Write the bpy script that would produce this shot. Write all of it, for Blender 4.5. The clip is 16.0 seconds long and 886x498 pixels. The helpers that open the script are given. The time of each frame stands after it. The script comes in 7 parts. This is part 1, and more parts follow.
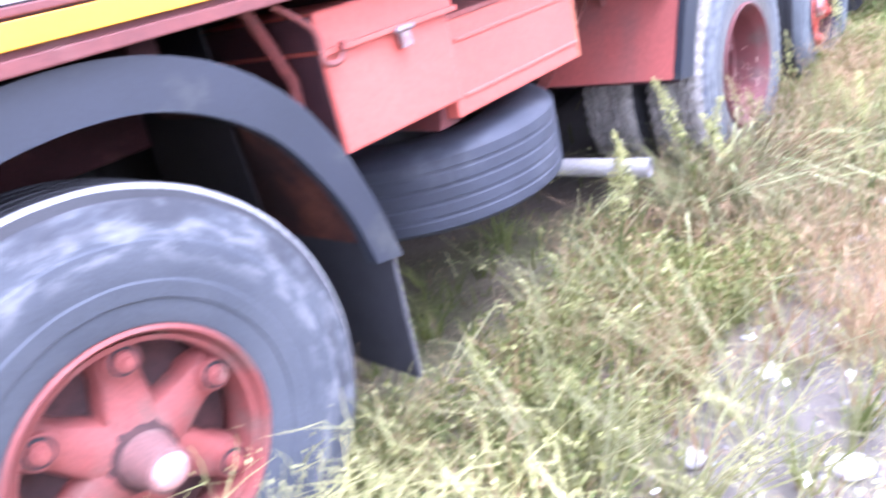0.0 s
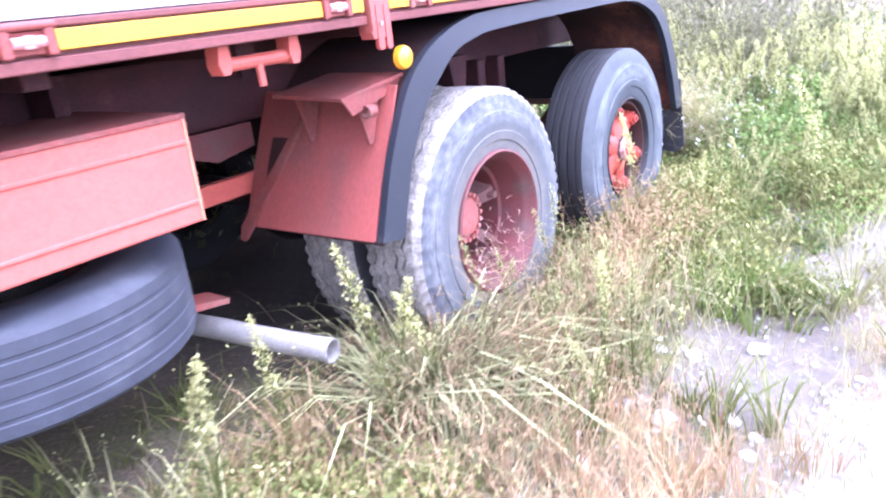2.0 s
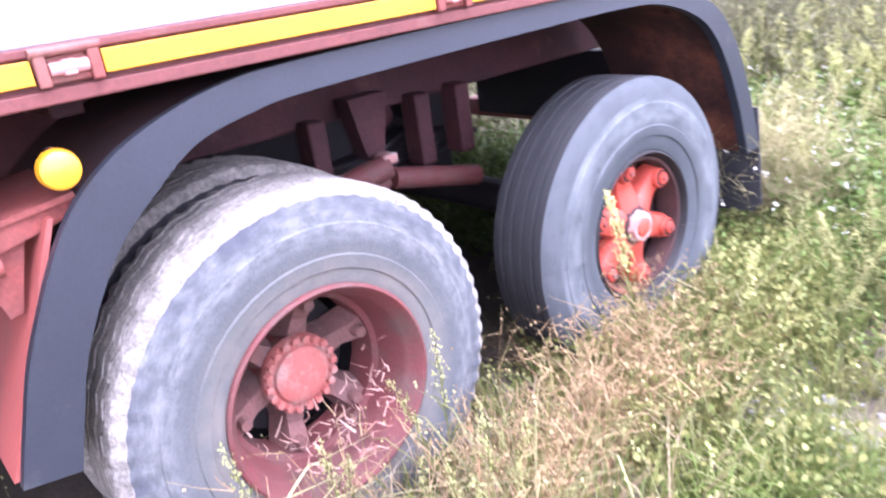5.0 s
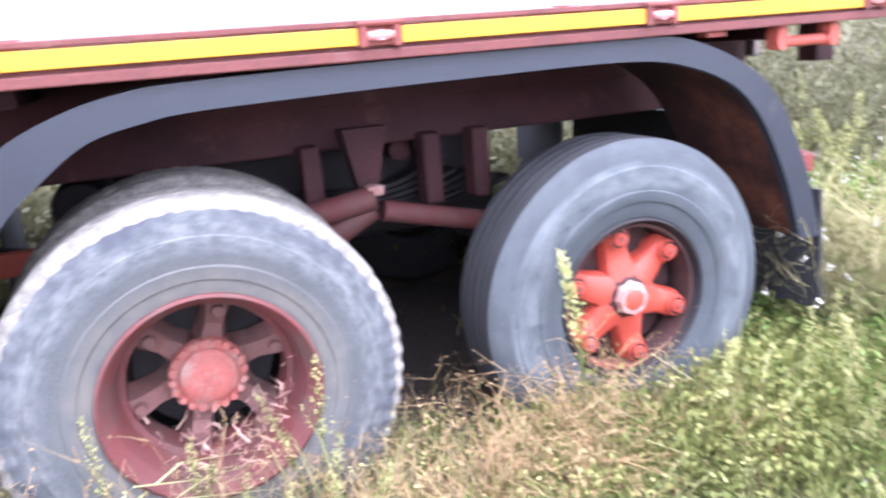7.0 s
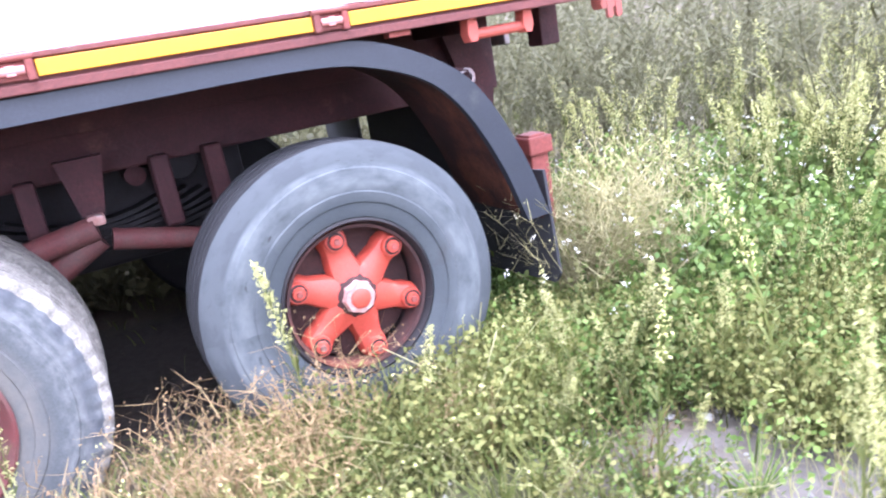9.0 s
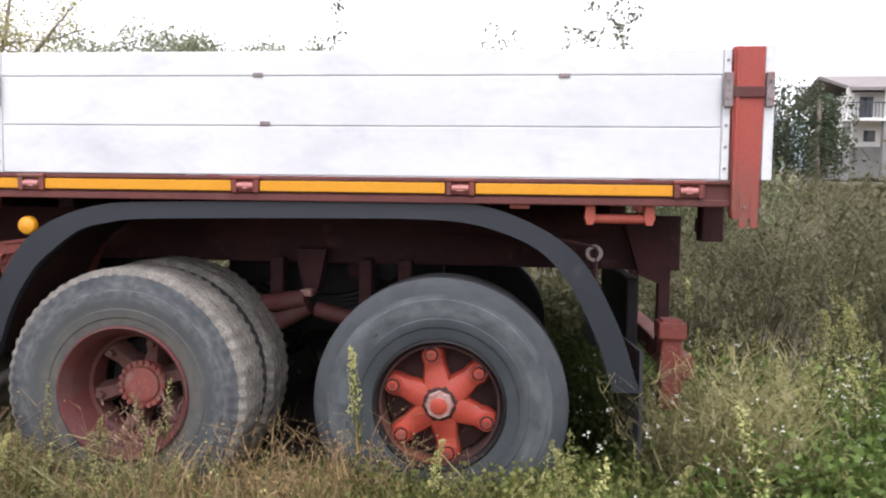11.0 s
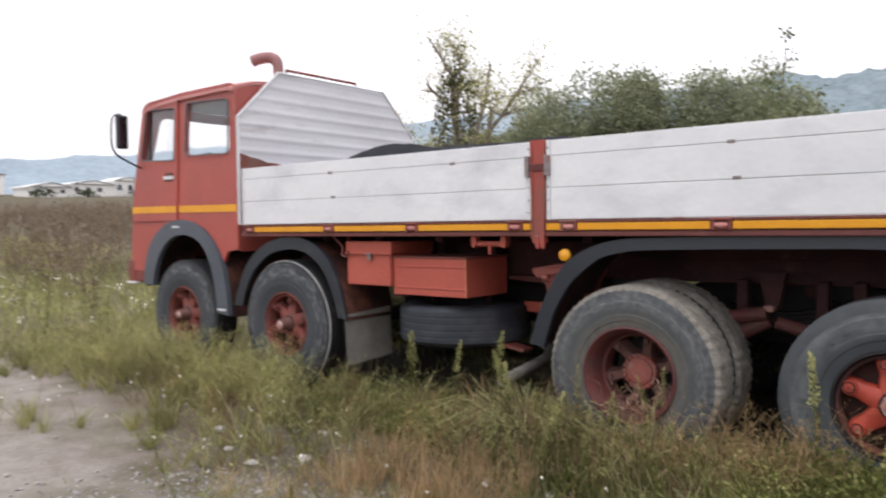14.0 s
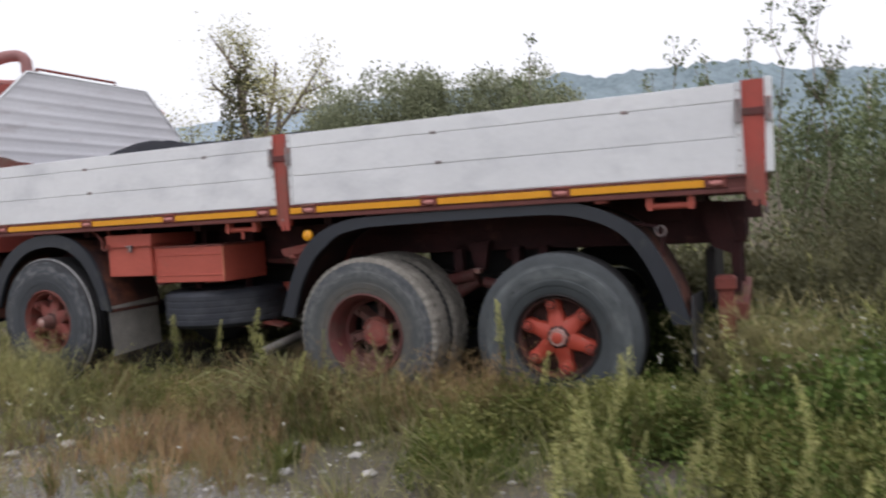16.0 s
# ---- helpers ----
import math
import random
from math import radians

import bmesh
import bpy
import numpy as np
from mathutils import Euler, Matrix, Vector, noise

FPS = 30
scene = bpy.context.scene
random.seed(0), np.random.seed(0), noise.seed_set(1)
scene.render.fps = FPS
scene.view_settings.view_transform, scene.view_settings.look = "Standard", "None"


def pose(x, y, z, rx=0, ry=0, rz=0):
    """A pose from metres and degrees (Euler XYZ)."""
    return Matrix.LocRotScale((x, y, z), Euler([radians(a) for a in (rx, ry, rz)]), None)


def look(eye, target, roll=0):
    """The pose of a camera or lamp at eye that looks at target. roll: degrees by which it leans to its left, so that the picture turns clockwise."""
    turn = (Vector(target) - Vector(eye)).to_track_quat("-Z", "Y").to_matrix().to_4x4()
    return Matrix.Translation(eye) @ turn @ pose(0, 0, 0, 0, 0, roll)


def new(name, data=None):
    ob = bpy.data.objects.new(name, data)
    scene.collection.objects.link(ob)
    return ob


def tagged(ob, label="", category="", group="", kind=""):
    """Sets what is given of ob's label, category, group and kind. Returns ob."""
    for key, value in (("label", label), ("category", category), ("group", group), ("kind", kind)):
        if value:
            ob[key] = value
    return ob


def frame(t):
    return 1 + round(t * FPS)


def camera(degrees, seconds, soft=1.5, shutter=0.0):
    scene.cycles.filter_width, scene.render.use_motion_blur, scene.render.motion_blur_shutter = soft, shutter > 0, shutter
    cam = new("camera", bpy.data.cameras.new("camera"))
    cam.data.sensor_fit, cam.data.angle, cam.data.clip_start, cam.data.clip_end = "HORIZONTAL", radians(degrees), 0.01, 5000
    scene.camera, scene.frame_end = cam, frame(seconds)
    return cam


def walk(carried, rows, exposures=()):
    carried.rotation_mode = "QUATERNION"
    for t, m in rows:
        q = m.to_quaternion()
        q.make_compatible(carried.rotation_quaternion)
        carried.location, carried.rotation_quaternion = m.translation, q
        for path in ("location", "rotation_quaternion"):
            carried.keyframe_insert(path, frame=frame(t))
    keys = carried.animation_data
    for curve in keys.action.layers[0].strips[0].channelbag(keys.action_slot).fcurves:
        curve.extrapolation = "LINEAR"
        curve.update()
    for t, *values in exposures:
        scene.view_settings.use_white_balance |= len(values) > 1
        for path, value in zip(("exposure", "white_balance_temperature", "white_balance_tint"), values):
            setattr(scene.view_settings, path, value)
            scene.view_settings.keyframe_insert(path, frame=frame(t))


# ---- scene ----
cam = camera(61.8, 16.0, soft=2.1, shutter=0.6)
PATH = [
    (0, (-3.637, -1.318, 1.406), (-2.335, -0.013, 0.631), -13.5),
    (0.5, (-3.384, -1.421, 1.389), (-1.953, -0.22, 0.675), -10.9),
    (1, (-3.069, -1.505, 1.37), (-1.583, -0.376, 0.651), -8.7),
    (1.5, (-2.774, -1.547, 1.387), (-1.253, -0.441, 0.707), -8.0),
    (2, (-2.451, -1.613, 1.414), (-0.967, -0.442, 0.76), -6.2),
    (2.5, (-2.15, -1.583, 1.427), (-0.66, -0.427, 0.76), -3.9),
    (3, (-1.853, -1.532, 1.462), (-0.336, -0.432, 0.763), -4.1),
    (3.5, (-1.499, -1.531, 1.467), (0.017, -0.428, 0.771), -4.2),
    (4, (-1.241, -1.526, 1.472), (0.16, -0.315, 0.716), -5.3),
    (4.5, (-0.977, -1.449, 1.517), (0.328, -0.178, 0.69), -4.0),
    (4.7, (-0.889, -1.465, 1.51), (0.364, -0.122, 0.718), -5.9),
    (6.8, (-0.104, -1.866, 1.379), (0.469, -0.031, 0.827), -4.7),
    (7, (-0.053, -1.928, 1.378), (0.64, -0.132, 0.836), -4.4),
    (7.5, (0.005, -2.006, 1.37), (0.75, -0.232, 0.823), -6.8),
    (8, (0.075, -2.053, 1.347), (0.996, -0.371, 0.779), -8.8),
    (8.2, (0.134, -2.067, 1.343), (1.143, -0.434, 0.782), -8.2),
    (10.3, (1.464, -2.793, 1.314), (1.517, -0.832, 0.922), -4.6),
    (10.5, (1.544, -2.851, 1.314), (1.458, -0.87, 1.056), -1.5),
    (11, (1.682, -3.006, 1.353), (1.49, -1.019, 1.221), 0.8),
    (11.5, (1.713, -3.191, 1.364), (1.466, -1.214, 1.195), 1.0),
    (12, (1.789, -3.357, 1.395), (1.321, -1.415, 1.289), -1.1),
    (12.5, (1.839, -3.507, 1.399), (1.168, -1.631, 1.22), -1.3),
    (13, (1.838, -3.702, 1.413), (0.927, -1.925, 1.289), -0.7),
    (13.5, (1.808, -3.962, 1.4), (0.759, -2.264, 1.268), -2.0),
    (14, (1.894, -4.162, 1.427), (0.653, -2.596, 1.36), -0.8),
    (14.5, (2.024, -4.278, 1.373), (0.715, -2.767, 1.316), -1.8),
    (15, (2.124, -4.531, 1.312), (0.967, -2.901, 1.239), -1.3),
    (15.5, (2.305, -4.553, 1.32), (1.386, -2.777, 1.264), -0.8),
    (16, (2.608, -4.51, 1.305), (1.81, -2.678, 1.215), -3.3),
]
walk(cam, [(t, look(eye, target, roll)) for t, eye, target, roll in PATH],
     exposures=[(0, 4.0, 5050, 31), (1.5, 4.1, 5000, 34), (4.7, 4.0, 5350, 36), (7.0, 3.80, 5400, 26), (8.2, 3.85, 5250, 29), (10.5, 3.0, 5400, 18), (11.0, 2.0, 6150, 17), (11.5, 1.72, 6200, 16), (12.0, 1.42, 6250, 16), (12.5, 1.48, 6300, 16), (13.0, 1.36, 6300, 16), (13.5, 1.55, 6350, 15), (14.0, 1.45, 6350, 15), (14.5, 1.35, 6350, 14), (15.0, 0.98, 6350, 14), (15.5, 1.25, 6250, 15), (16, 1.15, 6200, 15)])

# ---------------------------------------------------------------- sky, sun
world = bpy.data.worlds.new("overcast_sky")
scene.world = world
world.use_nodes = True
wn, wl = world.node_tree.nodes, world.node_tree.links
sky = wn.new("ShaderNodeTexSky")
sky.sky_type = "NISHITA"
sky.sun_disc = False
sky.sun_elevation, sky.sun_rotation = radians(65), radians(159)
sky.air_density, sky.dust_density, sky.ozone_density = 1.0, 6.0, 1.0
pale = wn.new("ShaderNodeHueSaturation")
pale.inputs["Saturation"].default_value = 0.05
wl.new(sky.outputs[0], pale.inputs["Color"])
even = wn.new("ShaderNodeGamma")  # a closed cloud cover, brightest overhead
even.inputs["Gamma"].default_value = 0.18
wl.new(pale.outputs[0], even.inputs[0])
wl.new(even.outputs[0], wn["Background"].inputs[0])
wn["Background"].inputs[1].default_value = 0.385

sun = new("sun", bpy.data.lights.new("sun", "SUN"))
sun.data.energy, sun.data.angle, sun.data.color = 0.5, radians(30), (1.0, 0.97, 0.93)
sun.matrix_world = look((0, 0, 0), (-0.15, 0.40, -0.90))


# ---------------------------------------------------------------- materials
def mat(name, c1, c2, rough=0.6, metal=0.0, s1=3.0, s2=60.0, bump=0.25, fine=0.25, c3=None, s3=1.2, cut=(0.55, 0.7), island=0.0, spec=0.4, stretch=(1, 1, 1)):
    """Two colours mixed by a coarse noise, a fine grain in value and relief, and dirt c3 in patches of its own."""
    m = bpy.data.materials.new(name)
    m.use_nodes = True
    n, l = m.node_tree.nodes, m.node_tree.links
    b = n["Principled BSDF"]
    tc, mp = n.new("ShaderNodeTexCoord"), n.new("ShaderNodeMapping")
    mp.inputs["Scale"].default_value = stretch
    l.new(tc.outputs["Object"], mp.inputs[0])

    def noise_node(scale, detail=5.0):
        t = n.new("ShaderNodeTexNoise")
        t.inputs["Scale"].default_value, t.inputs["Detail"].default_value, t.inputs["Roughness"].default_value = scale, detail, 0.62
        l.new(mp.outputs[0], t.inputs[0])
        return t.outputs[0]

    def ramp(src, lo, hi):
        r = n.new("ShaderNodeMapRange")
        r.inputs[1].default_value, r.inputs[2].default_value = lo, hi
        l.new(src, r.inputs[0])
        return r.outputs[0]

    def mix(f, a, bb, kind="MIX"):
        x = n.new("ShaderNodeMixRGB")
        x.blend_type = kind
        for s, v in zip(x.inputs, (f, a, bb)):
            if hasattr(v, "links"):
                l.new(v, s)
            else:
                s.default_value = v if isinstance(v, (int, float)) else (*v, 1)
        return x.outputs[0]

    col = mix(ramp(noise_node(s1), 0.35, 0.65), c1, c2)
    grain = noise_node(s2, 6.0)
    if island:
        g = n.new("ShaderNodeNewGeometry")
        col = mix(1.0, col, mix(g.outputs["Random Per Island"], (1 - island,) * 3, (1 + island,) * 3), "MULTIPLY")
    if c3:
        col = mix(ramp(noise_node(s3, 8.0), *cut), col, c3)
    if fine:
        r = n.new("ShaderNodeMapRange")
        r.inputs[1].default_value, r.inputs[2].default_value, r.inputs[3].default_value, r.inputs[4].default_value = 0.3, 0.7, 1 - fine, 1 + fine
        l.new(grain, r.inputs[0])
        col = mix(1.0, col, r.outputs[0], "MULTIPLY")
    l.new(col, b.inputs["Base Color"])
    rr = n.new("ShaderNodeMapRange")
    rr.inputs[3].default_value, rr.inputs[4].default_value = max(0.05, rough - 0.12), min(1.0, rough + 0.12)
    l.new(grain, rr.inputs[0])
    l.new(rr.outputs[0], b.inputs["Roughness"])
    b.inputs["Metallic"].default_value = metal
    b.inputs["Specular IOR Level"].default_value = spec
    if bump:
        bp = n.new("ShaderNodeBump")
        bp.inputs["Strength"].default_value, bp.inputs["Distance"].default_value = bump, 0.006
        l.new(grain, bp.inputs["Height"])
        l.new(bp.outputs[0], b.inputs["Normal"])
    return m


def leaf_mat(name, c1, c2, thin=0.35, rough=0.6, tint=0.25):
    """Leaves and stems: the colour varies from piece to piece, and some light comes through."""
    m = bpy.data.materials.new(name)
    m.use_nodes = True
    n, l = m.node_tree.nodes, m.node_tree.links
    b, out = n["Principled BSDF"], n["Material Output"]
    g, o = n.new("ShaderNodeNewGeometry"), n.new("ShaderNodeObjectInfo")
    r = n.new("ShaderNodeValToRGB")
    r.color_ramp.elements[0].color, r.color_ramp.elements[1].color = (*c1, 1), (*c2, 1)
    l.new(g.outputs["Random Per Island"], r.inputs[0])
    v = n.new("ShaderNodeMapRange")
    v.inputs[3].default_value, v.inputs[4].default_value = 1 - tint, 1 + tint
    l.new(o.outputs["Random"], v.inputs[0])
    tc, t = n.new("ShaderNodeTexCoord"), n.new("ShaderNodeTexNoise")
    t.inputs["Scale"].default_value = 1.7
    l.new(tc.outputs["Object"], t.inputs[0])
    tv = n.new("ShaderNodeMapRange")
    tv.inputs[1].default_value, tv.inputs[2].default_value, tv.inputs[3].default_value, tv.inputs[4].default_value = 0.35, 0.65, 0.7, 1.25
    l.new(t.outputs[0], tv.inputs[0])
    mu = n.new("ShaderNodeMath")
    mu.operation = "MULTIPLY"
    l.new(v.outputs[0], mu.inputs[0]), l.new(tv.outputs[0], mu.inputs[1])
    x = n.new("ShaderNodeMixRGB")
    x.blend_type, x.inputs[0].default_value = "MULTIPLY", 1.0
    l.new(r.outputs[0], x.inputs[1]), l.new(mu.outputs[0], x.inputs[2])
    l.new(x.outputs[0], b.inputs["Base Color"])
    b.inputs["Roughness"].default_value = rough
    b.inputs["Specular IOR Level"].default_value = 0.25
    tr, ms = n.new("ShaderNodeBsdfTranslucent"), n.new("ShaderNodeMixShader")
    l.new(x.outputs[0], tr.inputs[0])
    ms.inputs[0].default_value = thin
    l.new(b.outputs[0], ms.inputs[1]), l.new(tr.outputs[0], ms.inputs[2]), l.new(ms.outputs[0], out.inputs[0])
    return m


def ring_wear(m, r0, r1, colour, lo=0.42, hi=0.62, around=5.0, across=60.0):
    """Scuffed dust in a ring about the wheel's axle, from radius r0 to r1, drawn out along the ring."""
    n, l = m.node_tree.nodes, m.node_tree.links
    b = n["Principled BSDF"]
    base = b.inputs["Base Color"].links[0].from_socket
    tc, sp, cb, t = n.new("ShaderNodeTexCoord"), n.new("ShaderNodeSeparateXYZ"), n.new("ShaderNodeCombineXYZ"), n.new("ShaderNodeTexNoise")
    flat, ln = n.new("ShaderNodeVectorMath"), n.new("ShaderNodeVectorMath")
    flat.operation, ln.operation = "MULTIPLY", "LENGTH"
    flat.inputs[1].default_value = (1, 0, 1)
    l.new(tc.outputs["Object"], sp.inputs[0])
    l.new(tc.outputs["Object"], flat.inputs[0]), l.new(flat.outputs[0], ln.inputs[0])

    def calc(op, a, q):
        x = n.new("ShaderNodeMath")
        x.operation = op
        for s, v in zip(x.inputs, (a, q)):
            if isinstance(v, (int, float)):
                s.default_value = v
            else:
                l.new(v, s)
        return x.outputs[0]
    l.new(calc("MULTIPLY", calc("ARCTAN2", sp.outputs[2], sp.outputs[0]), around), cb.inputs[0])
    l.new(calc("MULTIPLY", ln.outputs["Value"], across), cb.inputs[1])
    l.new(cb.outputs[0], t.inputs[0])
    t.inputs["Scale"].default_value, t.inputs["Detail"].default_value, t.inputs["Roughness"].default_value = 1.0, 7, 0.6
    up, spots, mx = n.new("ShaderNodeMapRange"), n.new("ShaderNodeMapRange"), n.new("ShaderNodeMixRGB")
    up.inputs[1].default_value, up.inputs[2].default_value = r0, r1
    spots.inputs[1].default_value, spots.inputs[2].default_value = lo, hi
    l.new(ln.outputs["Value"], up.inputs[0]), l.new(t.outputs[0], spots.inputs[0])
    l.new(calc("MULTIPLY", up.outputs[0], spots.outputs[0]), mx.inputs[0]), l.new(base, mx.inputs[1])
    mx.inputs[2].default_value = (*colour, 1)
    l.new(mx.outputs[0], b.inputs["Base Color"])


RED = mat("red_paint", (0.369, 0.067, 0.049), (0.312, 0.057, 0.044), 0.5, s1=2.5, s2=90, bump=0.12, fine=0.12, c3=(0.19, 0.075, 0.058), s3=2.6, cut=(0.44, 0.70))
RED_BOX = mat("faded_red_paint", (0.440, 0.096, 0.066), (0.390, 0.083, 0.058), 0.55, s1=3, s2=70, bump=0.12, fine=0.12, c3=(0.317, 0.095, 0.063), s3=6, cut=(0.66, 0.74))
RED_CAB = mat("cab_red_paint", (0.399, 0.087, 0.069), (0.339, 0.077, 0.062), 0.38, s1=1.6, s2=60, bump=0.06, fine=0.10, c3=(0.359, 0.148, 0.103), s3=2.5, cut=(0.62, 0.75))
RED_ROOF = mat("pale_pinkish_red", (0.560, 0.250, 0.234), (0.470, 0.188, 0.169), 0.55, s1=2.0, s2=60, bump=0.05, fine=0.10)
RED_DUSTY = mat("dusty_red_paint", (0.208, 0.049, 0.037), (0.145, 0.043, 0.035), 0.7, s1=4, s2=70, bump=0.3, fine=0.25, c3=(0.173, 0.104, 0.081), s3=3, cut=(0.5, 0.75))
RED_HUB = mat("bright_hub_red_paint", (0.403, 0.061, 0.036), (0.331, 0.050, 0.032), 0.45, s1=9, s2=120, bump=0.2, fine=0.15, c3=(0.252, 0.122, 0.086), s3=14, cut=(0.6, 0.72))
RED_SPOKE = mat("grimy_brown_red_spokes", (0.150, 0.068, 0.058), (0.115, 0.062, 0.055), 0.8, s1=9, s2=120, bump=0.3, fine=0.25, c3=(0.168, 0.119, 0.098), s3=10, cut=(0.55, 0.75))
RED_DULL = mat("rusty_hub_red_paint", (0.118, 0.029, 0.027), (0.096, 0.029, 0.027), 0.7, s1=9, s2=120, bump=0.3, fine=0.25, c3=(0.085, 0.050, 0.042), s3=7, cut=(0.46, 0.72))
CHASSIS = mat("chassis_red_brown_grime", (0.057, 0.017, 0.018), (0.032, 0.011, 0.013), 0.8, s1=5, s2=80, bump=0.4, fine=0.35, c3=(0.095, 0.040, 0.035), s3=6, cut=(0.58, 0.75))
DARK = mat("near_black_metal", (0.013, 0.010, 0.011), (0.008, 0.007, 0.008), 0.7, s1=6, s2=80, bump=0.4, fine=0.3)
SHEET = mat("grime_streaked_red_sheet", (0.300, 0.072, 0.056), (0.245, 0.064, 0.052), 0.65, s1=3, s2=80, bump=0.15, fine=0.15, c3=(0.160, 0.072, 0.060), s3=2.4, cut=(0.46, 0.72), stretch=(1, 1, 0.5))
FENDER = mat("grey_black_fender_plastic", (0.019, 0.022, 0.030), (0.015, 0.018, 0.024), 0.45, s1=3, s2=110, bump=0.12, fine=0.14, c3=(0.053, 0.055, 0.052), s3=5, cut=(0.60, 0.8))
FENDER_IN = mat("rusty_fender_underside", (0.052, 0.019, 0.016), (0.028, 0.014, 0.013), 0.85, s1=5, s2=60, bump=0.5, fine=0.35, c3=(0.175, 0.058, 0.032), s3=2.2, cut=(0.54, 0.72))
TYRE_DUSTY = mat("dusty_weathered_tyre_rubber", (0.058, 0.064, 0.067), (0.075, 0.080, 0.081), 0.85, s1=6, s2=140, bump=0.35, fine=0.2, c3=(0.115, 0.112, 0.106), s3=9, cut=(0.60, 0.85))
TYRE_TREAD = mat("mud_caked_tread_rubber", (0.215, 0.198, 0.172), (0.140, 0.130, 0.114), 0.95, s1=14, s2=90, bump=0.8, fine=0.40, c3=(0.290, 0.268, 0.235), s3=10, cut=(0.5, 0.7))
TYRE_GREY = mat("grey_tyre_rubber", (0.037, 0.044, 0.049), (0.049, 0.056, 0.060), 0.8, s1=4, s2=150, bump=0.2, fine=0.14, c3=(0.038, 0.040, 0.042), s3=5, cut=(0.60, 0.72))
TYRE_DARK = mat("dark_tyre_rubber", (0.024, 0.024, 0.026), (0.017, 0.017, 0.019), 0.75, s1=5, s2=130, bump=0.3, fine=0.25, c3=(0.055, 0.054, 0.052), s3=6, cut=(0.62, 0.80))
TYRE_SPARE = mat("blue_grey_spare_rubber", (0.032, 0.036, 0.047), (0.022, 0.025, 0.033), 0.7, s1=4, s2=120, bump=0.2, fine=0.2, c3=(0.066, 0.070, 0.080), s3=3, cut=(0.52, 0.72))
ring_wear(TYRE_DUSTY, 0.40, 0.440, (0.138, 0.142, 0.143), 0.38, 0.70, 9.0, 40.0)
ring_wear(TYRE_DUSTY, 0.462, 0.490, (0.048, 0.052, 0.062), 0.40, 0.62, 3.0, 10.0)
ring_wear(TYRE_DUSTY, 0.400, 0.335, (0.122, 0.112, 0.098), 0.20, 0.65, 4.0, 14.0)
ring_wear(TYRE_GREY, 0.34, 0.40, (0.140, 0.153, 0.158), 0.30, 0.80, 3.0, 14.0)
ring_wear(TYRE_GREY, 0.36, 0.38, (0.022, 0.024, 0.027), 0.655, 0.70, 5.0, 26.0)
ring_wear(TYRE_GREY, 0.468, 0.478, (0.048, 0.054, 0.059), 0.30, 0.55, 3.0, 14.0)
RUBBER_PALE = mat("pale_scrubbed_rubber", (0.300, 0.298, 0.300), (0.200, 0.198, 0.200), 0.9, s1=14, s2=90, bump=0.5, fine=0.3)
RED_STEER = mat("dusty_orange_red_hub_paint", (0.190, 0.048, 0.038), (0.150, 0.042, 0.035), 0.7, s1=9, s2=120, bump=0.3, fine=0.22, c3=(0.125, 0.070, 0.055), s3=8, cut=(0.50, 0.72))
TYRE_STEER = mat("scuffed_blue_grey_tyre_rubber", (0.041, 0.046, 0.054), (0.053, 0.058, 0.066), 0.8, s1=5, s2=140, bump=0.25, fine=0.16)
ring_wear(TYRE_STEER, 0.40, 0.435, (0.150, 0.152, 0.156), 0.46, 0.70, 5.0, 26.0)
ring_wear(TYRE_STEER, 0.470, 0.490, (0.030, 0.032, 0.037), 0.42, 0.60, 3.0, 8.0)
HUB_DUST = mat("dusty_salmon_hub_paint", (0.330, 0.095, 0.076), (0.270, 0.088, 0.072), 0.7, s1=12, s2=110, bump=0.2, fine=0.18, c3=(0.290, 0.190, 0.160), s3=16, cut=(0.50, 0.72))
RAIL = mat("dark_red_brown_rail", (0.144, 0.042, 0.035), (0.108, 0.033, 0.029), 0.65, s1=4, s2=70, bump=0.2, fine=0.2, c3=(0.187, 0.108, 0.086), s3=5, cut=(0.6, 0.78))
YELLOW = mat("reflective_yellow_strip", (0.680, 0.307, 0.013), (0.629, 0.271, 0.010), 0.4, s1=5, s2=120, bump=0.05, fine=0.08, c3=(0.383, 0.175, 0.034), s3=8, cut=(0.66, 0.76))
YELLOW_CAB = mat("yellow_cab_stripe", (0.72, 0.33, 0.02), (0.66, 0.30, 0.02), 0.4, s1=3, s2=80, bump=0.04, fine=0.08)
AMBER = mat("amber_reflector_lens", (0.760, 0.340, 0.010), (0.720, 0.313, 0.010), 0.22, s1=20, s2=300, bump=0.3, fine=0.06, spec=0.6)
ALU = mat("weathered_white_aluminium_board", (0.73, 0.74, 0.755), (0.64, 0.65, 0.67), 0.5, metal=0.0, s1=1.3, s2=30, bump=0.03, fine=0.03, c3=(0.46, 0.47, 0.50), s3=1.9, cut=(0.50, 0.78), stretch=(0.7, 1, 1.2))
ALU_EDGE = mat("pale_aluminium_profile", (0.70, 0.71, 0.72), (0.62, 0.63, 0.65), 0.42, metal=0.2, s1=3, s2=60, bump=0.05, fine=0.08)
CORRUGATED = mat("pinkish_grey_corrugated_sheet", (0.702, 0.698, 0.729), (0.623, 0.617, 0.652), 0.5, s1=1.5, s2=40, bump=0.06, fine=0.07, c3=(0.407, 0.350, 0.356), s3=2.2, cut=(0.6, 0.8), stretch=(1.133, 0.582, 2.371))
STEEL = mat("zinc_grey_latch_steel", (0.20, 0.17, 0.17), (0.30, 0.26, 0.26), 0.5, metal=0.6, s1=20, s2=120, bump=0.2, fine=0.25, c3=(0.30, 0.12, 0.09), s3=18, cut=(0.52, 0.65))
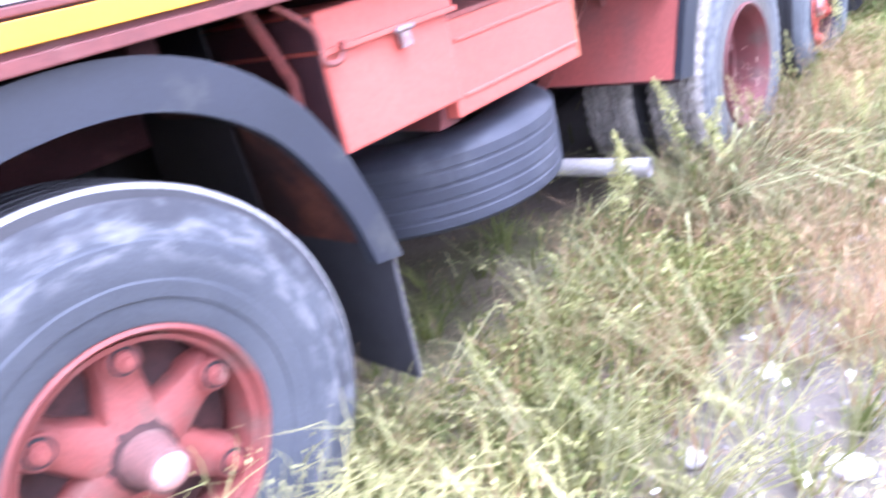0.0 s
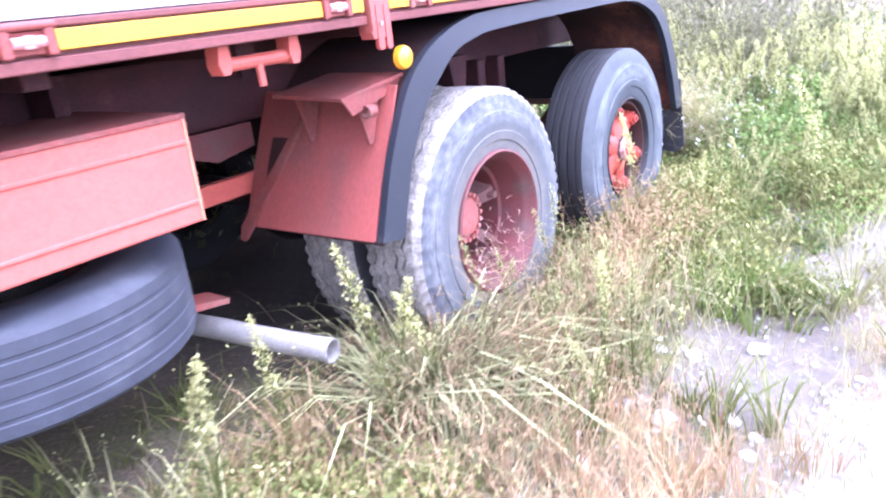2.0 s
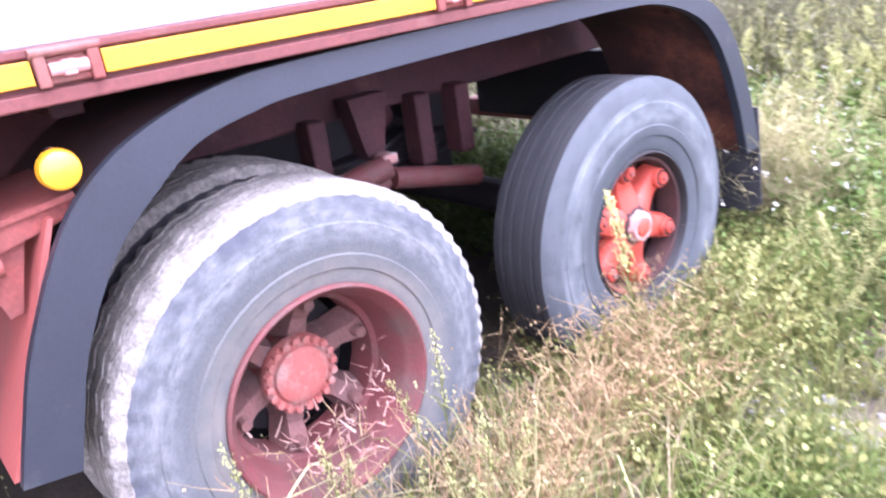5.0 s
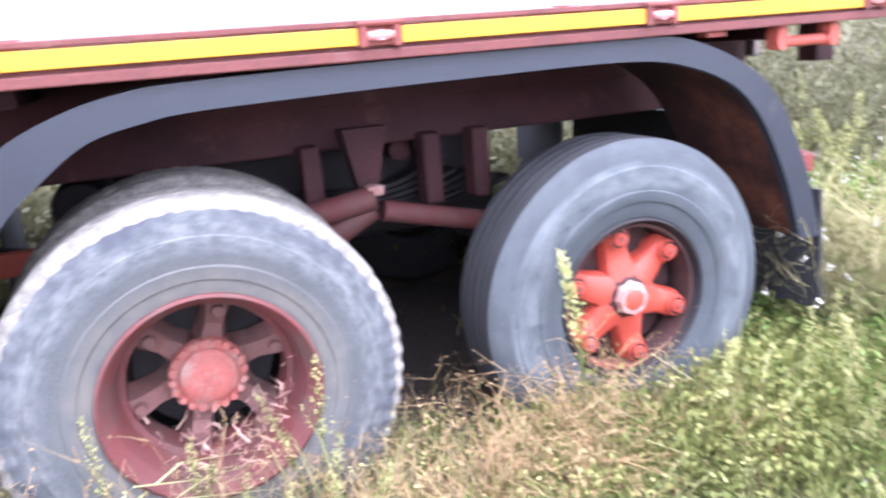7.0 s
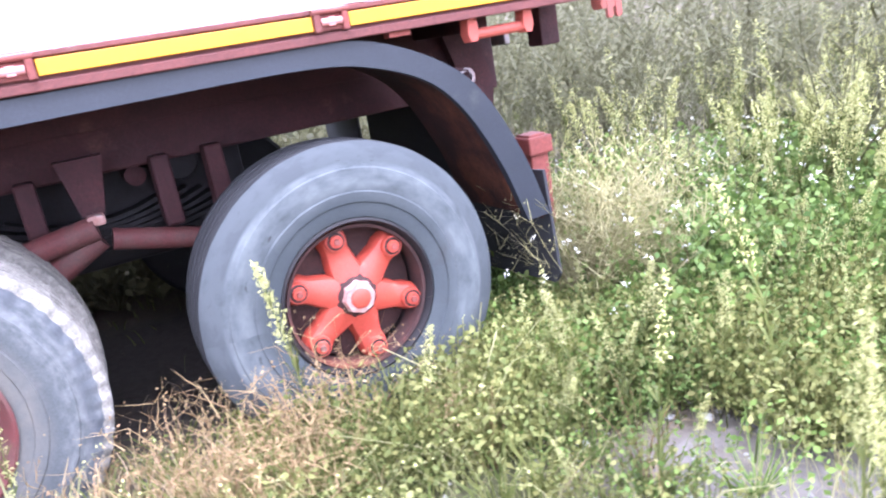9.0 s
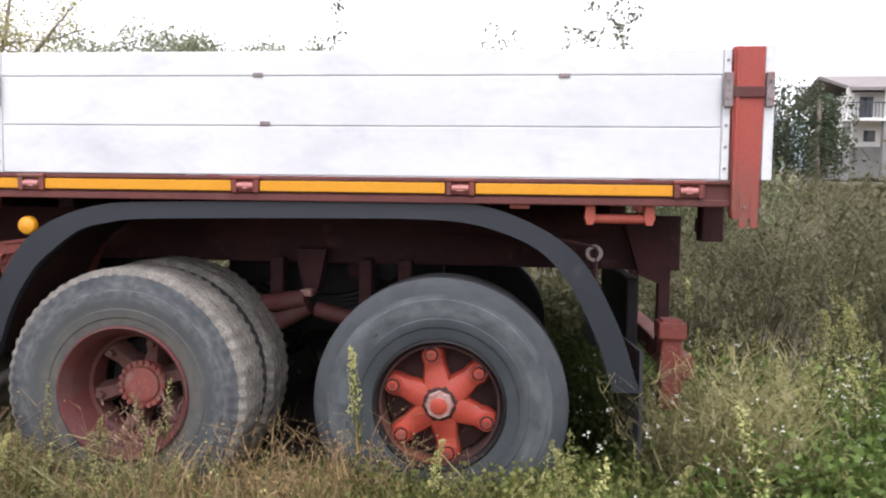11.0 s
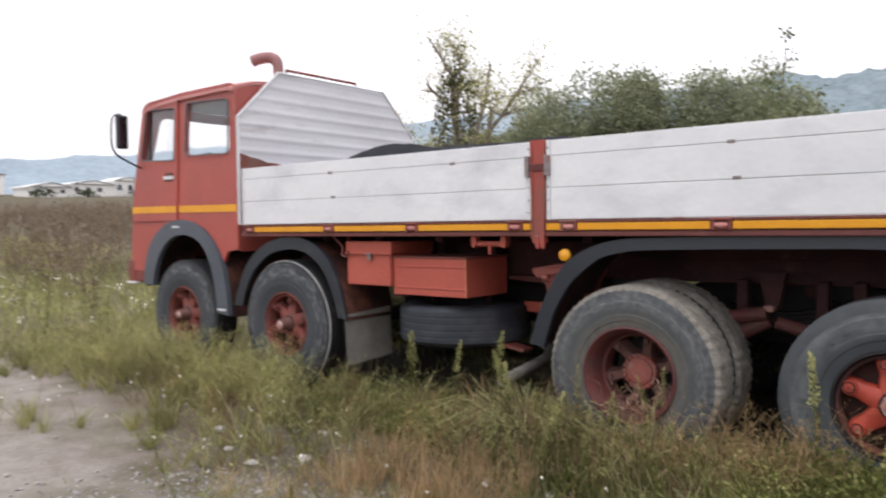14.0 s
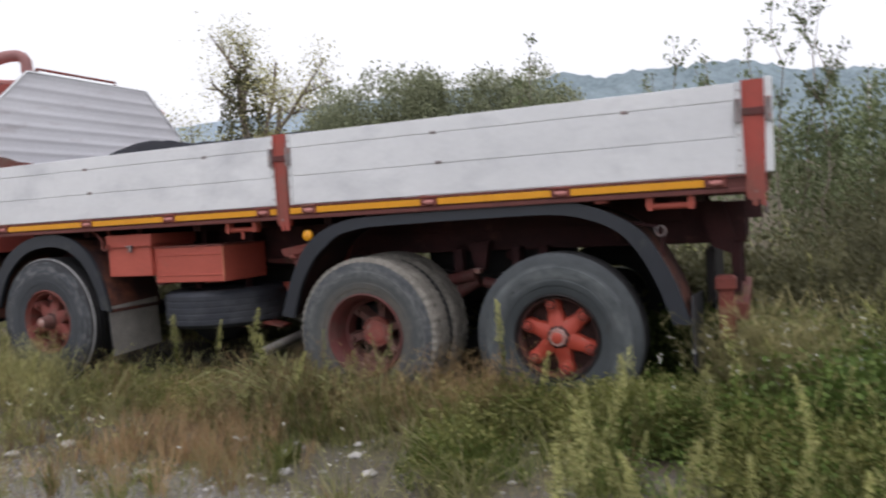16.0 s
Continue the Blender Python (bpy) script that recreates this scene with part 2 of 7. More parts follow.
PIPE = mat("dull_silver_exhaust_steel", (0.330, 0.315, 0.292), (0.245, 0.233, 0.218), 0.5, metal=0.15, s1=8, s2=100, bump=0.15, fine=0.15, c3=(0.185, 0.139, 0.111), s3=7, cut=(0.6, 0.75))
PALE_CAP = mat("pale_pink_worn_metal", (0.360, 0.205, 0.182), (0.320, 0.142, 0.114), 0.5, s1=30, s2=150, bump=0.25, fine=0.2, c3=(0.420, 0.340, 0.315), s3=25, cut=(0.5, 0.62))
BLACK = mat("black_rubber", (0.022, 0.022, 0.026), (0.030, 0.030, 0.034), 0.7, s1=10, s2=90, bump=0.15, fine=0.2)
TARP = mat("black_tarpaulin", (0.040, 0.041, 0.048), (0.028, 0.029, 0.034), 0.95, s1=4, s2=50, bump=0.3, fine=0.2, spec=0.1)
SEAT = mat("grey_seat_cloth", (0.16, 0.17, 0.18), (0.12, 0.125, 0.135), 0.9, s1=8, s2=150, bump=0.3, fine=0.2)
GLASS = bpy.data.materials.new("window_glass")
GLASS.use_nodes = True
gb = GLASS.node_tree.nodes["Principled BSDF"]
gb.inputs["Transmission Weight"].default_value, gb.inputs["Roughness"].default_value, gb.inputs["IOR"].default_value = 1.0, 0.02, 1.45
gb.inputs["Base Color"].default_value = (0.98, 0.99, 0.99, 1)


# ---------------------------------------------------------------- mesh tools
def part(name, bm, material, parent=None, label="", smooth=False):
    """One mesh object out of a bmesh, under a thing or a part."""
    bmesh.ops.recalc_face_normals(bm, faces=bm.faces)
    me = bpy.data.meshes.new(name)
    bm.to_mesh(me)
    bm.free()
    if smooth:
        me.polygons.foreach_set("use_smooth", [True] * len(me.polygons))
        me.set_sharp_from_angle(angle=radians(35))
    me.materials.append(material)
    ob = new(name, me)
    if parent:
        ob.parent = parent
    return tagged(ob, label) if label else ob


def box(bm, x0, x1, y0, y1, z0, z1, bevel=0.0):
    r = bmesh.ops.create_cube(bm, size=1.0, matrix=Matrix.Translation(((x0 + x1) / 2, (y0 + y1) / 2, (z0 + z1) / 2)) @ Matrix.Diagonal((x1 - x0, y1 - y0, z1 - z0, 1)))
    if bevel:
        es = list({e for v in r["verts"] for e in v.link_edges})
        bmesh.ops.bevel(bm, geom=es, offset=bevel, segments=2, affect="EDGES", profile=0.5)
    return bm


def nb():
    return bmesh.new()


def cyl(bm, p0, p1, r0, r1=None, n=14):
    p0, p1 = Vector(p0), Vector(p1)
    d = p1 - p0
    m = Matrix.Translation((p0 + p1) / 2) @ d.to_track_quat("Z", "Y").to_matrix().to_4x4()
    bmesh.ops.create_cone(bm, cap_ends=True, segments=n, radius1=r0, radius2=r0 if r1 is None else r1, depth=d.length, matrix=m)
    return bm


def tube(bm, pts, r, n=10, r_end=None):
    """A round bar along points, with its ends closed."""
    pts = [Vector(p) for p in pts]
    rings = []
    for i, p in enumerate(pts):
        d = (pts[min(i + 1, len(pts) - 1)] - pts[max(i - 1, 0)]).normalized()
        u = d.cross(Vector((0, 0, 1)) if abs(d.z) < 0.9 else Vector((1, 0, 0))).normalized()
        w = d.cross(u)
        rr = r if r_end is None else r + (r_end - r) * i / (len(pts) - 1)
        rings.append([bm.verts.new(p + rr * (math.cos(2 * math.pi * k / n) * u + math.sin(2 * math.pi * k / n) * w)) for k in range(n)])
    for a, b in zip(rings, rings[1:]):
        for k in range(n):
            bm.faces.new((a[k], a[(k + 1) % n], b[(k + 1) % n], b[k]))
    bm.faces.new(rings[0]), bm.faces.new(rings[-1])
    return bm


def lathe(bm, prof, n=48, closed=False, wob=None):
    """Turns (radius, y) points about the y axis through the origin. wob(i, k, r, y) may move a point."""
    rings = []
    for i, (r, y) in enumerate(prof):
        ring = []
        for k in range(n):
            rr, yy = wob(i, k, r, y) if wob else (r, y)
            a = 2 * math.pi * k / n
            ring.append(bm.verts.new((rr * math.cos(a), yy, rr * math.sin(a))))
        rings.append(ring)
    pairs = list(zip(rings, rings[1:])) + ([(rings[-1], rings[0])] if closed else [])
    for a, b in pairs:
        for k in range(n):
            bm.faces.new((a[k], a[(k + 1) % n], b[(k + 1) % n], b[k]))
    if not closed:
        for ring, (r, y) in ((rings[0], prof[0]), (rings[-1], prof[-1])):
            if r < 0.2:
                bm.faces.new(ring)
    return bm


def plate(bm, outline, y0, y1, holes=()):
    """A sheet with holes, drawn in x and z and given the thickness y0 to y1."""
    edges = []
    for loop in (outline, *holes):
        vs = [bm.verts.new((x, y0, z)) for x, z in loop]
        edges += [bm.edges.new((a, b)) for a, b in zip(vs, vs[1:] + vs[:1])]
    r = bmesh.ops.triangle_fill(bm, use_beauty=True, use_dissolve=False, edges=edges)
    fs = [f for f in r["geom"] if isinstance(f, bmesh.types.BMFace)]
    e = bmesh.ops.extrude_face_region(bm, geom=fs)
    bmesh.ops.translate(bm, vec=(0, y1 - y0, 0), verts=[v for v in e["geom"] if isinstance(v, bmesh.types.BMVert)])
    return bm


def smooth_line(pts, n=6):
    """A rounded line (Catmull-Rom) through points."""
    out = []
    for i in range(len(pts) - 1):
        p = [Vector(pts[max(0, min(len(pts) - 1, i + k))]) for k in (-1, 0, 1, 2)]
        for s in range(n):
            t = s / n
            out.append(0.5 * (2 * p[1] + (p[2] - p[0]) * t + (2 * p[0] - 5 * p[1] + 4 * p[2] - p[3]) * t * t + (3 * p[1] - p[0] - 3 * p[2] + p[3]) * t ** 3))
    return [tuple(v) for v in out] + [tuple(pts[-1])]


def arch_parts(thing, outer, inner, y0, y1, lip, label=""):
    """A wheel arch: a lip towards the side, and a bent sheet behind it."""
    o, i = smooth_line(outer), smooth_line(inner)
    bm = nb()
    ring = o + i[::-1]
    n, m = len(o), len(i)
    vo = [[bm.verts.new((x, y, z)) for x, z in o] for y in (y0, y0 + lip)]
    vi = [[bm.verts.new((i[round(k * (m - 1) / (n - 1))][0], y, i[round(k * (m - 1) / (n - 1))][1])) for k in range(n)] for y in (y0 - 0.006, y0 + lip)]
    for k in range(n - 1):
        bm.faces.new((vo[0][k], vo[0][k + 1], vi[0][k + 1], vi[0][k]))
        bm.faces.new((vo[1][k], vo[1][k + 1], vo[0][k + 1], vo[0][k]))
        bm.faces.new((vi[1][k], vi[0][k], vi[0][k + 1], vi[1][k + 1]))
        bm.faces.new((vo[1][k], vi[1][k], vi[1][k + 1], vo[1][k + 1]))
    for k in (0, n - 1):
        bm.faces.new((vo[0][k], vi[0][k], vi[1][k], vo[1][k]))
    fender = part("fender", bm, FENDER, thing, label, smooth=True)
    bm = nb()
    cx = sum(x for x, z in o) / n
    off = [(x + (0.012 if x < cx else -0.012), z - 0.012) for x, z in o]
    off2 = [(x + (0.020 if x < cx else -0.020), z - 0.020) for x, z in o]
    a = [[bm.verts.new((x, y, z)) for x, z in q] for q in (off, off2) for y in (y0 + lip * 0.5, y1)]
    for k in range(n - 1):
        bm.faces.new((a[0][k], a[1][k], a[1][k + 1], a[0][k + 1]))
        bm.faces.new((a[2][k], a[2][k + 1], a[3][k + 1], a[3][k]))
        bm.faces.new((a[1][k], a[3][k], a[3][k + 1], a[1][k + 1]))
    part("fender_liner", bm, FENDER_IN, fender, "rust-stained inner sheet of the fender", smooth=True)
    return fender


# ---------------------------------------------------------------- the lorry
truck = tagged(new("truck"), "old red four-axle flatbed lorry with white aluminium sideboards parked in weeds", "truck")
WIDTH = 2.48

# chassis and deck
bm = nb()
for y in (0.74, 1.66):
    box(bm, -5.3, 2.50, y, y + 0.09, 1.02, 1.29, 0.008)
part("chassis_rail", bm, CHASSIS, truck, "dark grimy red-brown chassis beams")
for x in np.arange(-3.5, 2.6, 0.62):
    bm = box(nb(), x, x + 0.07, 0.20, WIDTH - 0.20, 1.292, 1.37, 0.006)
    part("cross_member", bm, CHASSIS, truck)
part("deck", box(nb(), -3.74, 2.62, 0.05, WIDTH - 0.05, 1.372, 1.425, 0.004), CHASSIS, truck, "grimy timber deck of the load bed")
for y0, y1 in ((0.002, 0.052), (WIDTH - 0.052, WIDTH - 0.002)):
    bm = nb()
    box(bm, -3.76, 2.64, y0, y1, 1.428, 1.444, 0.003)
    box(bm, -3.76, 2.64, y0, y1, 1.340, 1.368, 0.004)
    box(bm, -3.76, 2.64, y0 + 0.016, y1 - 0.006, 1.367, 1.427)
    part("bed_rail", bm, RAIL, truck, "red-brown steel edge rail of the load bed")

HINGES = [-3.62, -2.59, -1.695, -0.787, -0.387, 0.560, 1.458, 2.362]
spans = []
edges_x = [-3.745] + sorted(HINGES + [-0.61]) + [2.505]
for a, b in zip(edges_x, edges_x[1:]):
    ga = 0.062 if a in HINGES else (0.06 if a == -0.61 else 0.005)
    gb2 = 0.062 if b in HINGES else (0.06 if b == -0.61 else 0.005)
    if b - a > 0.16:
        spans.append((a + ga, b - gb2))
for a, b in spans:
    part("reflective_strip", box(nb(), a, b, -0.004, 0.012, 1.380, 1.423, 0.002), YELLOW, truck, "yellow reflective strip")
for x in HINGES:
    bm = nb()
    box(bm, x - 0.058, x - 0.036, -0.012, 0.03, 1.372, 1.432, 0.004)
    box(bm, x + 0.036, x + 0.058, -0.012, 0.03, 1.372, 1.432, 0.004)
    box(bm, x - 0.036, x + 0.036, 0.0, 0.03, 1.376, 1.424, 0.003)
    cyl(bm, (x - 0.062, -0.006, 1.434), (x + 0.062, -0.006, 1.434), 0.009)
    h = part("hinge", bm, RED_DUSTY, truck, "worn red sideboard hinge bracket")
    bm = nb()
    cyl(bm, (x - 0.034, -0.004, 1.402), (x + 0.034, -0.004, 1.402), 0.012)
    box(bm, x - 0.012, x + 0.012, -0.014, 0.0, 1.388, 1.416, 0.003)
    part("hinge_pin", bm, RED_ROOF, h, "chalky worn hinge pin")


def sideboard(x0, x1, y0, y1, out):
    """A drop side of three aluminium boards with end profiles and rivets; out is -1 where it faces the near side."""
    z0, z1 = 1.446, 1.957
    hs = [0, 0.40, 0.80, 1.0]
    body = part("sideboard", box(nb(), x0 + 0.03, x1 - 0.03, y0 + 0.008, y1 - 0.008, z0 + 0.004, z1 - 0.004), ALU_EDGE, truck, "weathered white aluminium drop side")
    for a, b in zip(hs, hs[1:]):
        za, zb = z0 + a * (z1 - z0) + 0.0016, z0 + b * (z1 - z0) - 0.0016
        part("board", box(nb(), x0 + 0.032, x1 - 0.032, y0, y1, za, zb, 0.004), ALU, body)
    for a in (x0, x1 - 0.03):
        bm = box(nb(), a, a + 0.03, y0 - 0.004, y1 + 0.004, z0, z1, 0.004)
        part("end_profile", bm, ALU_EDGE, body, "pale aluminium end profile")
        for k in range(6):
            z = z0 + 0.045 + k * 0.084
            y = y0 - 0.004 if out < 0 else y1 + 0.004
            part("rivet", cyl(nb(), (a + 0.015, y - 0.0025, z), (a + 0.015, y + 0.0025, z), 0.006, n=8), STEEL, body)
    return body


def drain_marks(body, x0, x1, y):
    for fx, fz in ((0.39, 0.42), (0.38, 0.81), (0.79, 0.80)):
        x, z = x0 + fx * (x1 - x0), 1.446 + fz * 0.511
        part("clip", box(nb(), x - 0.022, x + 0.022, y - 0.005, y + 0.002, z - 0.011, z + 0.008, 0.003), STEEL, body, "small grey steel clip at a board joint")


for x0, x1 in ((-3.74, -0.668), (-0.552, 2.510)):
    b = sideboard(x0, x1, 0.008, 0.046, -1)
    drain_marks(b, x0, x1, 0.008)
    sideboard(x0, x1, WIDTH - 0.046, WIDTH - 0.008, 1)


def bed_post(x0, x1, y0, y1, s):
    """A tapered steel post with two tongues at its foot; its latch plates stand out to both sides."""
    z0, z1 = 1.285, 1.962
    w = x1 - x0
    bm = plate(nb(), [(x0 + 0.010, z0 + 0.030), (x0 + 0.018, z0 + 0.010), (x1 - 0.010, z0 + 0.012), (x1 - 0.006, z0 + 0.06), (x1 - 0.004, 1.50), (x1, 1.70), (x1, z1), (x0, z1), (x0, 1.72), (x0 + 0.006, 1.50)], y0 + 0.004, y1)
    post = part("bed_post", bm, RED, truck, "red steel stake post between the sideboards")
    f = y0 if s < 0 else y1
    for q in (0.46, 0.82):
        tongue = [(x0 + q * w + 0.014 * math.cos(a), z0 - 0.012 + 0.014 * math.sin(a)) for a in np.linspace(math.pi, 2 * math.pi, 9)] + [(x0 + q * w + 0.013, z0 + 0.11), (x0 + q * w - 0.013, z0 + 0.11)]
        part("tongue", plate(nb(), tongue, y0 + 0.001, y0 + 0.016) if s < 0 else plate(nb(), tongue, y1 - 0.016, y1 - 0.001), RED, post)
    part("fold", box(nb(), x0 + 0.008, x0 + 0.022, f - 0.004, f + 0.006, z0 + 0.035, z1 - 0.01, 0.003), RED, post)
    part("post_band", box(nb(), x0 - 0.003, x1 + 0.003, f - 0.006, f + 0.008, 1.765, 1.808, 0.003), RED_DULL, post, "grimy strap across the post")
    for a in (x0 - 0.036, x1 + 0.004):
        latch = part("latch", box(nb(), a, a + 0.032, f - 0.012, f + 0.014, 1.728, 1.862, 0.004), STEEL, post, "zinc-grey drop side latch")
        part("latch_bolt", cyl(nb(), (a + 0.016, f - 0.018, 1.762), (a + 0.016, f, 1.762), 0.007, n=8), STEEL, latch)
        part("latch_bolt", cyl(nb(), (a + 0.016, f - 0.018, 1.83), (a + 0.016, f, 1.83), 0.007, n=8), STEEL, latch)
    part("rivet", cyl(nb(), (x0 + w * 0.5, f - 0.004, z0 + 0.055), (x0 + w * 0.5, f + 0.004, z0 + 0.055), 0.008, n=8), STEEL, post)


for y0, y1, s in ((-0.012, 0.045, -1), (WIDTH - 0.045, WIDTH + 0.012, 1)):
    bed_post(-0.664, -0.556, y0, y1, s)
    bed_post(2.514, 2.630, y0, y1, s)

# tailgate
tail = part("tailgate", box(nb(), 2.634, 2.668, 0.03, WIDTH - 0.03, 1.446, 1.955, 0.004), ALU, truck, "white aluminium tailgate")
part("end_profile", box(nb(), 2.632, 2.672, -0.004, 0.028, 1.446, 1.972, 0.004), ALU_EDGE, tail)

# corrugated headboard behind the cab
bm = nb()
hexa = [(0.02, 1.45), (0.02, 2.44), (0.50, 2.905), (1.98, 2.905), (2.46, 2.44), (2.46, 1.45)]
zs, rows = [1.45], []
z = 1.45
while z < 2.905:
    z += 0.012
    zs.append(min(z, 2.905))
for z in zs:
    cut_y = 0.02 if z < 2.44 else 0.02 + (z - 2.44) / 0.465 * 0.48
    ph = (z - 1.45) / 0.125 % 1.0
    d = 0.0055 * max(0.0, math.cos((ph - 0.5) * 5.0)) ** 2
    rows.append([bm.verts.new((-3.80 + d + 0.010 * noise.noise((y * 1.3, z * 2.0, 4)) * (0 < k < 12), y, z)) for k, y in enumerate(np.linspace(cut_y, 2.48 - cut_y, 13))])
for a, b in zip(rows, rows[1:]):
    for k in range(12):
        bm.faces.new((a[k], a[k + 1], b[k + 1], b[k]))
f = bmesh.ops.extrude_face_region(bm, geom=list(bm.faces))
bmesh.ops.translate(bm, vec=(-0.012, 0, 0), verts=[v for v in f["geom"] if isinstance(v, bmesh.types.BMVert)])
head = part("headboard", bm, CORRUGATED, truck, "dull corrugated metal headboard with cut corners", smooth=True)
bm = nb()
for (ya, za), (yb, zb) in zip(hexa[1:], hexa[2:]):
    tube(bm, [(-3.80, ya, za), (-3.80, yb, zb)], 0.014, 6)
tube(bm, [(-3.80, 0.02, 1.45), (-3.80, 0.02, 2.44)], 0.016, 6), tube(bm, [(-3.80, 2.46, 2.44), (-3.80, 2.46, 1.45)], 0.016, 6)
part("headboard_edge", bm, ALU_EDGE, head)
rag = [(0.03, 1.45)] + [(0.03 + 0.06 * k, 2.105 - 0.010 * k - 0.03 * abs(noise.noise((k * 0.7, 2.0, 5.0)))) for k in range(15)] + [(0.87, 1.45)]
bm = plate(nb(), rag, 0, 0.003)
for v in bm.verts:
    v.co = (-3.788 + v.co.y, v.co.x, v.co.z)
part("rusty_sheet", bm, RED_DUSTY, head, "rusty red lower sheet of the headboard")
bm = tube(nb(), [(-3.87, 0.66, 2.965), (-3.87, 1.62, 2.965), (-3.87, 1.64, 2.88)], 0.014, 6)
tube(bm, [(-3.87, 0.66, 2.965), (-3.87, 0.66, 2.88)], 0.014, 6)
part("rack_bar", bm, RED_DUSTY, head, "thin red-brown bar over the headboard")
bm = tube(nb(), smooth_line([(-3.87, 0.56, 1.5), (-3.87, 0.56, 2.7), (-3.87, 0.56, 2.95), (-3.88, 0.555, 3.03), (-3.93, 0.53, 3.075), (-4.02, 0.48, 3.075), (-4.10, 0.43, 3.05)]), 0.050, 14, 0.056)
part("air_intake", bm, mat("faded_mauve_red_paint", (0.33, 0.165, 0.16), (0.26, 0.12, 0.115), 0.6, s1=6, s2=60, bump=0.1, fine=0.15), truck, "faded red gooseneck air intake pipe", smooth=True)

# tarpaulin-covered load on the deck
bm = bmesh.new()
nx, ny = 46, 22
gr = [[None] * (ny + 1) for _ in range(nx + 1)]
for i in range(nx + 1):
    for j in range(ny + 1):
        x, y = -3.55 + 3.0 * i / nx, 0.20 + 1.9 * j / ny
        u, v = i / nx, j / ny
        h = 0.70 * min(1.0, math.sin(math.pi * min(1, max(0, v))) * 1.6) * (math.sin(math.pi * min(1.0, u * 1.25 + 0.04)) ** 0.5 if u < 0.77 else 0.5 * max(0.0, (1 - u) / 0.23))
        h = max(h, (0.625 if u < 0.94 else 0.625 * (1 - u) / 0.06) * min(1.0, math.sin(math.pi * v) * 1.6) if u > 0.35 else 0)
        gr[i][j] = bm.verts.new((x, y, 1.427 + h + (0.025 * noise.noise((x * 3, y * 3, 1)) + 0.012 * noise.noise((x * 9, y * 7, 2))) * min(1, h * 4)))
for i in range(nx):
    for j in range(ny):
        bm.faces.new((gr[i][j], gr[i + 1][j], gr[i + 1][j + 1], gr[i][j + 1]))
tagged(part("tarpaulin", bm, TARP, None, smooth=True), "black tarpaulin heaped over a load on the truck bed", "tarpaulin")


# wheels
def tyre_profile(R, w, grooves=(), deep=0.011):
    p = [(0.268, 0.040), (0.285, 0.012), (0.310, 0.004), (0.335, 0.002), (0.338, -0.003), (0.372, -0.008), (0.376, -0.004), (0.415, -0.010), (0.452, -0.006), (0.456, -0.001),
         (0.478, 0.004), (R - 0.030, 0.012), (R - 0.012, 0.024), (R - 0.002, 0.034)]
    for g in grooves:
        p += [(R, g - 0.008), (R - deep, g - 0.005), (R - deep, g + 0.005), (R, g + 0.008)]
    p += [(R - 0.002, w - 0.034), (R - 0.012, w - 0.024), (R - 0.030, w - 0.012), (0.478, w - 0.004), (0.415, w + 0.008), (0.335, w - 0.004), (0.285, w - 0.012), (0.268, w - 0.04)]
    return p


def tyre(parent, R, w, y, side, tread, label, lugs=0, grooves=(), n=96, shoulder=None, flat=1.0):
    prof = tyre_profile(R, w, grooves, 0.017 if lugs else 0.011)
    split = next(i for i, q in enumerate(prof) if q[0] >= R - 0.0121)
    last = len(prof) - 1 - next(i for i, q in enumerate(prof[::-1]) if q[0] >= R - 0.0121)

    def wob(i, k, r, yy):
        if lugs and i in (split - 1, split, split + 1) and (k * lugs // n * 2 + (k * lugs * 2 // n)) % 2:
            return r - 0.004, yy + 0.004
        if lugs and i in (last - 1, last, last + 1) and (k * lugs * 2 // n) % 2:
            return r - 0.006, yy - 0.006
        if lugs and split + 1 < i < last - 1:
            return r, yy + 0.018 * (abs((k * lugs / n / 1.5) % 1.0 - 0.5) * 2 - 0.5)
        return r + 0.0005 * math.sin(k * 1.3 + i), yy
    bm = lathe(nb(), [(r, yy + y) for r, yy in prof], n, True, wob)
    if side is not tread:
        for f in bm.faces:
            c = f.calc_center_median()
            if math.hypot(c.x, c.z) > R - 0.034:
                f.material_index = 1
    if shoulder:
        for f in bm.faces:
            c = f.calc_center_median()
            if math.hypot(c.x, c.z) > R - (0.013 if shoulder is RUBBER_PALE else 0.034) and c.y < y + 0.036:
                f.material_index = 2
    for v in bm.verts:  # pressed flat where it stands on the soil
        if v.co.z < -flat + 0.02:
            v.co.y += (-0.016 if v.co.y < y + w / 2 else 0.016) * min(1.0, (-flat + 0.02 - v.co.z) / 0.05)
            v.co.z = max(v.co.z, -flat)
    t = part("tyre", bm, side, parent, label, smooth=True)
    t.data.materials.append(tread)
    if shoulder:
        t.data.materials.append(shoulder)
    return t


def nuts(bm, count, r, y, size, start=0.0):
    for k in range(count):
        a = start + 2 * math.pi * k / count
        cyl(bm, (r * math.cos(a), y, r * math.sin(a)), (r * math.cos(a), y - size, r * math.sin(a)), size * 0.8, size * 0.6, 6)
    return bm


